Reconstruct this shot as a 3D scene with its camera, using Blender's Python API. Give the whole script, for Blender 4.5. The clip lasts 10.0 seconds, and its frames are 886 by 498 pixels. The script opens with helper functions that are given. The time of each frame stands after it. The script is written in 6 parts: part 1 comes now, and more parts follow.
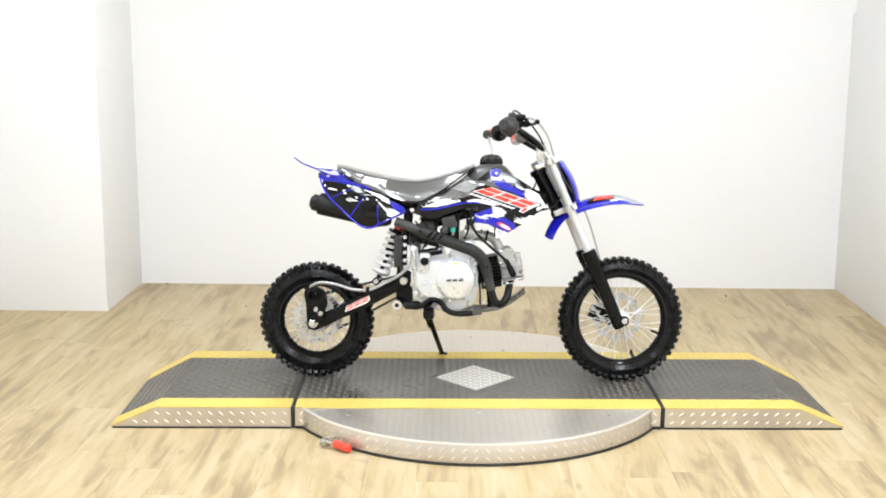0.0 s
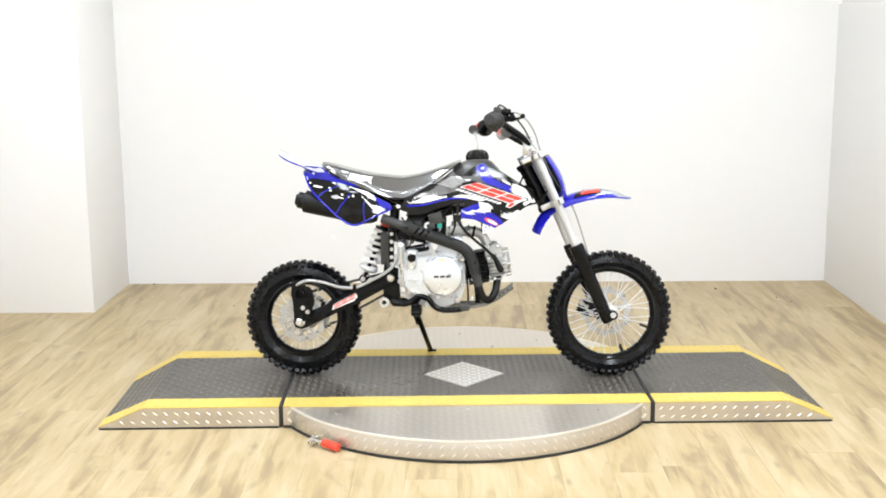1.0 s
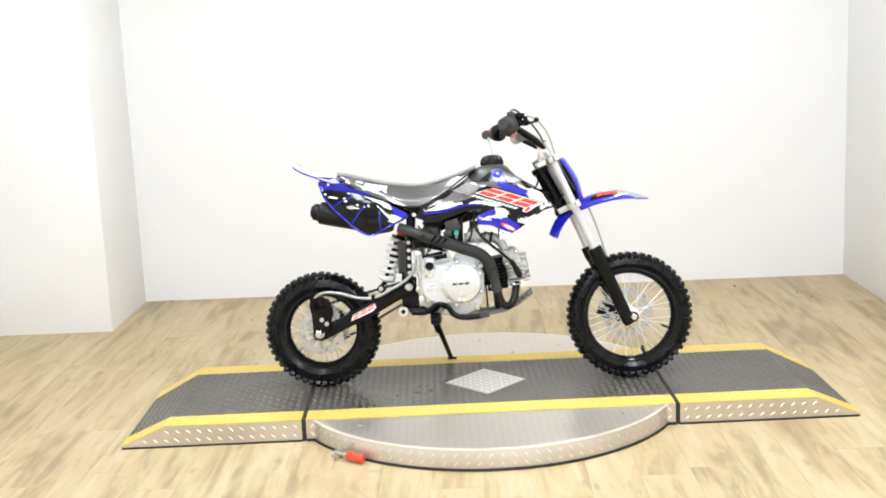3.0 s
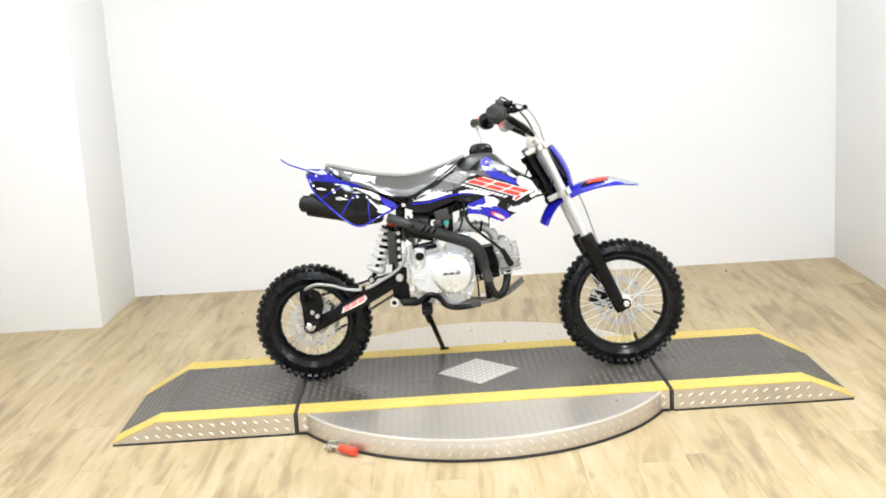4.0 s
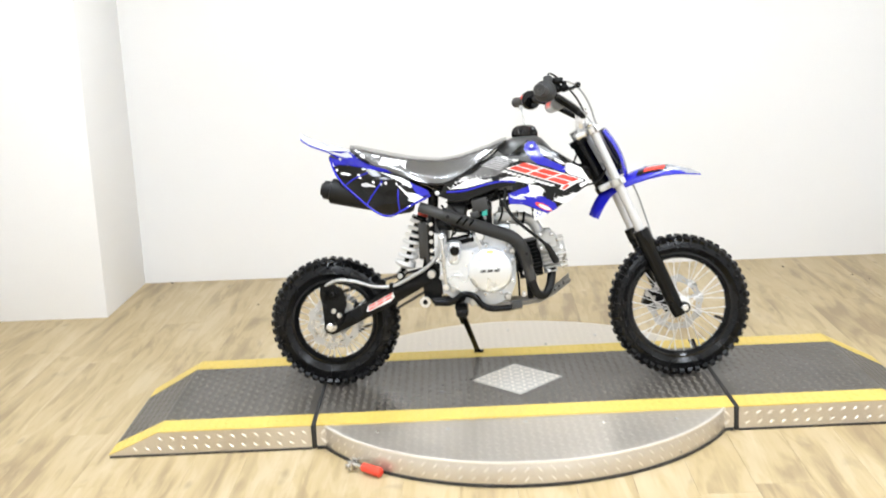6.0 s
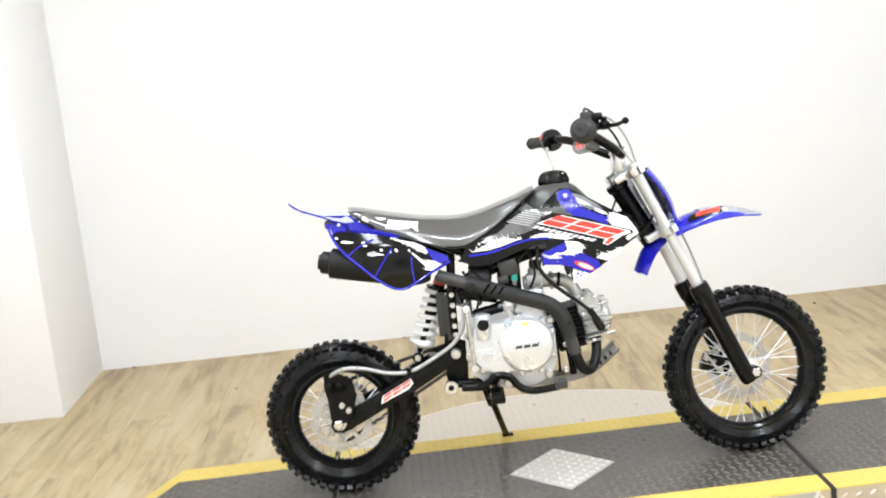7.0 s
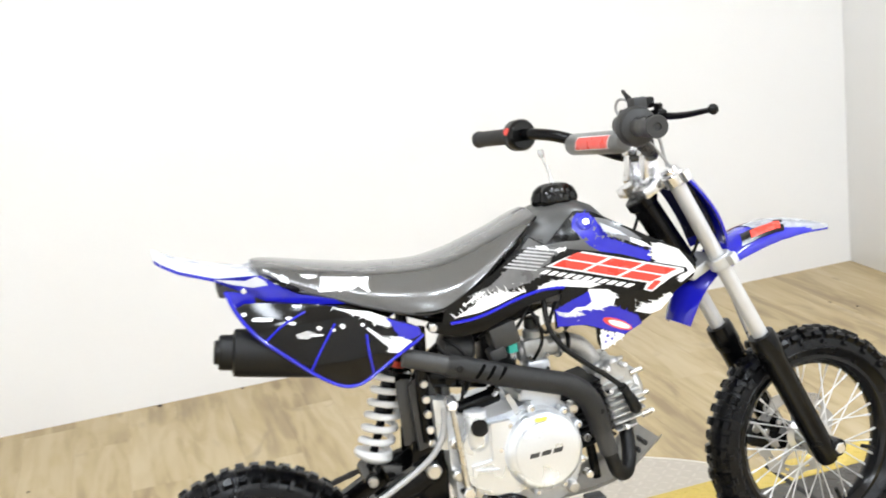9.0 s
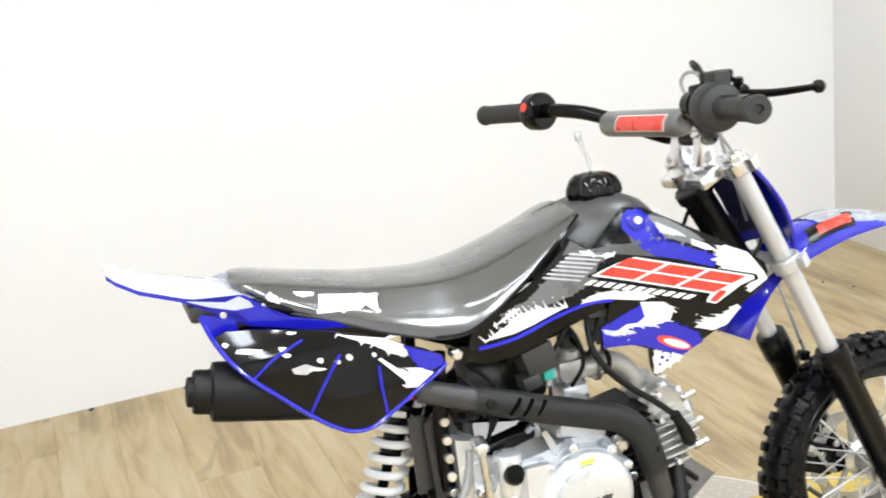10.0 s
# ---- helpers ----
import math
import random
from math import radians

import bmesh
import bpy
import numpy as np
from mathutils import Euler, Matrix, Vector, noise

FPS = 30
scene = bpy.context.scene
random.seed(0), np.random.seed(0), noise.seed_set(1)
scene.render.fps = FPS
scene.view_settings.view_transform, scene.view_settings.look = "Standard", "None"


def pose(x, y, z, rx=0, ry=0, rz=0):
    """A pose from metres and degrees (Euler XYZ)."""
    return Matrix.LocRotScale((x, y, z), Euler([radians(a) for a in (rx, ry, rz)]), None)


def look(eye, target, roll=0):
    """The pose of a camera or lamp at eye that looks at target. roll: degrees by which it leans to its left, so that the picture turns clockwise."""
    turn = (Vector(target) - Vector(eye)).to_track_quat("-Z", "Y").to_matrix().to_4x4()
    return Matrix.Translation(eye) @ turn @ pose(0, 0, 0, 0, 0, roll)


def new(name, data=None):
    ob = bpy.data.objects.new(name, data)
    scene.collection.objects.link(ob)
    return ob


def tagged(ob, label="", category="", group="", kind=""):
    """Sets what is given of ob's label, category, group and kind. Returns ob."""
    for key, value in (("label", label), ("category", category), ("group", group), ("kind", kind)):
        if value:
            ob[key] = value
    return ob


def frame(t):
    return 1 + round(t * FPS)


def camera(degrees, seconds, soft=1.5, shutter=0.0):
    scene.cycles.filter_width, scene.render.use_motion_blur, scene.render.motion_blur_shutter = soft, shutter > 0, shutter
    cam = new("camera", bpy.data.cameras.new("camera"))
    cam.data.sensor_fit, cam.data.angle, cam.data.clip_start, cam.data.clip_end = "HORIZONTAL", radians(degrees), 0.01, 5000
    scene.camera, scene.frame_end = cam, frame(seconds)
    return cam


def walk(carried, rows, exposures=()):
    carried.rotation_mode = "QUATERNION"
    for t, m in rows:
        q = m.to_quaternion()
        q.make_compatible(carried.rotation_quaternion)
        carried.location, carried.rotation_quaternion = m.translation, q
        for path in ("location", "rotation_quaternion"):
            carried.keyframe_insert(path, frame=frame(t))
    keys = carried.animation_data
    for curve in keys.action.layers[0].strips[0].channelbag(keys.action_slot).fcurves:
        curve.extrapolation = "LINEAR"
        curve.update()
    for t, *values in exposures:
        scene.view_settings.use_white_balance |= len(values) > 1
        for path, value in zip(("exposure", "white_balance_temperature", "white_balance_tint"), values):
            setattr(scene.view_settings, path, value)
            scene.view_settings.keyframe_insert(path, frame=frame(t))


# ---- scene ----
cam = camera(41.2, 10.0, soft=1.8, shutter=0.5)
PATH = [
    (0, (-0.042, -4.034, 1.32), (-0.075, -2.071, 0.938), 0.3),
    (0.5, (-0.031, -4.023, 1.318), (-0.053, -2.063, 0.924), -0.1),
    (1, (-0.028, -4.012, 1.313), (-0.046, -2.05, 0.926), -0.4),
    (1.5, (-0.038, -4.011, 1.301), (-0.052, -2.047, 0.928), -1.0),
    (2, (-0.046, -3.993, 1.298), (-0.085, -2.037, 0.882), -1.0),
    (2.5, (-0.048, -3.996, 1.313), (-0.096, -2.031, 0.943), -1.8),
    (4, (-0.044, -3.964, 1.308), (-0.068, -2.003, 0.914), -3.4),
    (4.5, (-0.053, -3.957, 1.294), (-0.137, -1.997, 0.909), -3.0),
    (5, (-0.065, -3.924, 1.289), (-0.145, -1.971, 0.868), -1.9),
    (5.5, (-0.048, -3.765, 1.277), (-0.126, -1.817, 0.83), -2.1),
    (7, (-0.303, -2.969, 1.27), (-0.267, -1.006, 0.891), -6.0),
    (7.5, (-0.383, -2.634, 1.255), (-0.205, -0.681, 0.862), -5.4),
    (8, (-0.429, -2.328, 1.267), (-0.317, -0.376, 0.847), -5.1),
    (8.5, (-0.542, -2.073, 1.262), (-0.244, -0.143, 0.834), -6.9),
    (9, (-0.653, -1.844, 1.28), (-0.16, 0.03, 0.787), -6.9),
    (9.5, (-0.664, -1.586, 1.26), (-0.046, 0.24, 0.729), -6.4),
    (10, (-0.689, -1.436, 1.271), (-0.072, 0.376, 0.691), -6.3),
]
walk(cam, [(t, look(eye, target, roll)) for t, eye, target, roll in PATH],
     exposures=[(0, -0.03), (5.5, -0.03), (7.0, -0.02), (8.5, -0.03), (10.0, -0.05)])

# ---- light ----
world = bpy.data.worlds.new("world")
scene.world = world
world.use_nodes = True
world.node_tree.nodes["Background"].inputs[0].default_value = (1.0, 0.96, 0.9, 1)
world.node_tree.nodes["Background"].inputs[1].default_value = 0.2

# tube fittings: place and power; small spotlights on the camera's side of the turntable
LAMP_PLACES = [(-0.95, -0.4, 29), (1.00, -0.4, 31), (-0.95, -2.1, 25), (1.00, -2.1, 26), (-0.95, -4.0, 36), (1.00, -4.0, 37)]
SPOT_PLACES = [(-0.55, -2.35), (-0.25, -2.35), (0.05, -2.35), (0.35, -2.35)]
CEILING_Z = 2.75
LAMP_TINT = (0.893, 0.967, 1.062)
for lx, ly, power in LAMP_PLACES:
    lamp = bpy.data.lights.new("ceiling_lamp", "AREA")
    lamp.shape, lamp.size, lamp.size_y, lamp.energy = "RECTANGLE", 1.2, 0.20, power
    lamp.color = LAMP_TINT
    ob = new("ceiling_lamp", lamp)
    ob.matrix_world = pose(lx, ly, CEILING_Z - 0.075, 0, 0, 90)
for lx, ly in SPOT_PLACES:
    lamp = bpy.data.lights.new("spot_lamp", "AREA")
    lamp.shape, lamp.size, lamp.energy = "DISK", 0.09, 3.0
    lamp.color = LAMP_TINT
    ob = new("spot_lamp", lamp)
    ob.matrix_world = pose(lx, ly, CEILING_Z - 0.064)

# ---- materials ----
def material(name, color, rough=0.5, metal=0.0, vary=0.12, scale=6.0, grain=60.0, bump=0.05, coat=0.0, rough_vary=0.1, dist=0.001, spec=0.5, coat_rough=0.06):
    """A principled surface whose colour and gloss wander at two scales, with fine relief."""
    m = bpy.data.materials.new(name)
    m.use_nodes = True
    nt = m.node_tree
    b = nt.nodes["Principled BSDF"]
    tc = nt.nodes.new("ShaderNodeTexCoord")
    big = nt.nodes.new("ShaderNodeTexNoise")
    big.inputs["Scale"].default_value, big.inputs["Detail"].default_value = scale, 4
    fine = nt.nodes.new("ShaderNodeTexNoise")
    fine.inputs["Scale"].default_value, fine.inputs["Detail"].default_value = grain, 3
    for n in (big, fine):
        nt.links.new(tc.outputs["Object"], n.inputs["Vector"])
    add = nt.nodes.new("ShaderNodeMath")
    add.operation = "ADD"
    nt.links.new(big.outputs["Fac"], add.inputs[0])
    nt.links.new(fine.outputs["Fac"], add.inputs[1])
    span = nt.nodes.new("ShaderNodeMapRange")
    span.inputs[1].default_value, span.inputs[2].default_value = 0.6, 1.4
    span.inputs[3].default_value, span.inputs[4].default_value = 1 - vary, 1 + vary
    nt.links.new(add.outputs[0], span.inputs[0])
    mul = nt.nodes.new("ShaderNodeVectorMath")
    mul.operation = "SCALE"
    mul.inputs[0].default_value = color
    nt.links.new(span.outputs[0], mul.inputs["Scale"])
    nt.links.new(mul.outputs[0], b.inputs["Base Color"])
    rr = nt.nodes.new("ShaderNodeMapRange")
    rr.inputs[1].default_value, rr.inputs[2].default_value = 0.3, 0.7
    rr.inputs[3].default_value, rr.inputs[4].default_value = max(0.02, rough - rough_vary), min(1, rough + rough_vary)
    nt.links.new(big.outputs["Fac"], rr.inputs[0])
    nt.links.new(rr.outputs[0], b.inputs["Roughness"])
    b.inputs["Metallic"].default_value = metal
    b.inputs["Coat Weight"].default_value = coat
    b.inputs["Specular IOR Level"].default_value = spec
    b.inputs["Coat Roughness"].default_value = coat_rough
    if bump:
        bp = nt.nodes.new("ShaderNodeBump")
        bp.inputs["Strength"].default_value, bp.inputs["Distance"].default_value = bump, dist
        nt.links.new(fine.outputs["Fac"], bp.inputs["Height"])
        nt.links.new(bp.outputs[0], b.inputs["Normal"])
    return m


def wood_material():
    """Pale oak laminate: grain along y, tone by plank."""
    m = bpy.data.materials.new("oak_laminate")
    m.use_nodes = True
    nt = m.node_tree
    b = nt.nodes["Principled BSDF"]
    tc = nt.nodes.new("ShaderNodeTexCoord")
    info = nt.nodes.new("ShaderNodeObjectInfo")
    geo = nt.nodes.new("ShaderNodeNewGeometry")
    off = nt.nodes.new("ShaderNodeVectorMath")
    off.operation = "MULTIPLY_ADD"
    comb = nt.nodes.new("ShaderNodeCombineXYZ")
    for i in range(3):
        nt.links.new(info.outputs["Random"], comb.inputs[i])
    off.inputs[1].default_value = (0.22, 0.9, 3.0)
    nt.links.new(comb.outputs[0], off.inputs[0])
    nt.links.new(geo.outputs["Position"], off.inputs[2])

    def noise_at(sx, sy, scale, detail, distort=0.0):
        mp = nt.nodes.new("ShaderNodeMapping")
        mp.inputs["Scale"].default_value = (sx, sy, 1)
        nt.links.new(off.outputs[0], mp.inputs["Vector"])
        n = nt.nodes.new("ShaderNodeTexNoise")
        n.inputs["Scale"].default_value, n.inputs["Detail"].default_value, n.inputs["Distortion"].default_value = scale, detail, distort
        nt.links.new(mp.outputs[0], n.inputs["Vector"])
        return n.outputs["Fac"]

    cloud = noise_at(3.0, 0.75, 2.0, 4, 0.8)
    streak = noise_at(7.0, 0.55, 2.4, 4, 1.2)
    fine = noise_at(45.0, 1.6, 3.0, 3)
    knots = noise_at(3.2, 1.4, 2.6, 4, 1.2)

    def mix_math(op, a, c):
        n = nt.nodes.new("ShaderNodeMath")
        n.operation = op
        for i, q in enumerate((a, c)):
            if isinstance(q, (int, float)):
                n.inputs[i].default_value = q
            else:
                nt.links.new(q, n.inputs[i])
        return n.outputs[0]

    f = mix_math("ADD", mix_math("MULTIPLY", cloud, 0.52), mix_math("MULTIPLY", streak, 0.38))
    f = mix_math("ADD", f, mix_math("MULTIPLY", fine, 0.10))
    f = mix_math("ADD", f, mix_math("MULTIPLY", mix_math("SUBTRACT", info.outputs["Random"], 0.5), 0.042))
    figure = noise_at(10.0, 1.5, 1.5, 6, 1.4)
    step = nt.nodes.new("ShaderNodeMapRange")
    step.inputs[1].default_value, step.inputs[2].default_value = 0.46, 0.55
    step.inputs[3].default_value, step.inputs[4].default_value = -0.042, 0.038
    nt.links.new(figure, step.inputs[0])
    f = mix_math("ADD", f, step.outputs[0])
    ramp = nt.nodes.new("ShaderNodeValToRGB")
    e = ramp.color_ramp.elements
    e[0].position, e[0].color = 0.34, (0.290, 0.212, 0.118, 1)
    e[1].position, e[1].color = 0.64, (0.525, 0.425, 0.268, 1)
    mid = ramp.color_ramp.elements.new(0.48)
    mid.color = (0.440, 0.338, 0.182, 1)
    nt.links.new(f, ramp.inputs[0])
    kr = nt.nodes.new("ShaderNodeMapRange")
    kr.inputs[1].default_value, kr.inputs[2].default_value = 0.62, 0.74
    kr.inputs[3].default_value, kr.inputs[4].default_value = 0.0, 0.55
    nt.links.new(knots, kr.inputs[0])
    dark = nt.nodes.new("ShaderNodeMix")
    dark.data_type = "RGBA"
    nt.links.new(kr.outputs[0], dark.inputs["Factor"])
    nt.links.new(ramp.outputs[0], dark.inputs["A"])
    dark.inputs["B"].default_value = (0.285, 0.215, 0.135, 1)
    # a few small round knots
    mp = nt.nodes.new("ShaderNodeMapping")
    mp.inputs["Scale"].default_value = (3.2, 1.15, 1)
    nt.links.new(off.outputs[0], mp.inputs["Vector"])
    cells = nt.nodes.new("ShaderNodeTexVoronoi")
    cells.voronoi_dimensions = "2D"
    cells.inputs["Scale"].default_value = 1.0
    nt.links.new(mp.outputs[0], cells.inputs["Vector"])
    spot = nt.nodes.new("ShaderNodeMapRange")
    spot.inputs[1].default_value, spot.inputs[2].default_value = 0.010, 0.042
    spot.inputs[3].default_value, spot.inputs[4].default_value = 0.45, 0.0
    nt.links.new(cells.outputs["Distance"], spot.inputs[0])
    knot = nt.nodes.new("ShaderNodeMix")
    knot.data_type = "RGBA"
    nt.links.new(spot.outputs[0], knot.inputs["Factor"])
    nt.links.new(dark.outputs["Result"], knot.inputs["A"])
    knot.inputs["B"].default_value = (0.20, 0.145, 0.085, 1)
    nt.links.new(knot.outputs["Result"], b.inputs["Base Color"])
    b.inputs["Specular IOR Level"].default_value = 0.36
    rr = nt.nodes.new("ShaderNodeMapRange")
    rr.inputs[3].default_value, rr.inputs[4].default_value = 0.36, 0.52
    nt.links.new(streak, rr.inputs[0])
    nt.links.new(rr.outputs[0], b.inputs["Roughness"])
    bp = nt.nodes.new("ShaderNodeBump")
    bp.inputs["Strength"].default_value, bp.inputs["Distance"].default_value = 0.08, 0.001
    nt.links.new(fine, bp.inputs["Height"])
    nt.links.new(bp.outputs[0], b.inputs["Normal"])
    return m


OAK = wood_material()
WALL = material("white_wall_paint", (0.84, 0.83, 0.815), 0.62, vary=0.02, scale=0.9, grain=180, bump=0.06, rough_vary=0.06)
CEIL = material("white_ceiling_tile", (0.80, 0.79, 0.77), 0.8, vary=0.03, scale=1.5, grain=120, bump=0.1)
ALU = material("tread_plate_aluminium", (0.625, 0.575, 0.505), 0.38, 0.82, vary=0.06, scale=3, grain=90, bump=0.02, rough_vary=0.06)
ALU_MARK = material("tread_plate_lozenge", (0.84, 0.80, 0.735), 0.36, 0.6, vary=0.05, scale=9, grain=120, bump=0.02)
ALU_TOP = material("tread_plate_top_lozenge", (0.70, 0.65, 0.58), 0.42, 0.85, vary=0.06, scale=9, grain=120, bump=0.02)
DIAMOND = material("bare_aluminium_inset", (0.58, 0.565, 0.53), 0.40, 0.55, vary=0.06, scale=12, grain=120, bump=0.03)
DECK = material("worn_dark_grey_deck_paint", (0.054, 0.047, 0.039), 0.34, 0.0, vary=0.18, scale=3.5, grain=70, bump=0.10, rough_vary=0.1, spec=0.6)
DECK_MARK = material("worn_deck_paint_on_tread", (0.125, 0.112, 0.095), 0.40, 0.0, vary=0.35, scale=6, grain=50, bump=0.05)
YELLOW = material("yellow_line_paint", (0.64, 0.472, 0.105), 0.5, 0.0, vary=0.13, scale=5, grain=110, bump=0.1, rough_vary=0.12)
RUBBER_BASE = material("black_base_rubber", (0.02, 0.019, 0.018), 0.7, vary=0.2)
TYRE = material("black_tyre_rubber", (0.0035, 0.0035, 0.004), 0.27, vary=0.2, scale=20, grain=160, bump=0.08, rough_vary=0.07, spec=0.22)
RIM = material("black_anodised_rim", (0.004, 0.004, 0.0045), 0.16, vary=0.1, spec=0.30, rough_vary=0.04)
CHROME = material("bright_zinc_steel", (0.80, 0.80, 0.81), 0.24, 0.95, vary=0.05, bump=0.0, rough_vary=0.05)
SPOKE = material("zinc_spoke_wire", (0.74, 0.74, 0.74), 0.42, 0.7, vary=0.05, bump=0.0)
CHAIN = material("oiled_dark_chain_steel", (0.085, 0.08, 0.075), 0.42, 0.7, vary=0.2, scale=40, bump=0.0)
STEEL = material("brushed_steel", (0.66, 0.65, 0.63), 0.30, 1.0, vary=0.08, scale=20, bump=0.03)
FORK = material("silver_fork_tube", (0.60, 0.60, 0.60), 0.36, 0.45, vary=0.04, scale=12, bump=0.01)
CAST = material("cast_silver_engine_paint", (0.66, 0.68, 0.71), 0.38, 0.65, vary=0.06, scale=18, grain=220, bump=0.08, rough_vary=0.08)
COVER = material("satin_silver_cover", (0.72, 0.74, 0.765), 0.30, 0.65, vary=0.03, scale=14, grain=260, bump=0.03)
FIN = material("grey_cast_aluminium", (0.58, 0.575, 0.56), 0.45, 0.7, vary=0.12, scale=25, grain=200, bump=0.1)
BLACK = material("gloss_black_frame_paint", (0.003, 0.003, 0.0033), 0.22, vary=0.15, scale=15, bump=0.01, spec=0.2)
PIPE = material("heat_proof_black_pipe_paint", (0.040, 0.039, 0.038), 0.46, vary=0.12, scale=14, grain=240, bump=0.06, rough_vary=0.06, spec=0.45)
SLOT = material("dark_open_slot", (0.002, 0.002, 0.002), 0.9, vary=0.1, bump=0.0, spec=0.05)
FINBLACK = material("black_cylinder_paint", (0.006, 0.006, 0.006), 0.55, vary=0.15, scale=30, bump=0.05, spec=0.15)
DISC = material("ground_steel_disc", (0.50, 0.50, 0.50), 0.34, 0.75, vary=0.08, scale=30, bump=0.02)
SKID = material("polished_skid_plate", (0.50, 0.49, 0.47), 0.32, 0.35, vary=0.1, scale=12, bump=0.02, rough_vary=0.06)
MATTE = material("matt_black_exhaust_paint", (0.0062, 0.006, 0.0058), 0.44, vary=0.15, scale=14, grain=180, bump=0.05, rough_vary=0.06, spec=0.26)
PLASTIC = material("satin_black_plastic", (0.038, 0.037, 0.036), 0.42, vary=0.12, scale=12, grain=200, bump=0.04)
TANKSKIN = material("satin_dark_grey_tank_plastic", (0.070, 0.069, 0.067), 0.36, vary=0.12, scale=12, grain=200, bump=0.04, spec=0.6)
# shade colour for the inside of the blue number plate
PLATE_SHADE = material("navy_plate_shade", (0.022, 0.022, 0.085), 0.25, vary=0.1, scale=14, bump=0.0)
GLOSS = material("gloss_black_plastic", (0.004, 0.0037, 0.0035), 0.07, vary=0.15, scale=10, bump=0.0, rough_vary=0.03, spec=0.3)
BLUE = material("royal_blue_plastic", (0.011, 0.012, 0.43), 0.16, vary=0.08, scale=8, bump=0.0, coat=0.5, rough_vary=0.05)
WHITE = material("white_graphic_film", (0.86, 0.86, 0.86), 0.22, vary=0.03, scale=30, bump=0.0, coat=0.3, rough_vary=0.05)
GREYFILM = material("silver_grey_graphic_film", (0.50, 0.50, 0.515), 0.3, vary=0.1, scale=40, bump=0.0, coat=0.3)
SILVERFILM = material("silver_fender_film", (0.30, 0.31, 0.345), 0.26, vary=0.12, scale=16, bump=0.0, coat=0.4)
PALEFILM = material("pale_silver_graphic_film", (0.50, 0.515, 0.57), 0.26, vary=0.04, scale=35, bump=0.0, coat=0.3)
RED = material("red_graphic_film", (0.78, 0.055, 0.035), 0.3, vary=0.05, scale=30, bump=0.0, coat=0.2)
SLATEFILM = material("brushed_dark_grey_film", (0.135, 0.135, 0.138), 0.30, vary=0.14, scale=30, grain=90, bump=0.02, coat=0.4)
DARKFILM = material("black_graphic_film", (0.004, 0.004, 0.004), 0.15, vary=0.1, bump=0.0, spec=0.32)
SEAT = material("black_vinyl_seat_cover", (0.022, 0.0225, 0.024), 0.42, vary=0.15, scale=9, grain=34, bump=0.55, coat=1.0, rough_vary=0.06, spec=0.35, coat_rough=0.12, dist=0.0022)
SEAT.node_tree.nodes["Principled BSDF"].inputs["Coat IOR"].default_value = 2.2
SPRING = material("white_spring_paint", (0.82, 0.82, 0.82), 0.3, vary=0.04, bump=0.0, coat=0.3)
GRIP = material("grey_black_grip_rubber", (0.020, 0.0195, 0.019), 0.55, vary=0.15, scale=30, grain=220, bump=0.15)
PAD = material("grey_bar_pad_vinyl", (0.13, 0.13, 0.127), 0.36, vary=0.08, scale=20, grain=250, bump=0.05, coat=0.15)
REDGRIP = material("red_rubber_sleeve", (0.72, 0.06, 0.03), 0.42, vary=0.1, scale=40, bump=0.03)
HOSE = material("braided_grey_hose", (0.42, 0.42, 0.42), 0.35, 0.5, vary=0.1, scale=60, grain=500, bump=0.2)
TEAL = material("teal_plastic_connector", (0.04, 0.42, 0.34), 0.4, vary=0.1, bump=0.0)
YELLOWTAG = material("yellow_sticker", (0.75, 0.58, 0.05), 0.5, vary=0.1, bump=0.0)
CLEAR = material("milky_clear_hose", (0.85, 0.86, 0.86), 0.15, vary=0.03, bump=0.0)
CLEAR.node_tree.nodes["Principled BSDF"].inputs["Transmission Weight"].default_value = 0.75
DIFFUSER = bpy.data.materials.new("lit_diffuser")
DIFFUSER.use_nodes = True
DIFFUSER.node_tree.nodes["Principled BSDF"].inputs["Emission Color"].default_value = (*LAMP_TINT, 1)
DIFFUSER.node_tree.nodes["Principled BSDF"].inputs["Emission Strength"].default_value = 14.0

# ---- mesh tools ----
def part(name, bm, mat, parent=None, label="", smooth=40, recalc=True):
    """Links a bmesh as one mesh object, under a thing or a part."""
    if recalc:
        bmesh.ops.recalc_face_normals(bm, faces=bm.faces[:])
    me = bpy.data.meshes.new(name)
    bm.to_mesh(me)
    bm.free()
    mats = mat if isinstance(mat, (list, tuple)) else [mat]
    for q in mats:
        me.materials.append(q)
    if smooth:
        for p in me.polygons:
            p.use_smooth = True
        me.set_sharp_from_angle(angle=radians(smooth))
    ob = new(name, me)
    if parent is not None:
        ob.parent = parent
    return tagged(ob, label)


def root(name, m, label, category, group=""):
    ob = new(name)
    ob.matrix_world = m
    ob.empty_display_size = 0.05
    return tagged(ob, label, category, group)


def box(bm, x0, x1, y0, y1, z0, z1, bevel=0.0, m=None, seg=2):
    g = bmesh.ops.create_cube(bm, size=1.0)
    vs = g["verts"]
    for v in vs:
        v.co = Vector((x0 + (v.co.x + 0.5) * (x1 - x0), y0 + (v.co.y + 0.5) * (y1 - y0), z0 + (v.co.z + 0.5) * (z1 - z0)))
    if bevel:
        es = list({e for v in vs for e in v.link_edges})
        r = bmesh.ops.bevel(bm, geom=es, offset=bevel, segments=seg, affect="EDGES", profile=0.5)
        vs = [v for v in r["verts"]] + [v for v in vs if v.is_valid]
        vs = list(set(vs))
    if m is not None:
        bmesh.ops.transform(bm, matrix=m, verts=[v for v in vs if v.is_valid])
    return vs


def box_bm(*a, **k):
    bm = bmesh.new()
    box(bm, *a, **k)
    return bm


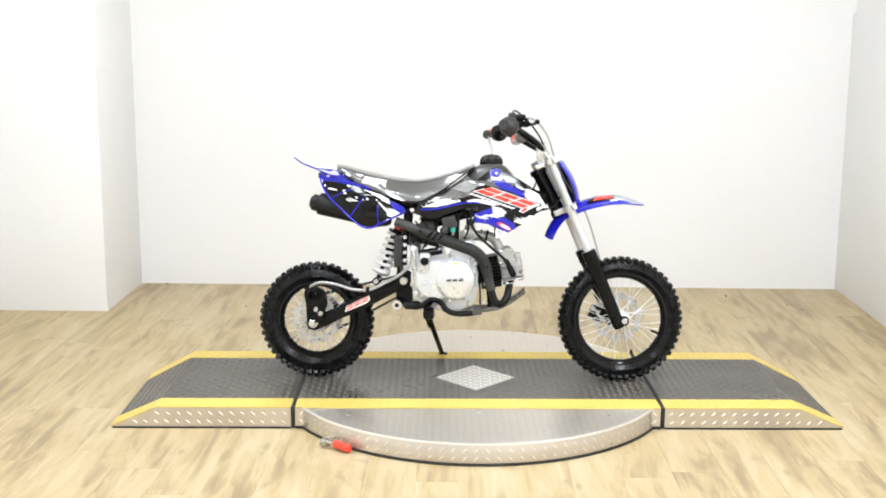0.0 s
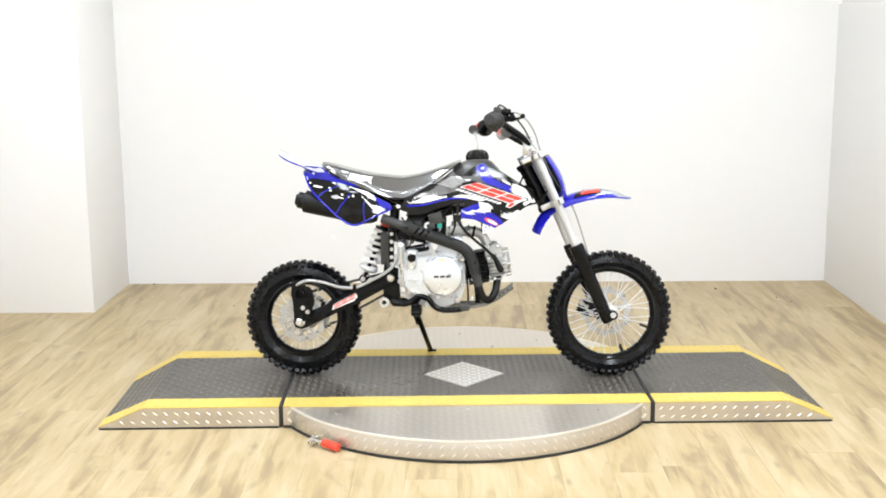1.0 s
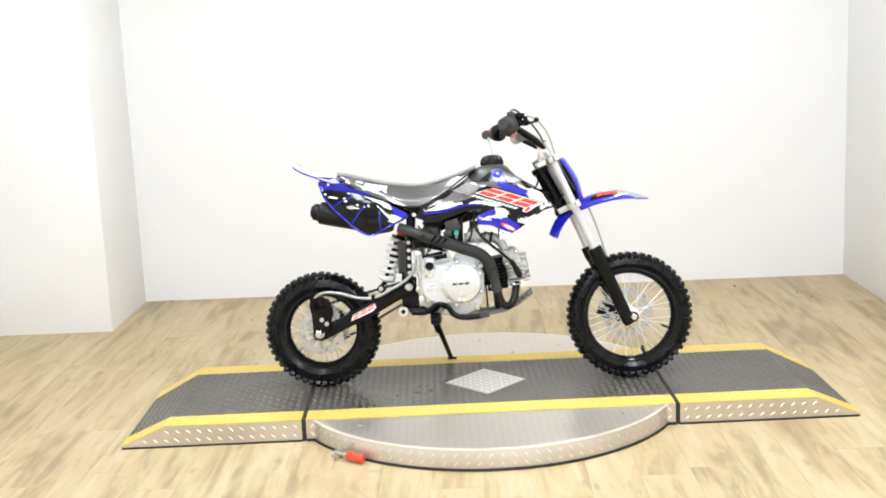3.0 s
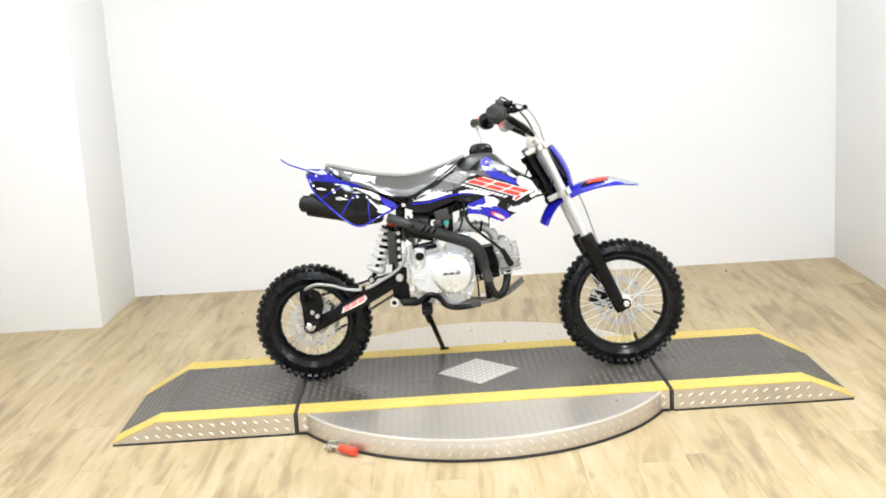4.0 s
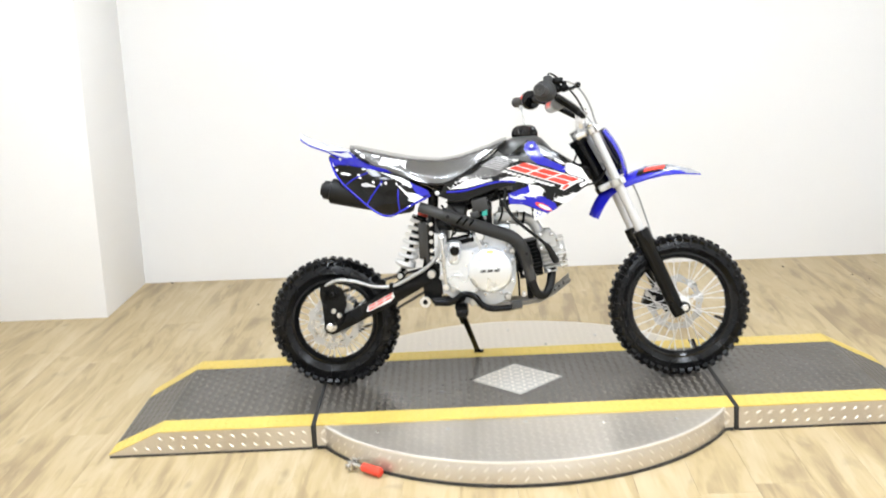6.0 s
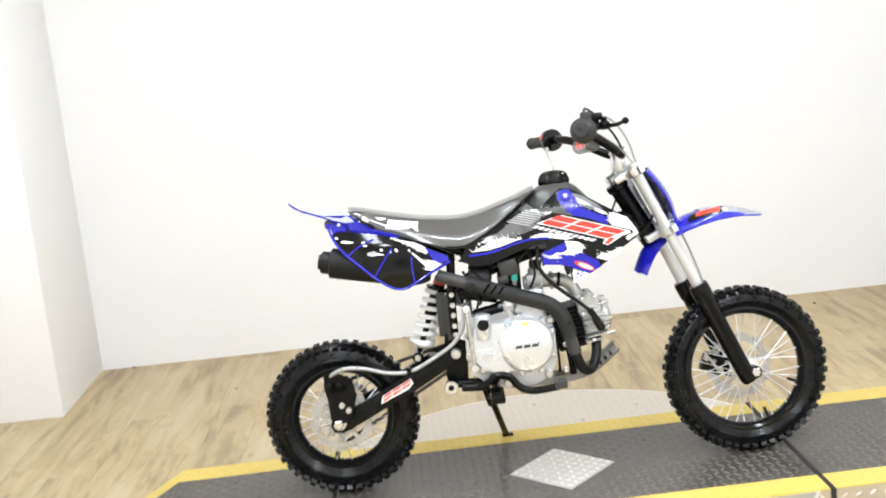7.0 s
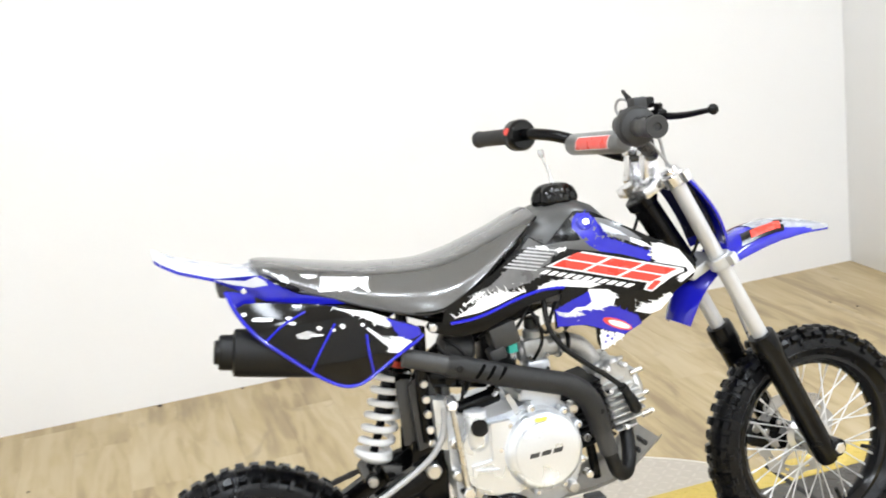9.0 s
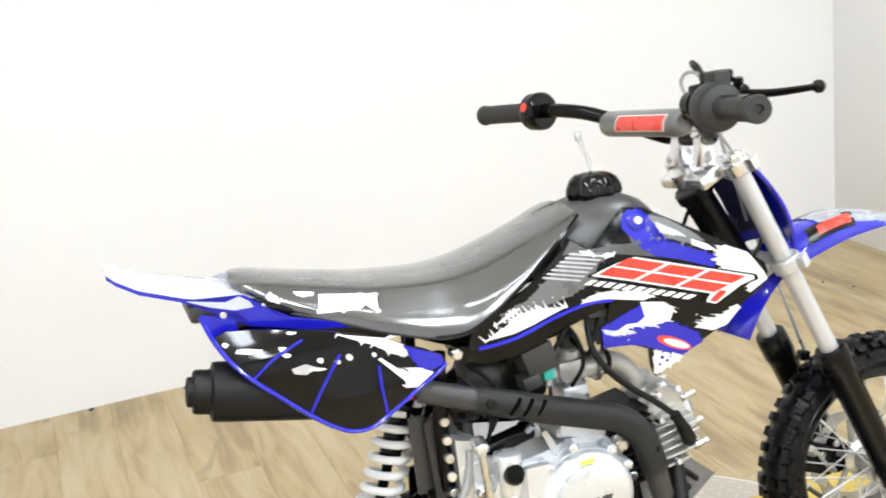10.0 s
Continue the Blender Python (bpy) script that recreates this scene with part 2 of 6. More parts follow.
def lathe(bm, profile, axis_m, n=32, closed=False):
    """Turns (radius, height) pairs round the z axis of axis_m."""
    rings = []
    for r, h in profile:
        if r < 1e-6:
            rings.append([bm.verts.new(axis_m @ Vector((0, 0, h)))])
        else:
            rings.append([bm.verts.new(axis_m @ Vector((r * math.cos(2 * math.pi * i / n), r * math.sin(2 * math.pi * i / n), h))) for i in range(n)])
    pairs = list(zip(rings, rings[1:]))
    if closed:
        pairs.append((rings[-1], rings[0]))
    for a, b in pairs:
        for i in range(n):
            j = (i + 1) % n
            if len(a) == 1 and len(b) == 1:
                continue
            if len(a) == 1:
                bm.faces.new((a[0], b[i], b[j]))
            elif len(b) == 1:
                bm.faces.new((a[i], a[j], b[0]))
            else:
                bm.faces.new((a[i], a[j], b[j], b[i]))


def axis(p, q):
    """A matrix whose z axis runs from p to q, with its origin at p."""
    p, q = Vector(p), Vector(q)
    return Matrix.Translation(p) @ (q - p).to_track_quat("Z", "Y").to_matrix().to_4x4()


def rod(bm, p, q, r, n=14, r2=None, bevel=0.0):
    h = (Vector(q) - Vector(p)).length
    r2 = r if r2 is None else r2
    if bevel:
        prof = [(0, 0), (r - bevel, 0), (r, bevel), (r2, h - bevel), (r2 - bevel, h), (0, h)]
    else:
        prof = [(0, 0), (r, 0), (r2, h), (0, h)]
    lathe(bm, prof, axis(p, q), n)


def rod_bm(*a, **k):
    bm = bmesh.new()
    rod(bm, *a, **k)
    return bm


def curve_points(pts, steps=8):
    """A smooth line through the points."""
    P = [Vector(p) for p in pts]
    out = []
    for i in range(len(P) - 1):
        a, b, c, d = P[max(i - 1, 0)], P[i], P[i + 1], P[min(i + 2, len(P) - 1)]
        for k in range(steps):
            t = k / steps
            out.append(0.5 * ((2 * b) + (c - a) * t + (2 * a - 5 * b + 4 * c - d) * t * t + (3 * b - a - 3 * c + d) * t ** 3))
    out.append(P[-1])
    return out


def sweep(bm, line, radius, n=12, cap=True, flat=1.0):
    """A tube along the line; radius is a number or a list, one for each point."""
    rs = radius if isinstance(radius, (list, tuple)) else [radius] * len(line)
    up = Vector((0.03, 1, 0.02)).normalized()
    rings = []
    for i, p in enumerate(line):
        d = (line[min(i + 1, len(line) - 1)] - line[max(i - 1, 0)]).normalized()
        s = d.cross(up)
        if s.length < 1e-4:
            s = d.cross(Vector((1, 0, 0)))
        s.normalize()
        up = s.cross(d).normalized()
        rings.append([bm.verts.new(p + (s * math.cos(2 * math.pi * k / n) + up * flat * math.sin(2 * math.pi * k / n)) * rs[i]) for k in range(n)])
    for a, b in zip(rings, rings[1:]):
        for k in range(n):
            j = (k + 1) % n
            bm.faces.new((a[k], a[j], b[j], b[k]))
    if cap:
        bm.faces.new(rings[0])
        bm.faces.new(rings[-1])


def tube_bm(pts, radius, n=12, steps=8, flat=1.0):
    bm = bmesh.new()
    sweep(bm, curve_points(pts, steps), radius, n, flat=flat)
    return bm


def loft(bm, rings, closed=True, cap=True):
    """Skins a row of rings of equal length."""
    vs = [[bm.verts.new(Vector(p)) for p in r] for r in rings]
    n = len(vs[0])
    for a, b in zip(vs, vs[1:]):
        for k in range(n if closed else n - 1):
            j = (k + 1) % n
            bm.faces.new((a[k], a[j], b[j], b[k]))
    if cap and closed:
        bm.faces.new(vs[0])
        bm.faces.new(vs[-1])


def sheet(bm, outline, side, thick=0.0, cell=0.012, lift=0.0):
    """A panel cut to the outline in (u, w), laid on the surface v = -side(u, w) and given a thickness."""
    vs = [bm.verts.new((u, 0, w)) for u, w in outline]
    f = bm.faces.new(vs)
    made = bmesh.ops.triangulate(bm, faces=[f])["faces"]
    us, ws = [p[0] for p in outline], [p[1] for p in outline]
    geom = set(made) | {e for g in made for e in g.edges} | {v for g in made for v in g.verts}
    for lo, hi, nrm in ((min(us), max(us), (1, 0, 0)), (min(ws), max(ws), (0, 0, 1))):
        k = int((hi - lo) / cell)
        for i in range(1, k + 1):
            at = lo + (hi - lo) * i / (k + 1)
            r = bmesh.ops.bisect_plane(bm, geom=list(geom), plane_co=Vector(nrm) * at, plane_no=nrm, dist=1e-6)
            geom = set(r["geom"])
    faces = [g for g in geom if isinstance(g, bmesh.types.BMFace)]
    verts = {v for g in faces for v in g.verts}
    for v in verts:
        v.co.y = -(side(v.co.x, v.co.z) + lift)
    if thick:
        r = bmesh.ops.extrude_face_region(bm, geom=faces)
        for v in (q for q in r["geom"] if isinstance(q, bmesh.types.BMVert)):
            v.co.y += thick
    return verts


def sheet_bm(*a, **k):
    bm = bmesh.new()
    sheet(bm, *a, **k)
    return bm


def film_bm(o, side, lift, cell):
    """A printed film: one outline, or a splash of several, each a hair above the last so that none share a plane."""
    bm = bmesh.new()
    for i, piece in enumerate(o if isinstance(o[0], list) else [o]):
        sheet(bm, piece, side, lift=lift + 0.00012 * (i % 4 + (i > 0)), cell=cell if i == 0 else 1.0)
    return bm


def mirrored(bm):
    """The same mesh on the other side of the machine."""
    c = bm.copy()
    for v in c.verts:
        v.co.y = -v.co.y
    return c


def torn(outline, seed, step=0.007, amp=0.006):
    """The outline with thin, uneven, torn spikes."""
    rnd = random.Random(seed)
    out = []
    n = len(outline)
    area = sum(outline[i][0] * outline[(i + 1) % n][1] - outline[(i + 1) % n][0] * outline[i][1] for i in range(n))
    turn = 1 if area > 0 else -1
    for i in range(n):
        (u0, w0), (u1, w1) = outline[i], outline[(i + 1) % n]
        L = math.hypot(u1 - u0, w1 - w0)
        k = max(1, int(L / step))
        nu, nw = turn * (w1 - w0) / L, -turn * (u1 - u0) / L
        tu, tw = (u1 - u0) / L, (w1 - w0) / L
        out.append((u0, w0))
        for j in range(k):
            t = (j + rnd.uniform(0.35, 0.65)) / k
            half = min(0.42 / k, 0.42 * step / L) * rnd.uniform(0.6, 1.1)
            a = amp * (0.05 + 1.3 * rnd.random() ** 1.7)
            lean = rnd.uniform(-0.35, 0.35) * a
            for q, h in ((t - half, 0.0), (t - half * 0.25, a * 0.85), (t + half * 0.25, a), (t + half, 0.0)):
                out.append((u0 + (u1 - u0) * q + nu * h + tu * lean * (h > 0), w0 + (w1 - w0) * q + nw * h + tw * lean * (h > 0)))
    return out


def spray(outline, seed, way, amp=0.012, step=0.0030, width=0.0028):
    """A splash: the outline itself and thin tapered streaks that fly off its edges, all roughly along way; where way is None they fly outwards."""
    rnd = random.Random(seed)
    pieces = [outline]
    n = len(outline)
    area = sum(outline[i][0] * outline[(i + 1) % n][1] - outline[(i + 1) % n][0] * outline[i][1] for i in range(n))
    turn = 1 if area > 0 else -1
    for i in range(n):
        (u0, w0), (u1, w1) = outline[i], outline[(i + 1) % n]
        L = math.hypot(u1 - u0, w1 - w0)
        nu, nw = turn * (w1 - w0) / L, -turn * (u1 - u0) / L
        du, dw = way or (nu, nw)
        if nu * du + nw * dw < 0.12:
            continue
        k = max(1, int(L / step))
        for j in range(k):
            if rnd.random() < 0.18:
                continue
            t = (j + rnd.uniform(0.1, 0.9)) / k
            c, sn = math.cos(rnd.gauss(0, 0.16)), rnd.gauss(0, 0.16)
            fu, fw = du * c - dw * sn, dw * c + du * sn
            a = amp * (0.18 + 1.1 * rnd.random() ** 1.8)
            h = width * rnd.uniform(0.35, 0.75)
            u, w = u0 + (u1 - u0) * t - fu * 0.002, w0 + (w1 - w0) * t - fw * 0.002
            pieces.append([(u - fw * h, w + fu * h), (u + fw * h, w - fu * h), (u + fu * a * 0.6 + fw * h * 0.55, w + fw * a * 0.6 - fu * h * 0.55), (u + fu * a, w + fw * a), (u + fu * a * 0.6 - fw * h * 0.55, w + fw * a * 0.6 + fu * h * 0.55)])
            if rnd.random() < 0.16:
                r, q = h * 0.55, a * rnd.uniform(1.15, 1.6)
                pieces.append([(u + fu * q + r * math.cos(m * 1.05), w + fw * q + r * math.sin(m * 1.05)) for m in range(6)])
    return pieces

# ---- room ----
WALL_Y, WALL_R, WALL_L, PIER_X, PIER_Y, REAR_Y = 1.778, 1.828, -2.25, -1.666, 1.19, -6.0
floor_base = part("floor", box_bm(WALL_L - 0.15, WALL_R + 0.15, REAR_Y - 0.1, WALL_Y + 0.1, -0.06, -0.009), OAK)
tagged(floor_base, "pale oak laminate plank floor with soft sheen", "floor", kind="structure")
wall_north = part("wall_north", box_bm(PIER_X, WALL_R + 0.14, WALL_Y, WALL_Y + 0.12, -0.008, CEILING_Z), WALL)
tagged(wall_north, "plain smooth white painted back wall", "wall", kind="structure")
pier = part("wall_pier", box_bm(WALL_L, PIER_X, PIER_Y, WALL_Y + 0.12, -0.008, CEILING_Z, bevel=0.004), WALL)
tagged(pier, "white painted wall pier standing forward of the back wall", "wall", kind="structure")
wall_west = part("wall_west", box_bm(WALL_L - 0.12, WALL_L, REAR_Y, WALL_Y + 0.12, -0.008, CEILING_Z), WALL)
tagged(wall_west, "plain white painted side wall", "wall", kind="structure")
bm = bmesh.new()
box(bm, WALL_R + 0.014, WALL_R + 0.14, REAR_Y, WALL_Y, 1.36, CEILING_Z)
box(bm, WALL_R, WALL_R + 0.14, REAR_Y, WALL_Y, -0.008, 1.36, bevel=0.003)
wall_east = part("wall_east", bm, WALL)
tagged(wall_east, "white painted side wall with a shallow ledge at chest height", "wall", kind="structure")
wall_south = part("wall_south", box_bm(WALL_L - 0.12, WALL_R + 0.14, REAR_Y - 0.12, REAR_Y, -0.008, CEILING_Z), WALL)
tagged(wall_south, "plain white painted rear wall", "wall", kind="structure")
ceiling = part("ceiling", box_bm(WALL_L - 0.12, WALL_R + 0.14, REAR_Y - 0.12, WALL_Y + 0.12, CEILING_Z, CEILING_Z + 0.1), CEIL)
tagged(ceiling, "white showroom ceiling", "ceiling", kind="structure")


def ceiling_light(x, y):
    r = root("ceiling_light", pose(x, y, CEILING_Z, 0, 0, 90), "slim lit tube fitting fixed to the ceiling", "ceiling light", "ceiling tube lights")
    part("housing", box_bm(-0.63, 0.63, -0.11, 0.11, -0.03, 0.0, bevel=0.006), CEIL, r, "white metal housing")
    for dy in (-0.045, 0.045):
        part("tube", rod_bm((-0.60, dy, -0.048), (0.60, dy, -0.048), 0.016, 16), DIFFUSER, r, "lit glass tube")


for lx, ly, power in LAMP_PLACES:
    ceiling_light(lx, ly)


def spotlight(x, y):
    r = root("spotlight", pose(x, y, CEILING_Z), "small round lit ceiling spotlight", "spotlight", "ceiling spotlights")
    bm = bmesh.new()
    lathe(bm, [(0.048, -0.062), (0.056, -0.062), (0.056, 0.0), (0.0, 0.0), (0.0, -0.02), (0.048, -0.03)], pose(0, 0, 0), 24)
    part("can", bm, CEIL, r, "white metal can")
    bm = bmesh.new()
    lathe(bm, [(0, -0.055), (0.046, -0.055), (0.046, -0.05), (0, -0.05)], pose(0, 0, 0), 24)
    part("lens", bm, DIFFUSER, r, "lit lens")


for lx, ly in SPOT_PLACES:
    spotlight(lx, ly)

# ---- display platform ----
PLAT = pose(0.006, -0.010, 0, 0, 0, 1.4)
H, HALF, STRIPE = 0.070, 0.330, 0.090
JOINT, CREST, TOE = 0.608, 1.056, 1.204


def lozenge(bm, m, length=0.026, width=0.0075, h=0.0016):
    """One raised tread mark lying on the plane of m."""
    a, b = length / 2, width / 2
    base = [(-a, 0), (-a * 0.4, -b), (a * 0.4, -b), (a, 0), (a * 0.4, b), (-a * 0.4, b)]
    vs = [bm.verts.new(m @ Vector((x, y, 0))) for x, y in base]
    t1, t2 = bm.verts.new(m @ Vector((-a * 0.45, 0, h))), bm.verts.new(m @ Vector((a * 0.45, 0, h)))
    for f in ((vs[0], vs[1], t1), (vs[1], vs[2], t2, t1), (vs[2], vs[3], t2), (vs[3], vs[4], t2), (vs[4], vs[5], t1, t2), (vs[5], vs[0], t1)):
        bm.faces.new(f)


def tread(bm, m, x0, x1, y0, y1, pitch, keep=lambda x, y: True, **k):
    """Tread marks over a rectangle of the plane m, turned by turns."""
    nx, ny = int((x1 - x0) / pitch), int((y1 - y0) / pitch)
    for i in range(nx):
        for j in range(ny):
            x, y = x0 + (i + 0.5) * (x1 - x0) / nx, y0 + (j + 0.5) * (y1 - y0) / ny
            if keep(x, y):
                lozenge(bm, m @ pose(x, y, 0, 0, 0, 45 if (i + j) % 2 else -45), **k)


FRONT = Matrix(((1, 0, 0, 0), (0, 0, -1, 0), (0, 1, 0, 0), (0, 0, 0, 1)))


def ramp(sign, label):
    r = root("ramp", PLAT, label, "ramp", "platform ramps")
    s = sign
    cut = 0.078  # the far corner of the toe is cut back

    def layer(a, b, lift, thick, toe_b, toe_a=None):
        """A strip of the top plate between y = a and y = b; its far edge ends at toe_b."""
        bm = bmesh.new()
        rows = []
        for x, z, near, far in ((JOINT + 0.006, H, a, b), (CREST, H, a, b), (TOE, 0.006, a if toe_a is None else toe_a, toe_b)):
            rows.append([(s * x, near, z + lift - thick), (s * x, far, z + lift - thick), (s * x, far, z + lift), (s * x, near, z + lift)])
        loft(bm, rows)
        return bm

    bm = bmesh.new()
    loft(bm, [[(s * x, -HALF, 0.005), (s * x, far, 0.005), (s * x, far, z), (s * x, -HALF, z)] for x, z, far in ((JOINT + 0.006, H, HALF), (CREST, H, HALF), (TOE, 0.006, HALF - cut))])
    part("body", bm, ALU, r, "bright aluminium tread plate side", smooth=0)
    part("deck", layer(-HALF + STRIPE, HALF - STRIPE, 0.0022, 0.002, HALF - STRIPE - cut), DECK, r, "dark grey painted tread plate deck", smooth=0)
    part("edge_stripe", layer(-HALF, -HALF + STRIPE, 0.003, 0.0028, -HALF + STRIPE), YELLOW, r, "yellow painted edge line", smooth=0)
    part("edge_stripe", layer(HALF - STRIPE, HALF, 0.003, 0.0028, HALF - cut, HALF - STRIPE - cut), YELLOW, r, "yellow painted edge line", smooth=0)
    bm = bmesh.new()
    tread(bm, pose(0, 0, H + 0.0022), *sorted((s * (JOINT + 0.02), s * (CREST - 0.005))), -HALF + STRIPE, HALF - STRIPE, 0.024, length=0.024, width=0.0088, h=0.0021)
    slope = math.atan2(H - 0.006, TOE - CREST)
    run = math.hypot(H - 0.006, TOE - CREST)
    m = Matrix.Translation((s * CREST, 0, H + 0.0022)) @ (Matrix.Rotation(slope, 4, "Y") if s > 0 else Matrix.Rotation(math.pi, 4, "Z") @ Matrix.Rotation(slope, 4, "Y"))
    tread(bm, m, 0.004, run - 0.004, -HALF + STRIPE, HALF - STRIPE, 0.024, keep=lambda x, y: s * y < HALF - STRIPE - cut * x / run - 0.01, length=0.024, width=0.0088, h=0.0021)
    tagged(part("deck_tread", bm, DECK_MARK, r, smooth=0, recalc=False), kind="stuff")
    bm = bmesh.new()
    for a in (-HALF + 0.004, HALF - STRIPE + 0.004):
        tread(bm, pose(0, 0, H + 0.003), *sorted((s * (JOINT + 0.02), s * (CREST - 0.005))), a, a + STRIPE - 0.008, 0.024, length=0.023, width=0.0085, h=0.0016)
    tread(bm, Matrix.Translation((0, 0, 0.0008)) @ m, 0.004, run - 0.004, -s * HALF + (0.004 if s > 0 else -STRIPE + 0.004), -s * HALF + (STRIPE - 0.004 if s > 0 else -0.004), 0.024, length=0.023, width=0.0085, h=0.0016)
    tagged(part("stripe_tread", bm, YELLOW, r, smooth=0, recalc=False), kind="stuff")
    bm = bmesh.new()
    roof = lambda x, y: y < (H - 0.004 if x < CREST else H - (x - CREST) / (TOE - CREST) * (H - 0.006)) - 0.010
    m = Matrix.Translation((0, -HALF, 0)) @ FRONT
    # one lean only: marks that catch no light are left out
    for k in range(17):
        for j, z in enumerate((0.022, 0.051)):
            x = JOINT + 0.026 + 0.0348 * k + (0.0 if j else 0.004)
            if roof(x + 0.008, z):
                lozenge(bm, m @ pose(s * x, z, 0, 0, 0, s * 36), 0.0195, 0.0036, 0.0016)
    tagged(part("lit_side_tread", bm, ALU_MARK, r, smooth=0, recalc=False), kind="stuff")
    part("joint_seal", box_bm(*sorted((s * (JOINT - 0.006), s * (JOINT + 0.006))), -HALF - 0.004, HALF + 0.004, 0.002, H + 0.0035, bevel=0.002), RUBBER_BASE, r, "black rubber joint strip")
    bm = bmesh.new()
    loft(bm, [[(s * x, -HALF - 0.0035, 0.0), (s * x, far, 0.0), (s * x, far, 0.0055), (s * x, -HALF - 0.0035, 0.0055)] for x, far in ((JOINT + 0.007, HALF + 0.0035), (CREST, HALF + 0.0035), (TOE - 0.005, HALF - cut + 0.002))])
    part("base_strip", bm, RUBBER_BASE, r, "black rubber foot strip", smooth=0)


ramp(-1, "aluminium tread plate ramp with grey deck and yellow edges")
ramp(1, "aluminium tread plate ramp with grey deck and yellow edges")


def turntable():
    r = root("turntable", PLAT, "round aluminium tread plate turntable with dark deck and yellow edges", "turntable")
    rad = 0.662
    bm = bmesh.new()
    lathe(bm, [(0, 0.008), (rad, 0.008), (rad, H - 0.003), (rad - 0.002, H - 0.0005), (0, H - 0.0005)], pose(0, 0, 0), 128)
    part("disc", bm, ALU, r, "bright aluminium tread plate disc")
    # paler lip paints the highlight along the disc's top edge
    bm = bmesh.new()
    lathe(bm, [(rad - 0.0005, H - 0.0055), (rad + 0.0012, H - 0.0050), (rad + 0.0012, H - 0.0008), (rad - 0.0015, H + 0.0004), (rad - 0.006, H + 0.0002), (rad - 0.0062, H - 0.0008)], pose(0, 0, 0), 128)
    part("rim_highlight", bm, ALU_MARK, r, "bright lip with the edge highlight in its colour")
    bm = bmesh.new()
    lathe(bm, [(0, 0.0), (rad + 0.004, 0.0), (rad + 0.004, 0.0075), (0, 0.0075)], pose(0, 0, 0), 128)
    part("base_ring", bm, RUBBER_BASE, r, "black rubber base ring")
    for x0, x1 in ((-JOINT + 0.008, -0.52), (0.52, JOINT - 0.008)):
        part("end_block", box_bm(x0, x1, -HALF, HALF, 0.008, H), ALU, r, "aluminium tread plate end block", smooth=0)
        part("base_strip", box_bm(x0, x1, -HALF - 0.0035, HALF + 0.0035, 0.0, 0.0085), RUBBER_BASE, r, smooth=0)
    e = JOINT - 0.008
    part("deck", box_bm(-e, e, -HALF + STRIPE, HALF - STRIPE, H - 0.0003, H + 0.0022), DECK, r, "dark grey painted tread plate deck", smooth=0)
    part("edge_stripe", box_bm(-e, e, -HALF, -HALF + STRIPE, H - 0.0003, H + 0.003), YELLOW, r, "yellow painted edge line", smooth=0)
    part("edge_stripe", box_bm(-e, e, HALF - STRIPE, HALF, H - 0.0003, H + 0.003), YELLOW, r, "yellow painted edge line", smooth=0)
    bm = bmesh.new()
    tread(bm, pose(0, 0, H + 0.0022), -e, e, -HALF + STRIPE, HALF - STRIPE, 0.024, keep=lambda x, y: abs(x) / 0.146 + abs(y) / 0.152 > 1, length=0.024, width=0.0088, h=0.0021)
    tagged(part("deck_tread", bm, DECK_MARK, r, smooth=0, recalc=False), kind="stuff")
    bm = bmesh.new()
    for a in (-HALF + 0.004, HALF - STRIPE + 0.004):
        tread(bm, pose(0, 0, H + 0.003), -e, e, a, a + STRIPE - 0.008, 0.024, length=0.023, width=0.0085, h=0.0016)
    tagged(part("stripe_tread", bm, YELLOW, r, smooth=0, recalc=False), kind="stuff")
    bm = bmesh.new()
    tread(bm, pose(0, 0, H - 0.0005), -rad, rad, -rad, rad, 0.0245, keep=lambda x, y: math.hypot(x, y) < rad - 0.012 and abs(y) > HALF + 0.006, length=0.024, width=0.0066, h=0.0007)
    tagged(part("plate_tread", bm, ALU_TOP, r, smooth=0, recalc=False), kind="stuff")
    bm = bmesh.new()
    n = 118
    for i in range(n):
        a = 2 * math.pi * i / n
        if abs(math.sin(a)) * rad < HALF:
            continue
        # lean set by half; only the light-catching marks are modelled
        sx = 1 if math.cos(a) > 0 else -1
        for j, z in enumerate((0.020, 0.046)):
            for off, turn, h in ((0.0, 1, 0.0018),):
                q = a + off * 2 * math.pi / n
                m = Matrix.Translation((rad * math.cos(q), rad * math.sin(q), z + 0.002 - 0.012 * off)) @ Matrix.Rotation(q, 4, "Z") @ Matrix.Rotation(math.pi / 2, 4, "Y") @ Matrix.Rotation(math.pi / 4 * turn * sx, 4, "Z")
                lozenge(bm, m, 0.0215, 0.0040, h)
    for sx in (-1, 1):
        lo, hi = sorted((sx * 0.53, sx * (JOINT - 0.012)))
        tread(bm, Matrix.Translation((0, -HALF, 0)) @ FRONT, lo, hi, 0.010, H - 0.004, 0.0235, length=0.024, h=0.0016)
    tagged(part("bright_tread", bm, ALU_MARK, r, smooth=0, recalc=False), kind="stuff")
    bm = bmesh.new()
    c = [(-0.141, 0), (0, -0.148), (0.141, 0), (0, 0.148)]
    a = [bm.verts.new((x, y, H + 0.0024)) for x, y in c]
    b = [bm.verts.new((x * 0.985, y * 0.985, H + 0.0052)) for x, y in c]
    for i in range(4):
        bm.faces.new((a[i], a[(i + 1) % 4], b[(i + 1) % 4], b[i]))
    bm.faces.new(b)
    bm.faces.new(a[::-1])
    plate = part("diamond_plate", bm, DIAMOND, r, "bare aluminium diamond-shaped inset plate", smooth=0)
    bm = bmesh.new()
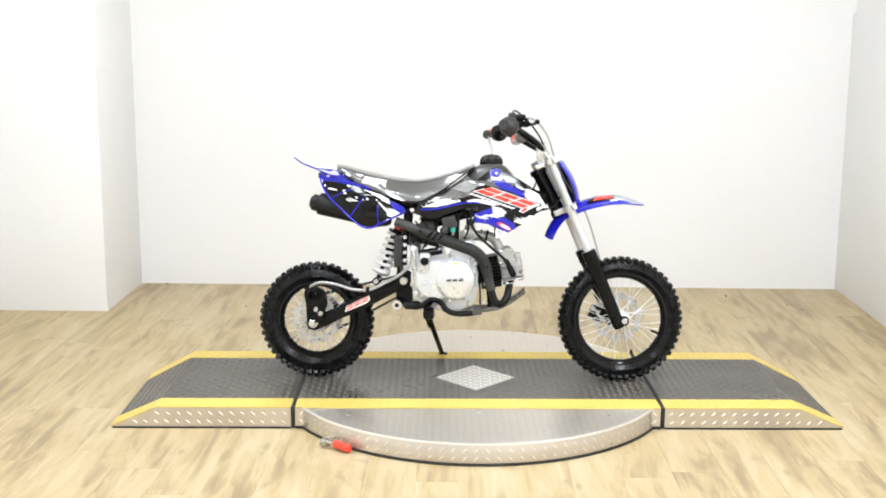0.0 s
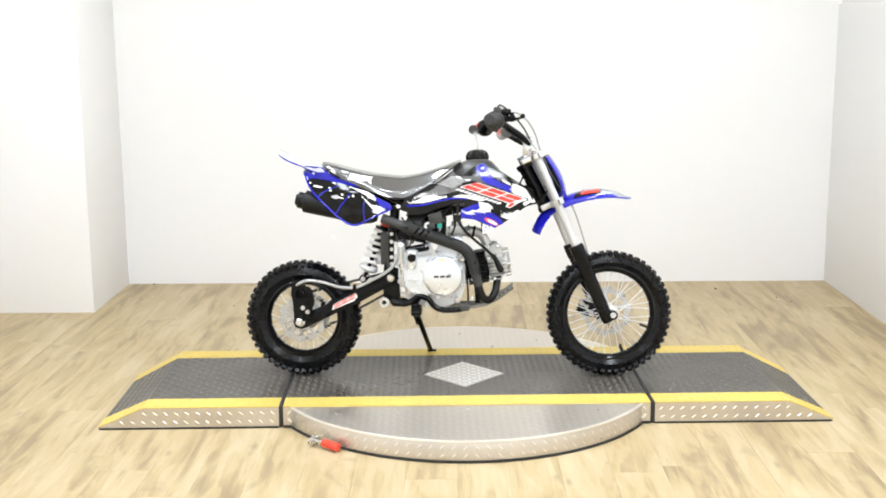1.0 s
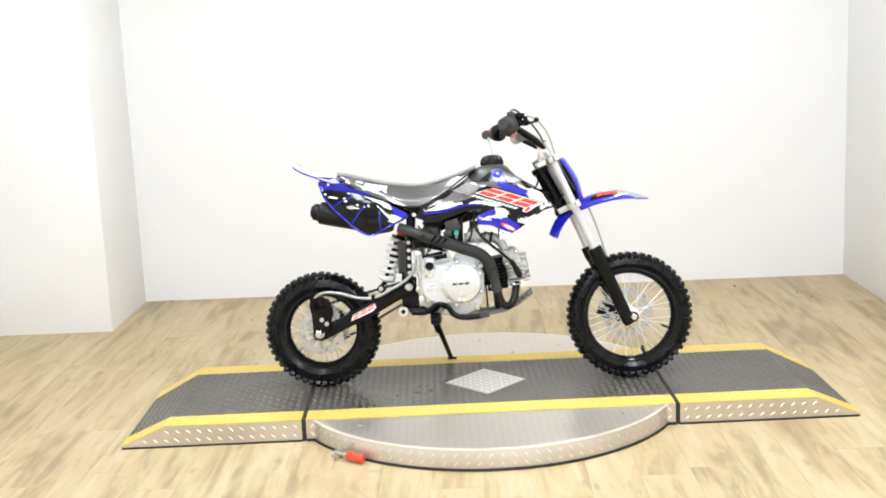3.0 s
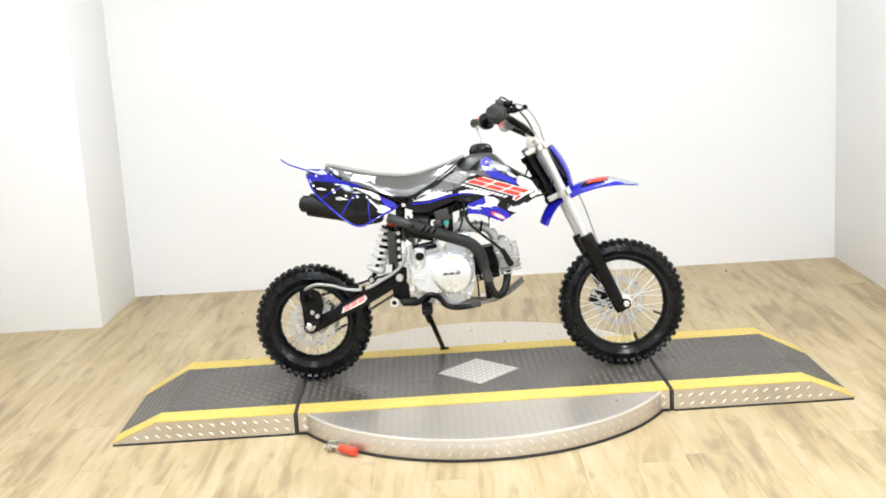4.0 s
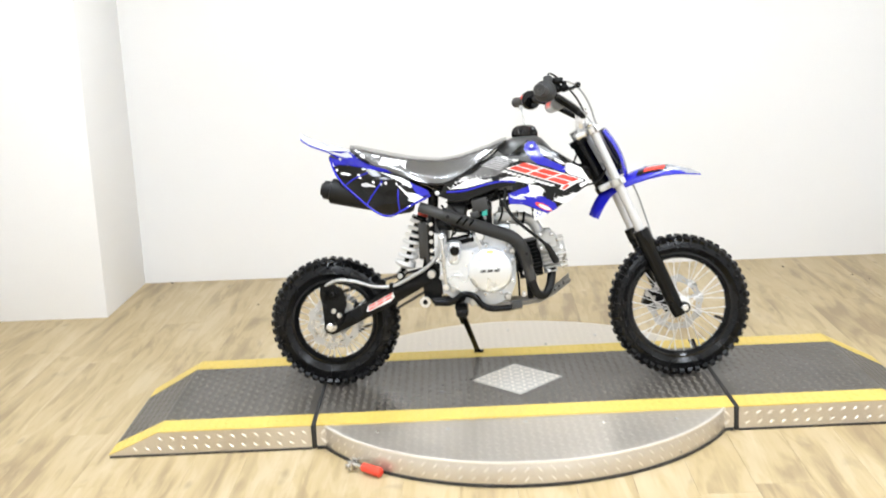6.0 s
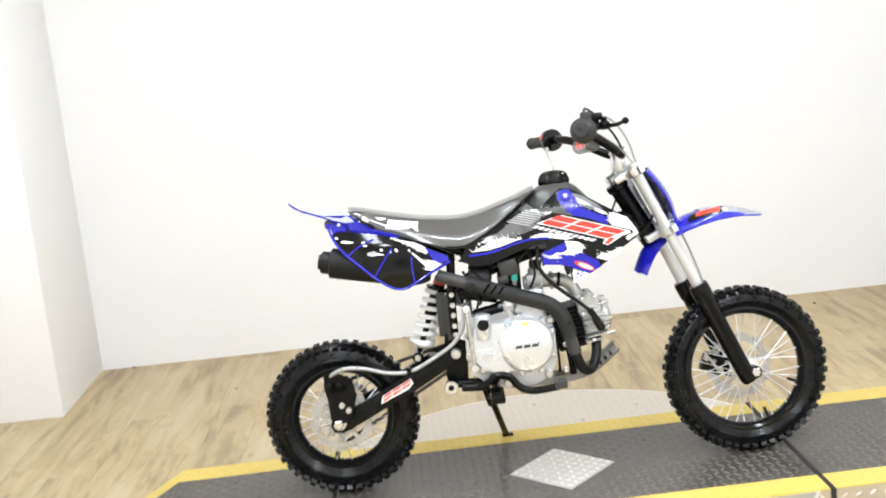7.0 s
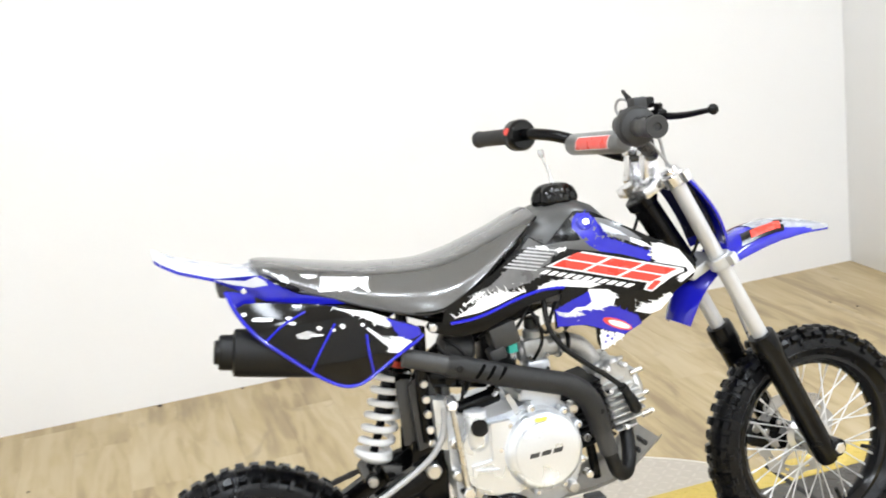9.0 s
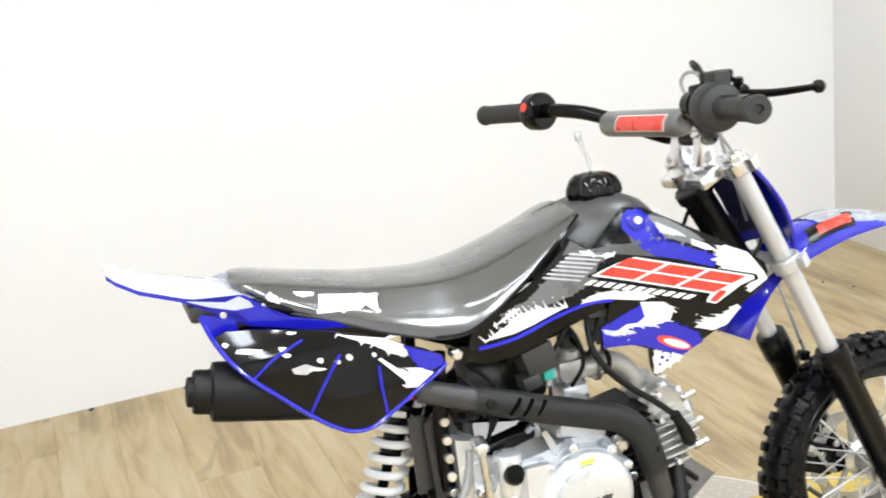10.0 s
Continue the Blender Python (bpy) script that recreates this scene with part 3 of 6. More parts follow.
    tread(bm, pose(0, 0.0, H + 0.0052, 0, 0, 45), -0.1, 0.1, -0.1, 0.1, 0.0245, keep=lambda x, y: max(abs(x), abs(y)) < 0.092, length=0.024, width=0.0095, h=0.0020)
    tagged(part("plate_tread", bm, ALU_MARK, plate, smooth=0, recalc=False), kind="stuff")
    for x, y in ((-0.28, 0.42), (0.0, 0.55), (0.3, 0.44), (0.12, 0.36), (-0.12, 0.36), (-0.22, -0.40), (0.22, -0.40), (0.0, -0.37), (-0.42, -0.40), (0.42, -0.40)):
        bm = bmesh.new()
        lathe(bm, [(0, 0), (0.006, 0), (0.0055, 0.0022), (0.002, 0.003), (0, 0.003)], pose(x, y, H - 0.0006), 12)
        part("screw", bm, STEEL, r)


turntable()


def locking_pin():
    r = root("locking_pin", pose(-0.420, -0.556, 0.0, 0, 0, -30), "red sleeved locking pin lying beside the turntable", "locking pin")
    part("sleeve", rod_bm((-0.020, 0, 0.020), (0.042, -0.002, 0.0145), 0.0125, 18, 0.0138, bevel=0.003), REDGRIP, r, "red rubber sleeve")
    part("rod", rod_bm((-0.055, 0.0, 0.022), (-0.02, 0.0, 0.02), 0.006, 12), STEEL, r, "bare steel rod")
    bm = bmesh.new()
    box(bm, -0.066, -0.050, -0.008, 0.008, 0.004, 0.030, bevel=0.003)
    box(bm, -0.070, -0.044, 0.010, 0.014, 0.001, 0.036, bevel=0.0015)
    rod(bm, (-0.058, -0.022, 0.018), (-0.058, 0.040, 0.022), 0.0045, 10)
    rod(bm, (-0.080, 0.004, 0.012), (-0.055, 0.006, 0.020), 0.0035, 10)
    part("latch", bm, STEEL, r, "grey steel latch block")


locking_pin()

# ---- dirt bike ----
BIKE = root("dirt_bike", pose(0, -0.02, H + 0.003, -5.8, 0, -2.2), "small blue, white and black dirt bike leaning on its kickstand", "dirt bike")
RW, FW = Vector((-0.557, 0, 0.203)), Vector((0.517, 0, 0.220))
STEER_TOP, STEER_LOW = Vector((0.205, 0, 0.755)), Vector((0.300, 0, 0.575))
STEER = Matrix.Translation(STEER_LOW) @ Matrix.Rotation(radians(5.5), 4, STEER_TOP - STEER_LOW) @ Matrix.Translation(-STEER_LOW)


def steered(bm):
    bmesh.ops.transform(bm, matrix=STEER, verts=bm.verts[:])
    for v in bm.verts:
        low = max(0, 0.62 - v.co.z)
        v.co.x -= 0.010 * low
        v.co.y += 0.030 * low + 0.012 * min(1, max(0, (0.84 - v.co.z) / 0.06))
    return bm


# wheels
def tyre_mesh(radius, half, bead, knobs, seed):
    """A knobbly tyre round the y axis: carcass, two shoulder rows and centre rows of blocks."""
    rnd = random.Random(seed)
    bm = bmesh.new()
    crown = radius - 0.0062
    h = crown - bead
    prof = []
    for i in range(17):
        a = math.pi * i / 16
        y = -half * 0.93 * math.cos(a)
        s = math.sin(a) ** 0.62
        prof.append((bead + h * s if 0 < i < 16 else bead, y * (0.55 if i in (0, 16) else 1)))
    prof = [(bead + 0.002, -half * 0.55)] + [p for p in prof[1:-1]] + [(bead + 0.002, half * 0.55)]
    turn = Matrix.Translation((0, 0, 0)) @ Matrix.Rotation(-math.pi / 2, 4, "X")
    lathe(bm, prof, turn, 72)
    # a thin rib on each wall
    for s in (-1, 1):
        lathe(bm, [(bead + h * 0.30, s * half * 0.86), (bead + h * 0.33, s * half * 0.945), (bead + h * 0.37, s * half * 0.89)], turn, 72)

    def knob(ang, y, tilt, length, width, height, rr):
        m = Matrix.Rotation(ang, 4, "Y") @ Matrix.Translation((0, y, rr)) @ Matrix.Rotation(tilt, 4, "X")
        lo = [(-1, -1), (1, -1), (1, 1), (-1, 1)]
        a = [bm.verts.new(m @ Vector((x * length / 2, q * width / 2, -0.006))) for x, q in lo]
        b = [bm.verts.new(m @ Vector((x * length / 2 * 0.74, q * width / 2 * 0.76, height))) for x, q in lo]
        for i in range(4):
            j = (i + 1) % 4
            bm.faces.new((a[i], a[j], b[j], b[i]))
        bm.faces.new(b)

    for i in range(knobs):
        a = 2 * math.pi * i / knobs
        j = rnd.uniform(-0.006, 0.006)
        if i % 2:
            knob(a + j, 0, 0, 0.0185, half * 0.52, 0.0052, crown)
        else:
            for s in (-1, 1):
                knob(a + j, s * half * 0.38, -s * 0.22, 0.0185, half * 0.40, 0.0050, crown - 0.001)
        for s in (-1, 1):
            long = 0.0195 if i % 2 else 0.0170
            knob(a + j, s * half * 0.76, -s * 0.70, long, half * 0.36, 0.0044, crown - 0.0095)
            if i % 2:
                knob(a + math.pi / knobs, s * half * 0.93, -s * 1.2, 0.012, half * 0.24, 0.003, crown - 0.022)
    return bm


def wheel(name, at, radius, half, bead, knobs, m, spokes, label):
    turn = Matrix.Rotation(-math.pi / 2, 4, "X")
    bm = bmesh.new()
    b = bead
    prof = [(b + 0.006, -0.020), (b + 0.007, -0.016), (b - 0.004, -0.015), (b - 0.011, -0.008), (b - 0.0135, 0), (b - 0.011, 0.008), (b - 0.004, 0.015), (b + 0.007, 0.016), (b + 0.006, 0.020), (b - 0.005, 0.021), (b - 0.0155, 0.012), (b - 0.0180, 0.0), (b - 0.0155, -0.012), (b - 0.005, -0.021)]
    lathe(bm, prof, turn, 72, closed=True)
    rim = part(name, bm, RIM, BIKE, label)
    rim.matrix_basis = m @ Matrix.Translation(at)
    part("tyre", tyre_mesh(radius, half, bead, knobs, knobs), TYRE, rim, "black knobbly off-road tyre")
    bm = bmesh.new()
    lathe(bm, [(0, -0.050), (0.014, -0.050), (0.016, -0.036), (0.030, -0.034), (0.032, -0.028), (0.020, -0.022), (0.018, 0), (0.020, 0.022), (0.032, 0.028), (0.030, 0.034), (0.016, 0.036), (0.014, 0.05), (0, 0.05)], turn, 28)
    part("hub", bm, STEEL, rim, "silver alloy hub")
    for i in range(spokes):
        s = -1 if i % 2 else 1
        k = i // 2
        a = 2 * math.pi * (k + 0.25 * s) / (spokes / 2)
        lean = 0.55 * (1 if k % 2 else -1)
        p = Vector((0.029 * math.sin(a + lean), s * 0.029, 0.029 * math.cos(a + lean)))
        q = Vector(((b - 0.015) * math.sin(a), s * 0.004, (b - 0.015) * math.cos(a)))
        bm = rod_bm(p, q, 0.0014, 6)
        rod(bm, p.lerp(q, 0.88), q, 0.0024, 6)
        part("spoke", bm, SPOKE, rim)
    return rim


def brake_disc(r, waves, y, parent):
    """A drilled wave-edged disc."""
    bm = bmesh.new()
    n = waves * 8
    rings = []
    for rad_in, z in ((1, -0.0018), (1, 0.0018)):
        rings.append([bm.verts.new(((r + 0.004 * math.sin(waves * 2 * math.pi * i / n)) * math.cos(2 * math.pi * i / n), y + z, (r + 0.004 * math.sin(waves * 2 * math.pi * i / n)) * math.sin(2 * math.pi * i / n))) for i in range(n)])
    inner = [[bm.verts.new((r * 0.76 * math.cos(2 * math.pi * i / n), y + z, r * 0.76 * math.sin(2 * math.pi * i / n))) for i in range(n)] for z in (-0.0018, 0.0018)]
    for i in range(n):
        j = (i + 1) % n
        bm.faces.new((rings[0][i], rings[0][j], rings[1][j], rings[1][i]))
        bm.faces.new((inner[0][i], inner[1][i], inner[1][j], inner[0][j]))
        if (i // 2) % 4 != 3:
            bm.faces.new((rings[0][i], inner[0][i], inner[0][j], rings[0][j]))
            bm.faces.new((rings[1][i], rings[1][j], inner[1][j], inner[1][i]))
        else:
            for rr, ii in ((rings[0], inner[0]), (rings[1], inner[1])):
                p, q = rr[i].co.lerp(ii[i].co, 0.42), rr[j].co.lerp(ii[j].co, 0.42)
                s, t = rr[i].co.lerp(ii[i].co, 0.66), rr[j].co.lerp(ii[j].co, 0.66)
                a, b2, c, d = (bm.verts.new(v) for v in (p, q, s, t))
                bm.faces.new((rr[i], rr[j], b2, a))
                bm.faces.new((c, d, ii[j], ii[i]))
    for k in range(5):
        a = 2 * math.pi * k / 5
        m = Matrix.Rotation(a, 4, "Y")
        box(bm, -0.005, 0.005, y - 0.0016, y + 0.0016, 0.014, r * 0.78, m=m)
    return part("brake_disc", bm, DISC, parent, "drilled steel brake disc")


rear = wheel("rear_wheel", RW, 0.2045, 0.042, 0.134, 48, Matrix.Identity(4), 36, "black rimmed spoked rear wheel")
front = wheel("front_wheel", FW, 0.2205, 0.037, 0.162, 52, Matrix.Translation((-0.004, 0.024, 0)) @ STEER, 36, "black rimmed spoked front wheel")
brake_disc(0.086, 10, 0.048, front)
brake_disc(0.080, 10, -0.046, rear)
bm = bmesh.new()
lathe(bm, [(0.018, -0.040), (0.040, -0.038), (0.043, -0.034), (0.043, -0.028), (0.020, -0.026)], Matrix.Rotation(-math.pi / 2, 4, "X"), 32, closed=True)
part("disc_carrier", bm, CAST, rear, "cast silver disc carrier")
bm = bmesh.new()
lathe(bm, [(0.018, 0.040), (0.044, 0.044), (0.050, 0.048), (0.050, 0.054), (0.020, 0.054)], Matrix.Rotation(-math.pi / 2, 4, "X"), 32, closed=True)
part("sprocket_carrier", bm, CAST, rear, "cast silver sprocket carrier")
# sprocket on the far side of the rear wheel
bm = bmesh.new()
n = 37
pts = []
for i in range(n * 4):
    a = 2 * math.pi * i / (n * 4)
    rr = 0.080 + (0.004 if i % 4 in (1, 2) else 0)
    pts.append((rr * math.cos(a), rr * math.sin(a)))
va = [bm.verts.new((x, 0.056, z)) for x, z in pts]
vb = [bm.verts.new((x, 0.060, z)) for x, z in pts]
ia = [bm.verts.new((x * 0.8, 0.056, z * 0.8)) for x, z in pts]
ib = [bm.verts.new((x * 0.8, 0.060, z * 0.8)) for x, z in pts]
for i in range(len(pts)):
    j = (i + 1) % len(pts)
    bm.faces.new((va[i], va[j], vb[j], vb[i]))
    bm.faces.new((ia[i], ia[j], va[j], va[i]))
    bm.faces.new((ib[i], vb[i], vb[j], ib[j]))
    bm.faces.new((ia[i], ib[i], ib[j], ia[j]))
for k in range(4):
    box(bm, -0.008, 0.008, 0.0565, 0.0595, 0.016, 0.068, m=Matrix.Rotation(2 * math.pi * k / 4 + 0.3, 4, "Y"))
part("sprocket", bm, CHROME, rear, "bright steel rear sprocket")
for w_, at_ in ((front, Vector((0.050, -0.006, -0.137))), (front, Vector((0.137, -0.006, -0.051)))):
    part("valve_stem", rod_bm(at_, at_ * 0.80, 0.004, 8), MATTE, w_)

# fork
D = (STEER_LOW - STEER_TOP).normalized()
FORK_TOP, FORK_LOW = Vector((0.246, 0, 0.778)), Vector((0.500, 0, 0.206))
FD = (FORK_LOW - FORK_TOP).normalized()
SEAL = FORK_TOP + FD * 0.360
LEG = 0.073
for s in (-1, 1):
    o = Vector((0, s * LEG, 0))
    tube_part = part("fork_tube", steered(rod_bm(FORK_TOP + o, SEAL + o + FD * 0.03, 0.0140, 24)), FORK, BIKE, "silver fork tube")
    bm = bmesh.new()
    lathe(bm, [(0, 0), (0.012, 0), (0.016, 0.004), (0.016, 0.010), (0, 0.010)], axis(FORK_TOP + o - FD * 0.010, FORK_TOP + o), 20)
    part("fork_cap", steered(bm), CHROME, tube_part, "bright fork cap")
    bm = bmesh.new()
    L = (FORK_LOW - SEAL).length
    lathe(bm, [(0.0152, -0.014), (0.024, -0.013), (0.0255, -0.004), (0.0255, 0.030), (0.0230, 0.036), (0.0222, L - 0.04), (0.021, L), (0.017, L + 0.012), (0, L + 0.014)], axis(SEAL + o, FORK_LOW + o), 24)
    leg = part("fork_leg", steered(bm), BLACK, BIKE, "black lower fork leg")
    bm = bmesh.new()
    rod(bm, Vector((FW.x, s * (LEG - 0.02), FW.z)), Vector((FW.x, s * (LEG + 0.018), FW.z)), 0.017, 18, bevel=0.003)
    part("axle_lug", steered(bm), BLACK, leg)
    bm = bmesh.new()
    rod(bm, Vector((FW.x, s * (LEG + 0.014), FW.z)), Vector((FW.x, s * (LEG + 0.024), FW.z)), 0.0115, 6, bevel=0.0015)
    part("axle_nut", steered(bm), CHROME, leg, "bright axle nut")
bm = bmesh.new()
rod(bm, (FW.x, -LEG, FW.z), (FW.x, LEG, FW.z), 0.0075, 12)
part("front_axle", steered(bm), STEEL, BIKE)


def clamp_mesh(c, depth, thick, knuckle):
    """A triple clamp: two rings round the fork tubes and a bridge, square to the fork."""
    bm = bmesh.new()
    z = -FD
    x = Vector((0, 1, 0)).cross(z).normalized()
    m = Matrix((x, Vector((0, 1, 0)), z)).transposed().to_4x4()
    m.translation = c
    for s in (-1, 1):
        mm = m @ Matrix.Translation((0, s * LEG, 0))
        lathe(bm, [(0.0142, -thick / 2), (knuckle - 0.002, -thick / 2), (knuckle, -thick / 2 + 0.002), (knuckle, thick / 2 - 0.002), (knuckle - 0.002, thick / 2), (0.0142, thick / 2)], mm, 24, closed=True)
        box(bm, knuckle - 0.004, knuckle + 0.012, -0.008, 0.008, -thick / 2 + 0.001, thick / 2 - 0.001, bevel=0.002, m=mm @ Matrix.Rotation(s * 1.2, 4, "Z"))
    box(bm, -depth, 0.010, -LEG + 0.017, LEG - 0.017, -thick / 2 + 0.0015, thick / 2 - 0.0015, bevel=0.004, m=m)
    return bm


T_TOP, T_LOW = FORK_TOP + FD * 0.012, FORK_TOP + FD * 0.185
part("top_clamp", steered(clamp_mesh(T_TOP, 0.054, 0.022, 0.0225)), CHROME, BIKE, "bright alloy top fork clamp")
part("lower_clamp", steered(clamp_mesh(T_LOW, 0.055, 0.022, 0.0225)), FORK, BIKE, "silver lower fork clamp")
bm = bmesh.new()
rod(bm, STEER_TOP + D * 0.016, STEER_LOW - D * 0.010, 0.024, 22, bevel=0.003)
rod(bm, STEER_TOP + D * 0.014, STEER_TOP + D * 0.034, 0.029, 22, bevel=0.003)
rod(bm, STEER_LOW - D * 0.03, STEER_LOW - D * 0.010, 0.029, 22, bevel=0.003)
part("head_tube", bm, BLACK, BIKE, "gloss black steering head")
bm = bmesh.new()
rod(bm, STEER_TOP - D * 0.012, STEER_TOP + D * 0.014, 0.014, 6, bevel=0.002)
part("stem_nut", steered(bm), CHROME, BIKE, "bright steering stem nut")

# handlebar
bar_line = [(0.066, -0.362, 0.879), (0.098, -0.23, 0.878), (0.110, -0.185, 0.876), (0.136, -0.140, 0.866), (0.172, -0.104, 0.845), (0.212, -0.066, 0.820), (0.226, -0.045, 0.813), (0.226, 0, 0.812)]
bar_line += [(x, -y, z) for x, y, z in bar_line[-2::-1]]
bar = part("handlebar", steered(tube_bm(bar_line, 0.0112, 14, 8)), BLACK, BIKE, "gloss black handlebar")
part("crossbar", steered(rod_bm((0.150, -0.122, 0.858), (0.150, 0.122, 0.858), 0.0075, 12)), BLACK, bar)
bm = bmesh.new()
lathe(bm, [(0, 0), (0.014, 0.0), (0.0180, 0.004), (0.0200, 0.012), (0.0200, 0.198), (0.0180, 0.206), (0.014, 0.21), (0, 0.21)], axis((0.146, -0.105, 0.848), (0.146, 0.105, 0.848)), 28)
pad = part("bar_pad", steered(bm), PAD, bar, "grey padded crossbar cover")
for y0, y1, mt in ((-0.084, 0.050, WHITE), (-0.081, 0.047, RED)):
    bm = bmesh.new()
    k = 0.0204 if mt is WHITE else 0.0208
    rings = []
    for i in range(9):
        a = radians(172 + (i - 4) * (9.0 if mt is WHITE else 7.8))
        sh = (i - 4) * 0.0012
        rings.append([(0.146 + k * math.cos(a), y + sh, 0.848 + k * math.sin(a)) for y in (y0, y1)])
    loft(bm, rings, closed=False)
    part("pad_badge", steered(bm), mt, pad, "red and white pad badge", recalc=False)
for s in (-1, 1):
    bm = bmesh.new()
    box(bm, -0.013, 0.013, -0.010, 0.010, -0.042, 0.006, bevel=0.003, m=Matrix.Translation((0.226, s * 0.030, 0.812)))
    box(bm, -0.016, 0.016, -0.011, 0.011, 0.003, 0.016, bevel=0.003, m=Matrix.Translation((0.226, s * 0.030, 0.812)))
    rod(bm, (0.215, s * 0.030, 0.826), (0.215, s * 0.030, 0.834), 0.004, 8)
    rod(bm, (0.237, s * 0.030, 0.826), (0.237, s * 0.030, 0.834), 0.004, 8)
    part("bar_riser", steered(bm), CHROME, bar, "bright alloy bar riser")


def grip(p, q, flange, name_label):
    """A ribbed rubber grip from the flange p to the open end q."""
    bm = bmesh.new()
    L = (Vector(q) - Vector(p)).length
    prof = [(0.0, 0.0), (flange, 0.0), (flange + 0.001, 0.002), (flange, 0.005), (0.020, 0.008)]
    k = 18
    for i in range(k):
        h = 0.010 + (L - 0.024) * i / (k - 1)
        prof += [(0.0150, h), (0.0157, h + (L - 0.03) / k * 0.5)]
    prof += [(0.0165, L - 0.010), (0.0172, L - 0.004), (0.016, L), (0.006, L), (0.005, L - 0.003), (0.0, L - 0.003)]
    lathe(bm, prof, axis(p, q), 28)
    return part("grip", steered(bm), GRIP, bar, name_label)


grip((0.093, 0.244, 0.878), (0.060, 0.372, 0.879), 0.029, "black ribbed rubber grip")
grip((0.087, -0.276, 0.874), (0.063, -0.382, 0.873), 0.027, "black ribbed throttle grip")
bm = bmesh.new()
lathe(bm, [(0.012, 0), (0.027, 0.0), (0.0305, 0.004), (0.031, 0.014), (0.029, 0.024), (0.022, 0.028), (0.012, 0.028)], axis((0.099, 0.218, 0.878), (0.092, 0.246, 0.878)), 28)
sw = part("switch_housing", steered(bm), GLOSS, bar, "round black switch housing")
part("stop_button", steered(rod_bm((0.074, 0.230, 0.886), (0.0655, 0.228, 0.889), 0.0075, 14, bevel=0.001)), RED, sw, "red stop button")
bm = bmesh.new()
lathe(bm, [(0.012, 0), (0.026, 0.0), (0.030, 0.004), (0.0315, 0.014), (0.0315, 0.026), (0.029, 0.034), (0.012, 0.034)], axis((0.096, -0.242, 0.875), (0.087, -0.278, 0.874)), 28)
box(bm, 0.088, 0.112, -0.270, -0.244, 0.892, 0.918, bevel=0.004)
part("throttle_housing", steered(bm), GRIP, bar, "black throttle housing")
bm = bmesh.new()
box(bm, 0.100, 0.142, -0.212, -0.188, 0.874, 0.902, bevel=0.004)
rod(bm, (0.104, -0.203, 0.877), (0.106, -0.184, 0.877), 0.017, 16)
box(bm, 0.116, 0.148, -0.226, -0.192, 0.898, 0.916, bevel=0.004)
perch = part("brake_perch", steered(bm), BLACK, bar, "black brake lever perch with reservoir")
bm = bmesh.new()
rod(bm, (0.146, -0.214, 0.884), (0.152, -0.240, 0.884), 0.011, 12, bevel=0.002)
rod(bm, (0.150, -0.228, 0.892), (0.150, -0.230, 0.904), 0.007, 10, bevel=0.0015)
box(bm, 0.128, 0.152, -0.224, -0.200, 0.876, 0.890, bevel=0.003)
part("lever_pivot", steered(bm), BLACK, perch, "black lever pivot with adjuster screw")
lever_line = curve_points([(0.140, -0.200, 0.887), (0.155, -0.235, 0.882), (0.165, -0.275, 0.880), (0.170, -0.32, 0.882), (0.172, -0.350, 0.884)], 6)
bm = bmesh.new()
sweep(bm, lever_line, [0.0066 - 0.0026 * i / (len(lever_line) - 1) for i in range(len(lever_line))], 10)
bmesh.ops.create_icosphere(bm, subdivisions=2, radius=0.0085, matrix=Matrix.Translation((0.172, -0.354, 0.884)))
part("brake_lever", steered(bm), BLACK, perch, "black brake lever with ball end")
part("brake_cable", steered(tube_bm([(0.118, -0.196, 0.914), (0.112, -0.175, 0.918), (0.112, -0.158, 0.905), (0.122, -0.156, 0.884), (0.165, -0.118, 0.862), (0.215, -0.075, 0.830), (0.262, -0.070, 0.770)], 0.0023, 8, 8)), HOSE, BIKE, "thin black brake line at the bar")
part("brake_hose", tube_bm([(0.146, -0.180, 0.902), (0.176, -0.120, 0.916), (0.208, -0.070, 0.904), (0.234, -0.040, 0.876), (0.254, -0.022, 0.838), (0.268, -0.006, 0.795), (0.298, 0.016, 0.728), (0.340, 0.065, 0.660), (0.382, 0.096, 0.600), (0.408, 0.102, 0.540), (0.438, 0.102, 0.443), (0.450, 0.096, 0.395), (0.452, 0.082, 0.320), (0.448, 0.072, 0.262)], 0.0030, 8, 8), HOSE, BIKE, "silver front brake hose")
part("hose_clip", box_bm(0.436, 0.452, 0.088, 0.108, 0.396, 0.412, bevel=0.003), BLACK, BIKE)
part("throttle_cable", steered(tube_bm([(0.104, -0.228, 0.905), (0.108, -0.205, 0.926), (0.125, -0.168, 0.928), (0.165, -0.13, 0.900), (0.215, -0.07, 0.845), (0.236, -0.02, 0.78), (0.20, 0.02, 0.665)], 0.003, 8, 8)), MATTE, BIKE, "black throttle cable")
part("clutch_cable", tube_bm([(0.285, -0.045, 0.74), (0.300, -0.05, 0.68), (0.275, -0.04, 0.62), (0.225, -0.03, 0.60)], 0.003, 8, 6), MATTE, BIKE, "black control cable")
# front caliper on the far side
bm = bmesh.new()
box(bm, -0.030, 0.030, -0.018, 0.018, -0.026, 0.026, bevel=0.007, m=Matrix.Translation((0.447, 0.058, 0.232)) @ Matrix.Rotation(0.4, 4, "Y"))
box(bm, -0.012, 0.050, -0.006, 0.006, -0.018, 0.018, bevel=0.003, m=Matrix.Translation((0.462, 0.064, 0.238)) @ Matrix.Rotation(0.4, 4, "Y"))
caliper = part("front_caliper", steered(bm), BLACK, BIKE, "black front brake caliper")
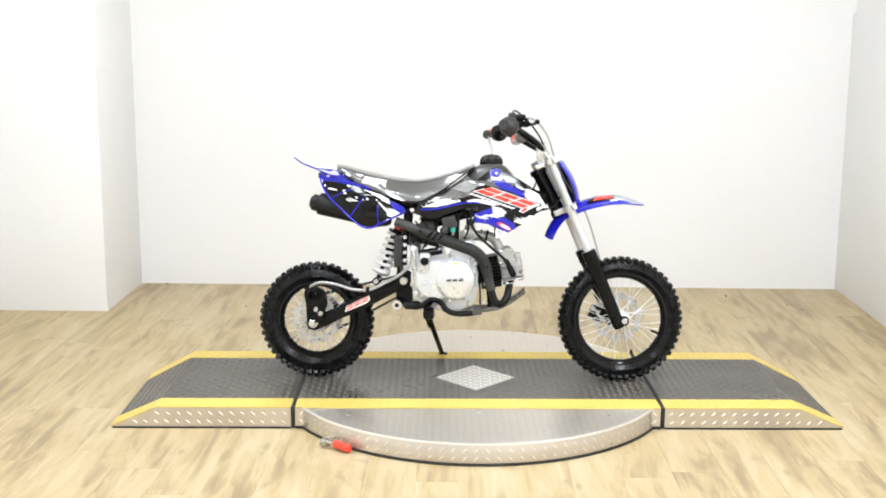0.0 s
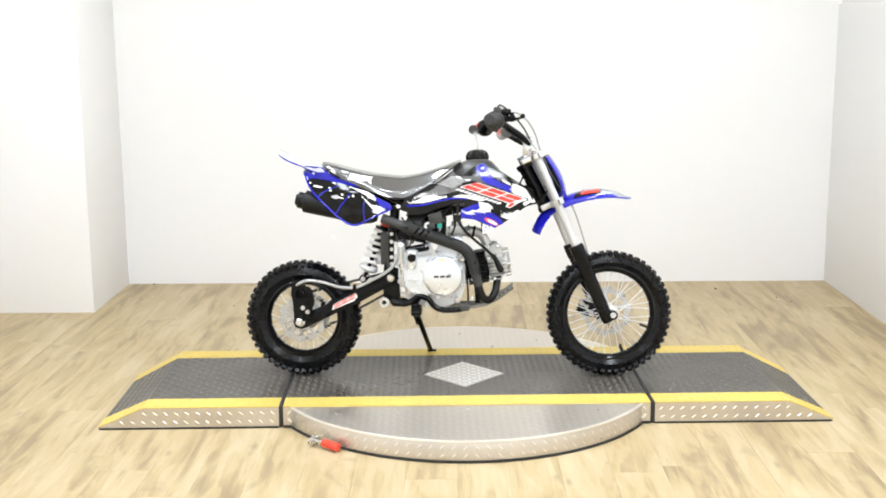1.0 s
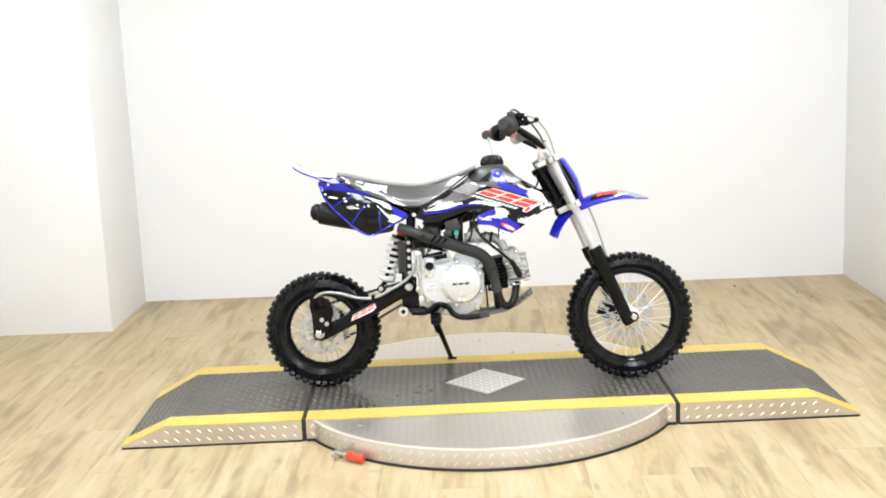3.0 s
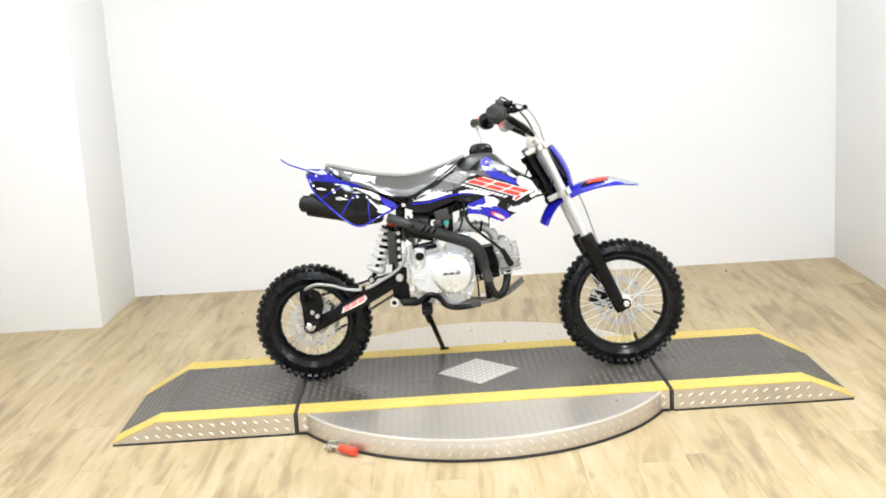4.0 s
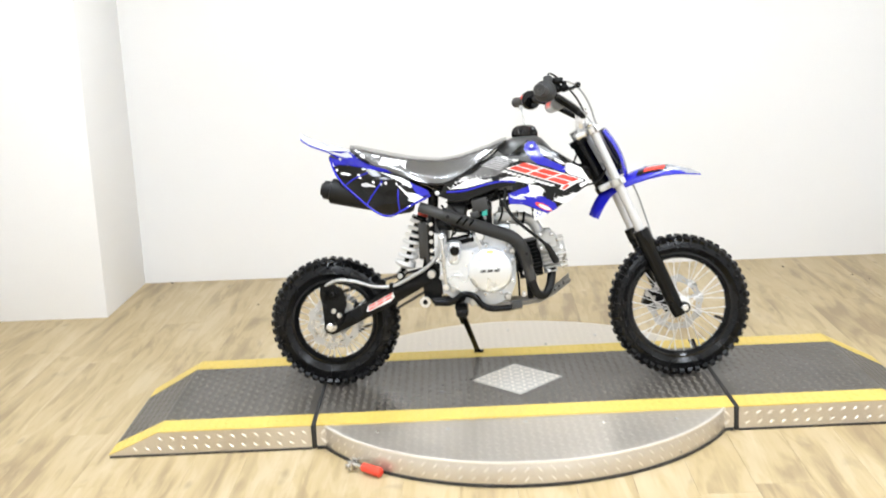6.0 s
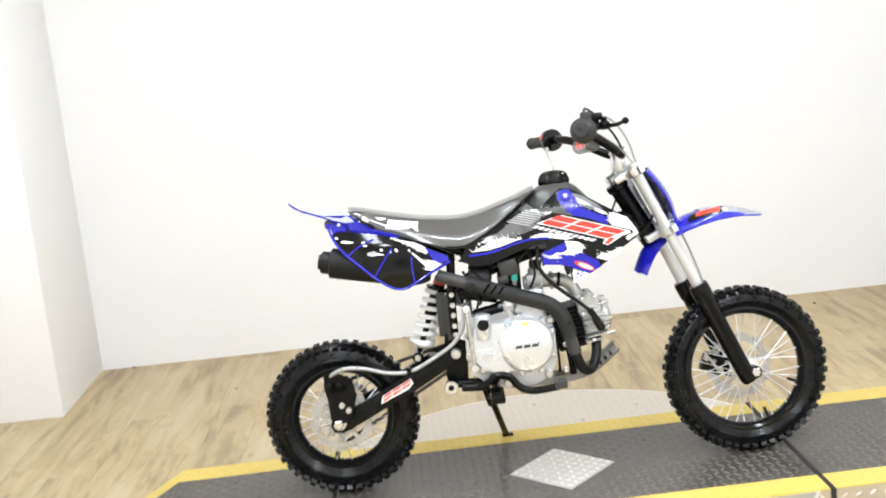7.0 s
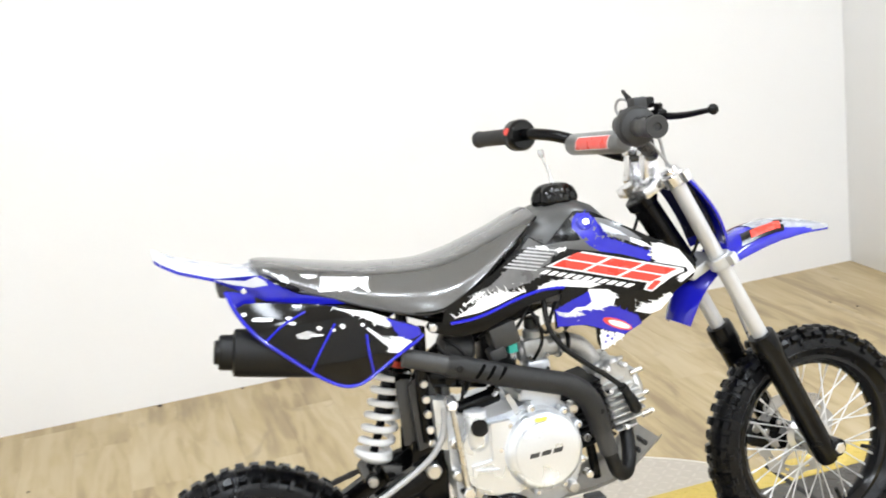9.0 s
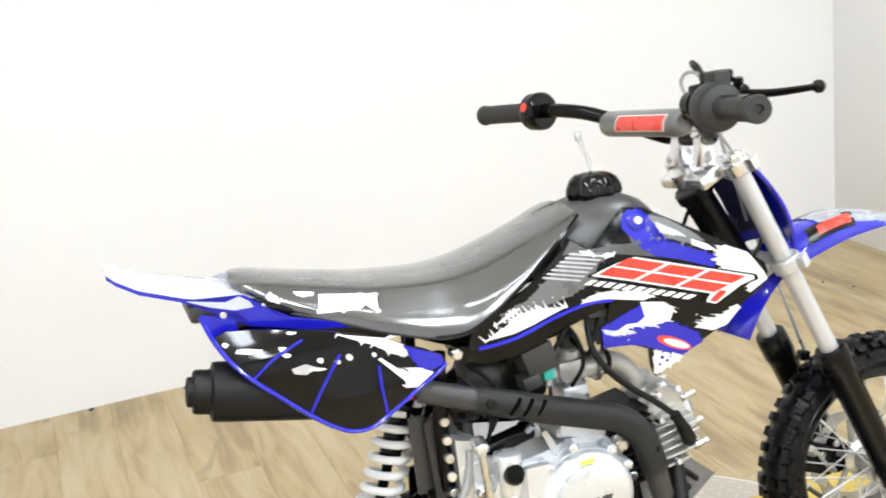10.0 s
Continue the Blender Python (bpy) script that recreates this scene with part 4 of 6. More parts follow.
for u, w, r in ((0.428, 0.250, 0.0085), (0.462, 0.214, 0.0085), (0.448, 0.240, 0.0060), (0.478, 0.252, 0.0055)):
    part("caliper_bolt", steered(rod_bm((u, 0.036, w), (u, 0.044, w), r, 14, bevel=0.0015)), STEEL, caliper, "bare steel caliper bolt")
part("caliper_bridge", steered(tube_bm([(0.424, 0.038, 0.262), (0.436, 0.036, 0.246), (0.452, 0.036, 0.222), (0.470, 0.038, 0.206)], 0.0038, 8, 6)), FIN, caliper, "grey caliper bridge pipe")


# front fender
def fender_rows(line, widths, drops, n=11):
    rows = []
    drops = drops if isinstance(drops, list) else [drops] * len(line)
    for (u, w), b, drop in zip(line, widths, drops):
        rows.append([(u, b * math.sin(math.pi / 2 * (2 * k / (n - 1) - 1)), w - drop * abs(2 * k / (n - 1) - 1) ** 2.2) for k in range(n)])
    return rows


def shell(rows, thick):
    """An open skin given a thickness downwards."""
    bm = bmesh.new()
    n = len(rows[0])
    top = [[bm.verts.new(p) for p in r] for r in rows]
    low = [[bm.verts.new((p[0], p[1] * 0.985, p[2] - thick)) for p in r] for r in rows]
    for a, b in zip(top, top[1:]):
        for k in range(n - 1):
            bm.faces.new((a[k], a[k + 1], b[k + 1], b[k]))
    for a, b in zip(low, low[1:]):
        for k in range(n - 1):
            bm.faces.new((a[k], b[k], b[k + 1], a[k + 1]))
    m = len(rows)
    for i in range(m - 1):
        bm.faces.new((top[i][0], top[i + 1][0], low[i + 1][0], low[i][0]))
        bm.faces.new((top[i][-1], low[i][-1], low[i + 1][-1], top[i + 1][-1]))
    for i in (0, m - 1):
        for k in range(n - 1):
            bm.faces.new((top[i][k], top[i][k + 1], low[i][k + 1], low[i][k]))
    return bm


F_LINE = [(0.330, 0.612), (0.350, 0.626), (0.380, 0.640), (0.420, 0.650), (0.460, 0.655), (0.500, 0.652), (0.530, 0.645), (0.556, 0.637), (0.577, 0.630), (0.585, 0.627)]
F_WID = [0.052, 0.054, 0.056, 0.058, 0.059, 0.057, 0.052, 0.044, 0.034, 0.024]
F_DROP = [0.030, 0.034, 0.036, 0.035, 0.032, 0.026, 0.019, 0.013, 0.008, 0.004]
fender = part("front_fender", steered(shell(fender_rows(F_LINE, F_WID, F_DROP), 0.003)), BLUE, BIKE, "royal blue front fender")
spread = [0.1, 0.2, 0.3, 0.55, 0.84, 0.95, 0.975, 0.975, 0.975, 0.975]
rows = fender_rows(F_LINE, [b * q for b, q in zip(F_WID, spread)], [d * 0.86 * q ** 2.2 for d, q in zip(F_DROP, spread)])[3:]
rows = [[(u, v, w + 0.0016) for u, v, w in r] for r in rows]
bm = bmesh.new()
loft(bm, rows, closed=False)
part("fender_film", steered(bm), SILVERFILM, fender, "silver grey fender graphic", recalc=False)
rows = [[(u, v, w + 0.0010) for u, v, w in r] for r in fender_rows(F_LINE, [b * 1.012 for b in F_WID], F_DROP)[6:]]
bm = bmesh.new()
loft(bm, rows, closed=False)
part("fender_tip_film", steered(bm), SILVERFILM, fender, "pale silver film round the fender tip", recalc=False)
for side in (-1, 1):
    for u0, u1, mt, lift in ((0.385, 0.475, DARKFILM, 0.0022), (0.405, 0.468, RED, 0.0032)):
        rows = fender_rows([(u0 + (u1 - u0) * i / 6, np.interp(u0 + (u1 - u0) * i / 6, [p[0] for p in F_LINE], [p[1] for p in F_LINE])) for i in range(7)], [0.0585] * 7, 0.034, 21)
        lo, hi = (2, 7) if mt is DARKFILM else (3, 6)
        rows = [[(u + (k - 4) * 0.003, v if side < 0 else -v, w + lift) for k, (u, v, w) in enumerate(r)][lo:hi + 1] for r in rows]
        bm = bmesh.new()
        loft(bm, rows, closed=False)
        part("fender_badge", steered(bm), mt, fender, "red and black fender badge", recalc=False)
R_LINE = [(0.325, 0.600), (0.300, 0.596), (0.280, 0.580), (0.262, 0.555), (0.250, 0.530), (0.243, 0.512)]
rows = [[(u + (abs(2 * k / 8 - 1) ** 2) * 0.024, b * (2 * k / 8 - 1), w - abs(2 * k / 8 - 1) ** 2 * 0.014) for k in range(9)] for (u, w), b in zip(R_LINE, (0.052, 0.054, 0.054, 0.050, 0.045, 0.040))]
bm = shell(rows, 0.003)
part("fender_tail", steered(bm), BLUE, fender, "royal blue rear flap of the front fender")

# number plate ahead of the fork
rows = []
for i in range(9):
    t = i / 8
    c = (FORK_TOP + FD * 0.012).lerp(FORK_TOP + FD * 0.165, t) + Vector((0.043, 0, 0.008)) + Vector((0.012 * math.sin(math.pi * t), 0, 0))
    half = 0.060 + 0.018 * math.sin(math.pi * (0.15 + 0.7 * t))
    rows.append([(c.x + 0.006 - 0.016 * abs(2 * k / 10 - 1) ** 3, half * (2 * k / 10 - 1), c.z - 0.012 * abs(2 * k / 10 - 1) ** 2) for k in range(11)])
bm = bmesh.new()
n = 11
top = [[bm.verts.new(p) for p in r] for r in rows]
low = [[bm.verts.new((p[0] - 0.004, p[1] * 0.98, p[2] - 0.001)) for p in r] for r in rows]
for A in (top, low):
    for a, b in zip(A, A[1:]):
        for k in range(n - 1):
            bm.faces.new((a[k], a[k + 1], b[k + 1], b[k]))
for i in range(8):
    for k in (0, n - 1):
        bm.faces.new((top[i][k], top[i + 1][k], low[i + 1][k], low[i][k]))
for i in (0, 8):
    for k in range(n - 1):
        bm.faces.new((top[i][k], top[i][k + 1], low[i][k + 1], low[i][k]))
plate = part("number_plate", steered(bm), BLUE, BIKE, "royal blue front number plate")
# extra navy sheet paints the shade on the plate's inner face
bm = bmesh.new()
loft(bm, [[(p[0] - 0.007, max(p[1] * 0.90, -0.022), p[2] - 0.002) for p in r[2:]] for r in rows[:8]], closed=False)
bmesh.ops.solidify(bm, geom=bm.faces[:], thickness=0.0012)
part("plate_shade_sheet", steered(bm), PLATE_SHADE, plate, "dark navy sheet painting the shade behind the plate")

# main frame
chassis = part("chassis", tube_bm([(0.258, 0, 0.655), (0.18, 0, 0.640), (0.06, 0, 0.612), (-0.06, 0, 0.580), (-0.16, 0, 0.545), (-0.225, 0, 0.490), (-0.245, 0, 0.40), (-0.240, 0, 0.30)], 0.021, 16), BLACK, BIKE, "gloss black steel frame")
for s in (-1, 1):
    part("subframe_rail", tube_bm([(-0.10, s * 0.055, 0.585), (-0.20, s * 0.070, 0.610), (-0.32, s * 0.075, 0.665), (-0.47, s * 0.070, 0.715)], 0.010, 10), BLACK, chassis)
    part("subframe_strut", tube_bm([(-0.240, s * 0.060, 0.40), (-0.240, s * 0.070, 0.50), (-0.232, s * 0.075, 0.60)], 0.011, 10), BLACK, chassis)
    bm = bmesh.new()
    sheet(bm, [(-0.268, 0.400), (-0.222, 0.405), (-0.212, 0.360), (-0.218, 0.268), (-0.268, 0.268), (-0.275, 0.33)], lambda u, w: 0.052, thick=0.006, cell=0.2)
    if s > 0:
        for v in bm.verts:
            v.co.y = -v.co.y
    part("pivot_plate", bm, BLACK, chassis)
    part("pivot_bolt", rod_bm((-0.243, s * 0.050, 0.352), (-0.243, s * 0.088, 0.352), 0.0135, 14, bevel=0.003), STEEL, chassis, "bare steel pivot bolt")
part("frame_plate", sheet_bm([(-0.262, 0.500), (-0.228, 0.520), (-0.214, 0.470), (-0.220, 0.395), (-0.258, 0.385)], lambda u, w: 0.062, thick=0.010, cell=0.2), PLASTIC, chassis)
for i, w in enumerate((0.505, 0.478, 0.452, 0.425, 0.402)):
    part("frame_bolt", rod_bm((-0.239, -0.076, w), (-0.239, -0.088, w), 0.0068, 10, bevel=0.001), CHROME if i % 2 else STEEL, chassis)
part("downtube_arch", sheet_bm([(-0.205, 0.606), (-0.152, 0.596), (-0.075, 0.616), (0.011, 0.634), (0.062, 0.622), (0.052, 0.610), (0.012, 0.614), (-0.040, 0.606), (-0.080, 0.592), (-0.125, 0.576), (-0.170, 0.574), (-0.215, 0.590)], lambda u, w: 0.092, thick=0.028), GLOSS, chassis, "gloss black plastic frame arch")
part("air_box", box_bm(-0.190, -0.120, -0.05, 0.05, 0.565, 0.612, bevel=0.010), PLASTIC, chassis, "black air box")

# swingarm
for s in (-1, 1):
    bm = bmesh.new()
    sheet(bm, [(-0.240, 0.372), (-0.224, 0.354), (-0.232, 0.332), (-0.348, 0.268), (-0.470, 0.210), (-0.535, 0.178), (-0.556, 0.170), (-0.578, 0.176), (-0.586, 0.192), (-0.578, 0.210), (-0.556, 0.222), (-0.500, 0.244), (-0.428, 0.281), (-0.300, 0.346)], lambda u, w: 0.066 if s < 0 else 0.068, thick=0.024, cell=0.3)
    bmesh.ops.bevel(bm, geom=[e for e in bm.edges if abs((e.verts[0].co - e.verts[1].co).y) < 1e-5 and len(e.link_faces) == 2 and e.calc_face_angle(0) > 0.8], offset=0.003, segments=1, affect="EDGES")
    if s > 0:
        for v in bm.verts:
            v.co.y = -v.co.y
    arm = part("swingarm", bm, BLACK, BIKE, "gloss black steel swingarm")
    part("axle_nut", rod_bm((RW.x - 0.004, s * 0.064, RW.z - 0.004), (RW.x - 0.004, s * 0.094, RW.z - 0.004), 0.0125, 6, bevel=0.002), CHROME, arm, "bright axle nut")
    part("axle_washer", rod_bm((RW.x - 0.004, s * 0.064, RW.z - 0.004), (RW.x - 0.004, s * 0.073, RW.z - 0.004), 0.018, 18), STEEL, arm)
    part("chain_adjuster", rod_bm((RW.x - 0.05, s * 0.074, RW.z - 0.006), (RW.x + 0.01, s * 0.074, RW.z + 0.010), 0.004, 8), STEEL, arm)
    if s < 0:
        right_arm = arm
part("swingarm_bridge", box_bm(-0.315, -0.275, -0.045, 0.045, 0.318, 0.345, bevel=0.005), BLACK, BIKE)
part("rear_axle", rod_bm((RW.x, -0.068, RW.z), (RW.x, 0.068, RW.z), 0.0075, 12), STEEL, BIKE)
# arm badge: white border, red slanted blocks
badge = part("arm_badge", sheet_bm([(-0.449, 0.238), (-0.444, 0.258), (-0.366, 0.298), (-0.360, 0.284), (-0.374, 0.270)], lambda u, w: 0.0665, thick=0.0, cell=0.3), WHITE, right_arm, "red and white swingarm badge", smooth=0, recalc=False)
for i in range(3):
    u0 = -0.443 + 0.0255 * i
    w0 = 0.2425 + 0.0133 * i
    for k in range(2):
        part("badge_block", sheet_bm([(u0, w0 + 0.009 * k), (u0 + 0.022, w0 + 0.0115 + 0.009 * k), (u0 + 0.025, w0 + 0.0185 + 0.009 * k), (u0 + 0.003, w0 + 0.007 + 0.009 * k)], lambda u, w: 0.0669, thick=0.0, cell=0.3), RED, badge, smooth=0, recalc=False)

# rear brake
bm = bmesh.new()
sheet(bm, [(-0.579, 0.195), (-0.582, 0.258), (-0.590, 0.296), (-0.588, 0.326), (-0.570, 0.332), (-0.545, 0.328), (-0.516, 0.308), (-0.508, 0.272), (-0.518, 0.236), (-0.528, 0.205)], lambda u, w: 0.080, thick=0.009, cell=0.3)
cal = part("rear_caliper", bm, BLACK, BIKE, "black rear brake caliper and bracket")
part("caliper_body", box_bm(-0.584, -0.524, -0.080, -0.040, 0.272, 0.318, bevel=0.010), BLACK, cal)
for u, w in ((-0.548, 0.248), (-0.532, 0.234), (-0.575, 0.305), (-0.525, 0.312), (-0.552, 0.300)):
    part("caliper_bolt", rod_bm((u, -0.078, w), (u, -0.092, w), 0.008 if w < 0.25 else 0.0065, 6 if w < 0.25 else 12, bevel=0.001), STEEL if w < 0.25 else BLACK, cal)
part("brake_hose", tube_bm([(-0.572, -0.075, 0.325), (-0.535, -0.085, 0.342), (-0.48, -0.088, 0.338), (-0.42, -0.092, 0.322), (-0.36, -0.095, 0.322), (-0.30, -0.098, 0.350), (-0.25, -0.098, 0.380), (-0.222, -0.096, 0.415), (-0.212, -0.092, 0.460)], 0.0055, 10), HOSE, BIKE, "grey braided rear brake hose")
part("hose_clip", box_bm(-0.372, -0.360, -0.105, -0.085, 0.310, 0.332, bevel=0.003), BLACK, BIKE)

# chain on the far side
def chain_run(p, q, parent, n):
    p, q = Vector(p), Vector(q)
    bm = bmesh.new()
    d = (q - p) / n
    ang = math.atan2(d.z, d.x)
    for i in range(n):
        c = p + d * (i + 0.5)
        off = 0.0035 if i % 2 else 0.0018
        for s in (-1, 1):
            box(bm, -d.length * 0.68, d.length * 0.68, s * off - 0.0007, s * off + 0.0007, -0.0042, 0.0042, m=Matrix.Translation(c) @ Matrix.Rotation(-ang, 4, "Y"))
    return part("chain_run", bm, CHAIN, parent, "dark steel drive chain", smooth=0)


chain = chain_run((-0.545, 0.058, 0.285), (-0.205, 0.058, 0.372), BIKE, 30)
chain_run((-0.560, 0.058, 0.120), (-0.205, 0.058, 0.318), chain, 32)

# shock absorber
S0, S1 = Vector((-0.262, 0, 0.545)), Vector((-0.343, 0, 0.345))
sd = (S1 - S0).normalized()
bm = bmesh.new()
rod(bm, S0, S0 + sd * 0.11, 0.016, 18)
rod(bm, S0 + sd * 0.10, S1, 0.0075, 12)
rod(bm, S0 + sd * 0.028, S0 + sd * 0.036, 0.031, 22)
shock = part("shock_absorber", bm, BLACK, BIKE, "rear shock absorber with white coil spring")
q = (S1 - S0).to_track_quat("Z", "Y").to_matrix().to_4x4()
line = []
L = (S1 - S0).length - 0.075
turns = 6.2
for i in range(int(turns * 20) + 1):
    a = 2 * math.pi * i / 20
    line.append(S0 + q @ Vector((0.0265 * math.cos(a), 0.0265 * math.sin(a), 0.040 + L * i / (turns * 20))))
bm = bmesh.new()
sweep(bm, line, 0.0060, 8)
part("spring", bm, SPRING, shock, "white painted coil spring")
bm = bmesh.new()
lathe(bm, [(0.008, 0), (0.033, 0.0), (0.034, 0.006), (0.030, 0.012), (0.016, 0.018), (0.008, 0.018)], axis(S1 - sd * 0.040, S1), 22)
part("spring_seat", bm, SPRING, shock, "white spring seat")
part("shock_mount", rod_bm(S1 + Vector((0, -0.045, 0)), S1 + Vector((0, 0.045, 0)), 0.014, 16, bevel=0.002), BLACK, shock)
part("mount_bolt", rod_bm(S1 + Vector((0, -0.044, 0)), S1 + Vector((0, -0.056, 0)), 0.009, 12, bevel=0.002), STEEL, shock, "bare steel mount bolt")
part("upper_collar", rod_bm(S0 + sd * 0.010, S0 + sd * 0.024, 0.0165, 20, bevel=0.002), REDGRIP, shock, "red upper collar")
part("shock_guard", box_bm(-0.283, -0.258, -0.050, -0.044, 0.395, 0.510, bevel=0.003, m=Matrix.Translation((0.002, 0, 0))), PLASTIC, BIKE, "black plastic splash guard")

# ---- engine ----
eng = bmesh.new()
outline = [(-0.212, 0.440), (-0.190, 0.446), (-0.150, 0.428), (-0.110, 0.432), (-0.060, 0.444), (-0.020, 0.438), (0.004, 0.418), (0.014, 0.390), (0.012, 0.320), (-0.006, 0.275), (-0.050, 0.256), (-0.110, 0.258), (-0.170, 0.272), (-0.205, 0.298), (-0.216, 0.36)]
sheet(eng, outline, lambda u, w: 0.098, thick=0.185, cell=0.5)
bmesh.ops.bevel(eng, geom=[e for e in eng.edges if len(e.link_faces) == 2 and e.calc_face_angle(0) > 1.2], offset=0.008, segments=3, affect="EDGES")
engine = part("engine", eng, CAST, BIKE, "silver horizontal single-cylinder engine", smooth=35)
# clutch case, stepped out towards the cover
CC = Vector((-0.062, 0, 0.365))


def slab(points, depth, thick, soft):
    """A cast plate standing out to the given depth, with rounded edges."""
    b = bmesh.new()
    sheet(b, points, lambda u, w: depth, thick=thick, cell=0.5)
    bmesh.ops.bevel(b, geom=[e for e in b.edges if len(e.link_faces) == 2 and e.calc_face_angle(0) > 1.2], offset=soft, segments=3, affect="EDGES")
    return b


def around(r, a0, a1, n):
    return [(CC.x + r * math.cos(radians(a0 + (a1 - a0) * i / n)), CC.z + r * math.sin(radians(a0 + (a1 - a0) * i / n))) for i in range(n + 1)]


case = part("clutch_case", slab(around(0.070, -118, 128, 14) + [(-0.150, 0.424), (-0.186, 0.420), (-0.198, 0.395), (-0.196, 0.340), (-0.178, 0.312), (-0.140, 0.298)], 0.124, 0.030, 0.006), COVER, engine, "satin silver side case", smooth=35)
part("case_step", slab([(-0.112, 0.428), (-0.146, 0.428), (-0.150, 0.366), (-0.186, 0.362), (-0.186, 0.326), (-0.150, 0.306), (-0.112, 0.300)], 0.130, 0.012, 0.004), COVER, case, "raised flat panel of the side case", smooth=35)
part("case_rib", slab([(-0.182, 0.3565), (-0.142, 0.3505), (-0.142, 0.3465), (-0.182, 0.3525)], 0.134, 0.006, 0.0015), CAST, case, smooth=35)
bm = bmesh.new()
lathe(bm, [(0.050, 0.0185), (0.0565, 0.018), (0.064, 0.0145), (0.0675, 0.008), (0.069, -0.004)], axis(CC + Vector((0, -0.125, 0)), CC + Vector((0, -0.2, 0))), 72)
part("cover_ring", bm, COVER, case, "sloping rim of the clutch housing")
bm = bmesh.new()
lathe(bm, [(0.0, 0.0225), (0.050, 0.0225), (0.0525, 0.0215), (0.0535, 0.019), (0.0540, 0.015)], axis(CC + Vector((0, -0.125, 0)), CC + Vector((0, -0.2, 0))), 72)
cover = part("clutch_cover", bm, COVER, case, "round satin silver clutch cover")
for i in range(3):
    u0 = CC.x - 0.031 + 0.0205 * i
    part("cover_badge", sheet_bm([(u0, CC.z - 0.0042 + 0.0007 * i), (u0 + 0.0165, CC.z - 0.0036 + 0.0007 * i), (u0 + 0.0200, CC.z + 0.0042 + 0.0007 * i), (u0 + 0.0035, CC.z + 0.0036 + 0.0007 * i)], lambda u, w: 0.1478, thick=0.0, cell=0.3), PIPE, case, "dark slanted badge bar", smooth=0, recalc=False)
for a in (98, 52, 24, -26, -66, -104, 134, 168):
    u, w = CC.x + 0.0735 * math.cos(radians(a)), CC.z + 0.0735 * math.sin(radians(a))
    part("case_boss", rod_bm((u, -0.100, w), (u, -0.127, w), 0.0074, 14, bevel=0.002), CAST, case)
    part("bolt_head", rod_bm((u, -0.126, w), (u, -0.131, w), 0.0045, 6, bevel=0.001), CHROME, case, "bright case bolt")
# upright oil filler
bm = bmesh.new()
lathe(bm, [(0.0, -0.006), (0.010, -0.004), (0.017, 0.002), (0.0195, 0.012), (0.0205, 0.055), (0.019, 0.064), (0.012, 0.067), (0.0, 0.067)], axis((-0.170, -0.116, 0.388), (-0.166, -0.114, 0.46)), 26)
fill = part("filler_boss", bm, COVER, case, "upright silver oil filler boss")
part("filler_cap", rod_bm((-0.167, -0.126, 0.424), (-0.167, -0.140, 0.429), 0.0145, 20, bevel=0.002), GLOSS, fill, "black oil filler cap")
part("inspection_tag", sheet_bm([(CC.x - 0.014 + 0.0, CC.z + 0.0575), (CC.x - 0.010, CC.z + 0.0605), (CC.x + 0.008, CC.z + 0.0605), (CC.x + 0.012, CC.z + 0.0580), (CC.x + 0.006, CC.z + 0.0545), (CC.x - 0.010, CC.z + 0.0545)], lambda u, w: 0.1440 - 0.6 * (math.hypot(u - CC.x, w - CC.z) - 0.0565), thick=0.0, cell=0.01), YELLOWTAG, case, "small yellow sticker", smooth=0, recalc=False)
# starter motor, brackets and ribs on top
part("starter_motor", rod_bm((-0.188, -0.072, 0.446), (-0.112, -0.072, 0.461), 0.0135, 20, bevel=0.003), BLACK, engine, "black starter motor")
part("starter_terminal", rod_bm((-0.122, -0.080, 0.462), (-0.116, -0.088, 0.472), 0.006, 10, bevel=0.001), CHROME, engine)
part("starter_end", rod_bm((-0.112, -0.072, 0.461), (-0.104, -0.072, 0.463), 0.0155, 20, bevel=0.002), CAST, engine, "silver starter end plate")
part("starter_bracket", slab([(-0.108, 0.462), (-0.100, 0.464), (-0.088, 0.440), (-0.087, 0.424), (-0.094, 0.424)], 0.100, 0.004, 0.001), FIN, engine, "grey angled bracket")
part("top_cover", box_bm(-0.086, -0.008, -0.094, 0.04, 0.436, 0.452, bevel=0.005, m=Matrix.Translation((-0.045, 0, 0.44)) @ Matrix.Rotation(0.22, 4, "Y") @ Matrix.Translation((0.045, 0, -0.44))), FIN, engine, "silver top case")
for k in range(4):
    part("top_rib", box_bm(-0.082, -0.012, -0.098 + 0.022 * k, -0.092 + 0.022 * k, 0.440, 0.462, bevel=0.002, m=Matrix.Translation((-0.045, 0, 0.44)) @ Matrix.Rotation(0.22, 4, "Y") @ Matrix.Translation((0.045, 0, -0.44))), CAST, engine)
part("rear_case", sheet_bm([(-0.230, 0.478), (-0.196, 0.468), (-0.190, 0.385), (-0.194, 0.300), (-0.208, 0.290), (-0.214, 0.386), (-0.231, 0.392)], lambda u, w: 0.092, thick=0.05, cell=0.4), COVER, engine, "pale metal sprocket guard")
part("vent_pipe", tube_bm([(-0.206, -0.126, 0.474), (-0.204, -0.127, 0.44), (-0.201, -0.126, 0.38), (-0.197, -0.122, 0.320)], 0.0055, 10), STEEL, engine)
part("vent_fitting", rod_bm((-0.206, -0.112, 0.480), (-0.206, -0.134, 0.470), 0.0105, 16, bevel=0.003), CHROME, engine, "bright pipe fitting")
part("vent_fitting", rod_bm((-0.197, -0.100, 0.317), (-0.197, -0.132, 0.317), 0.0115, 6, bevel=0.002), CHROME, engine, "bright pipe fitting")
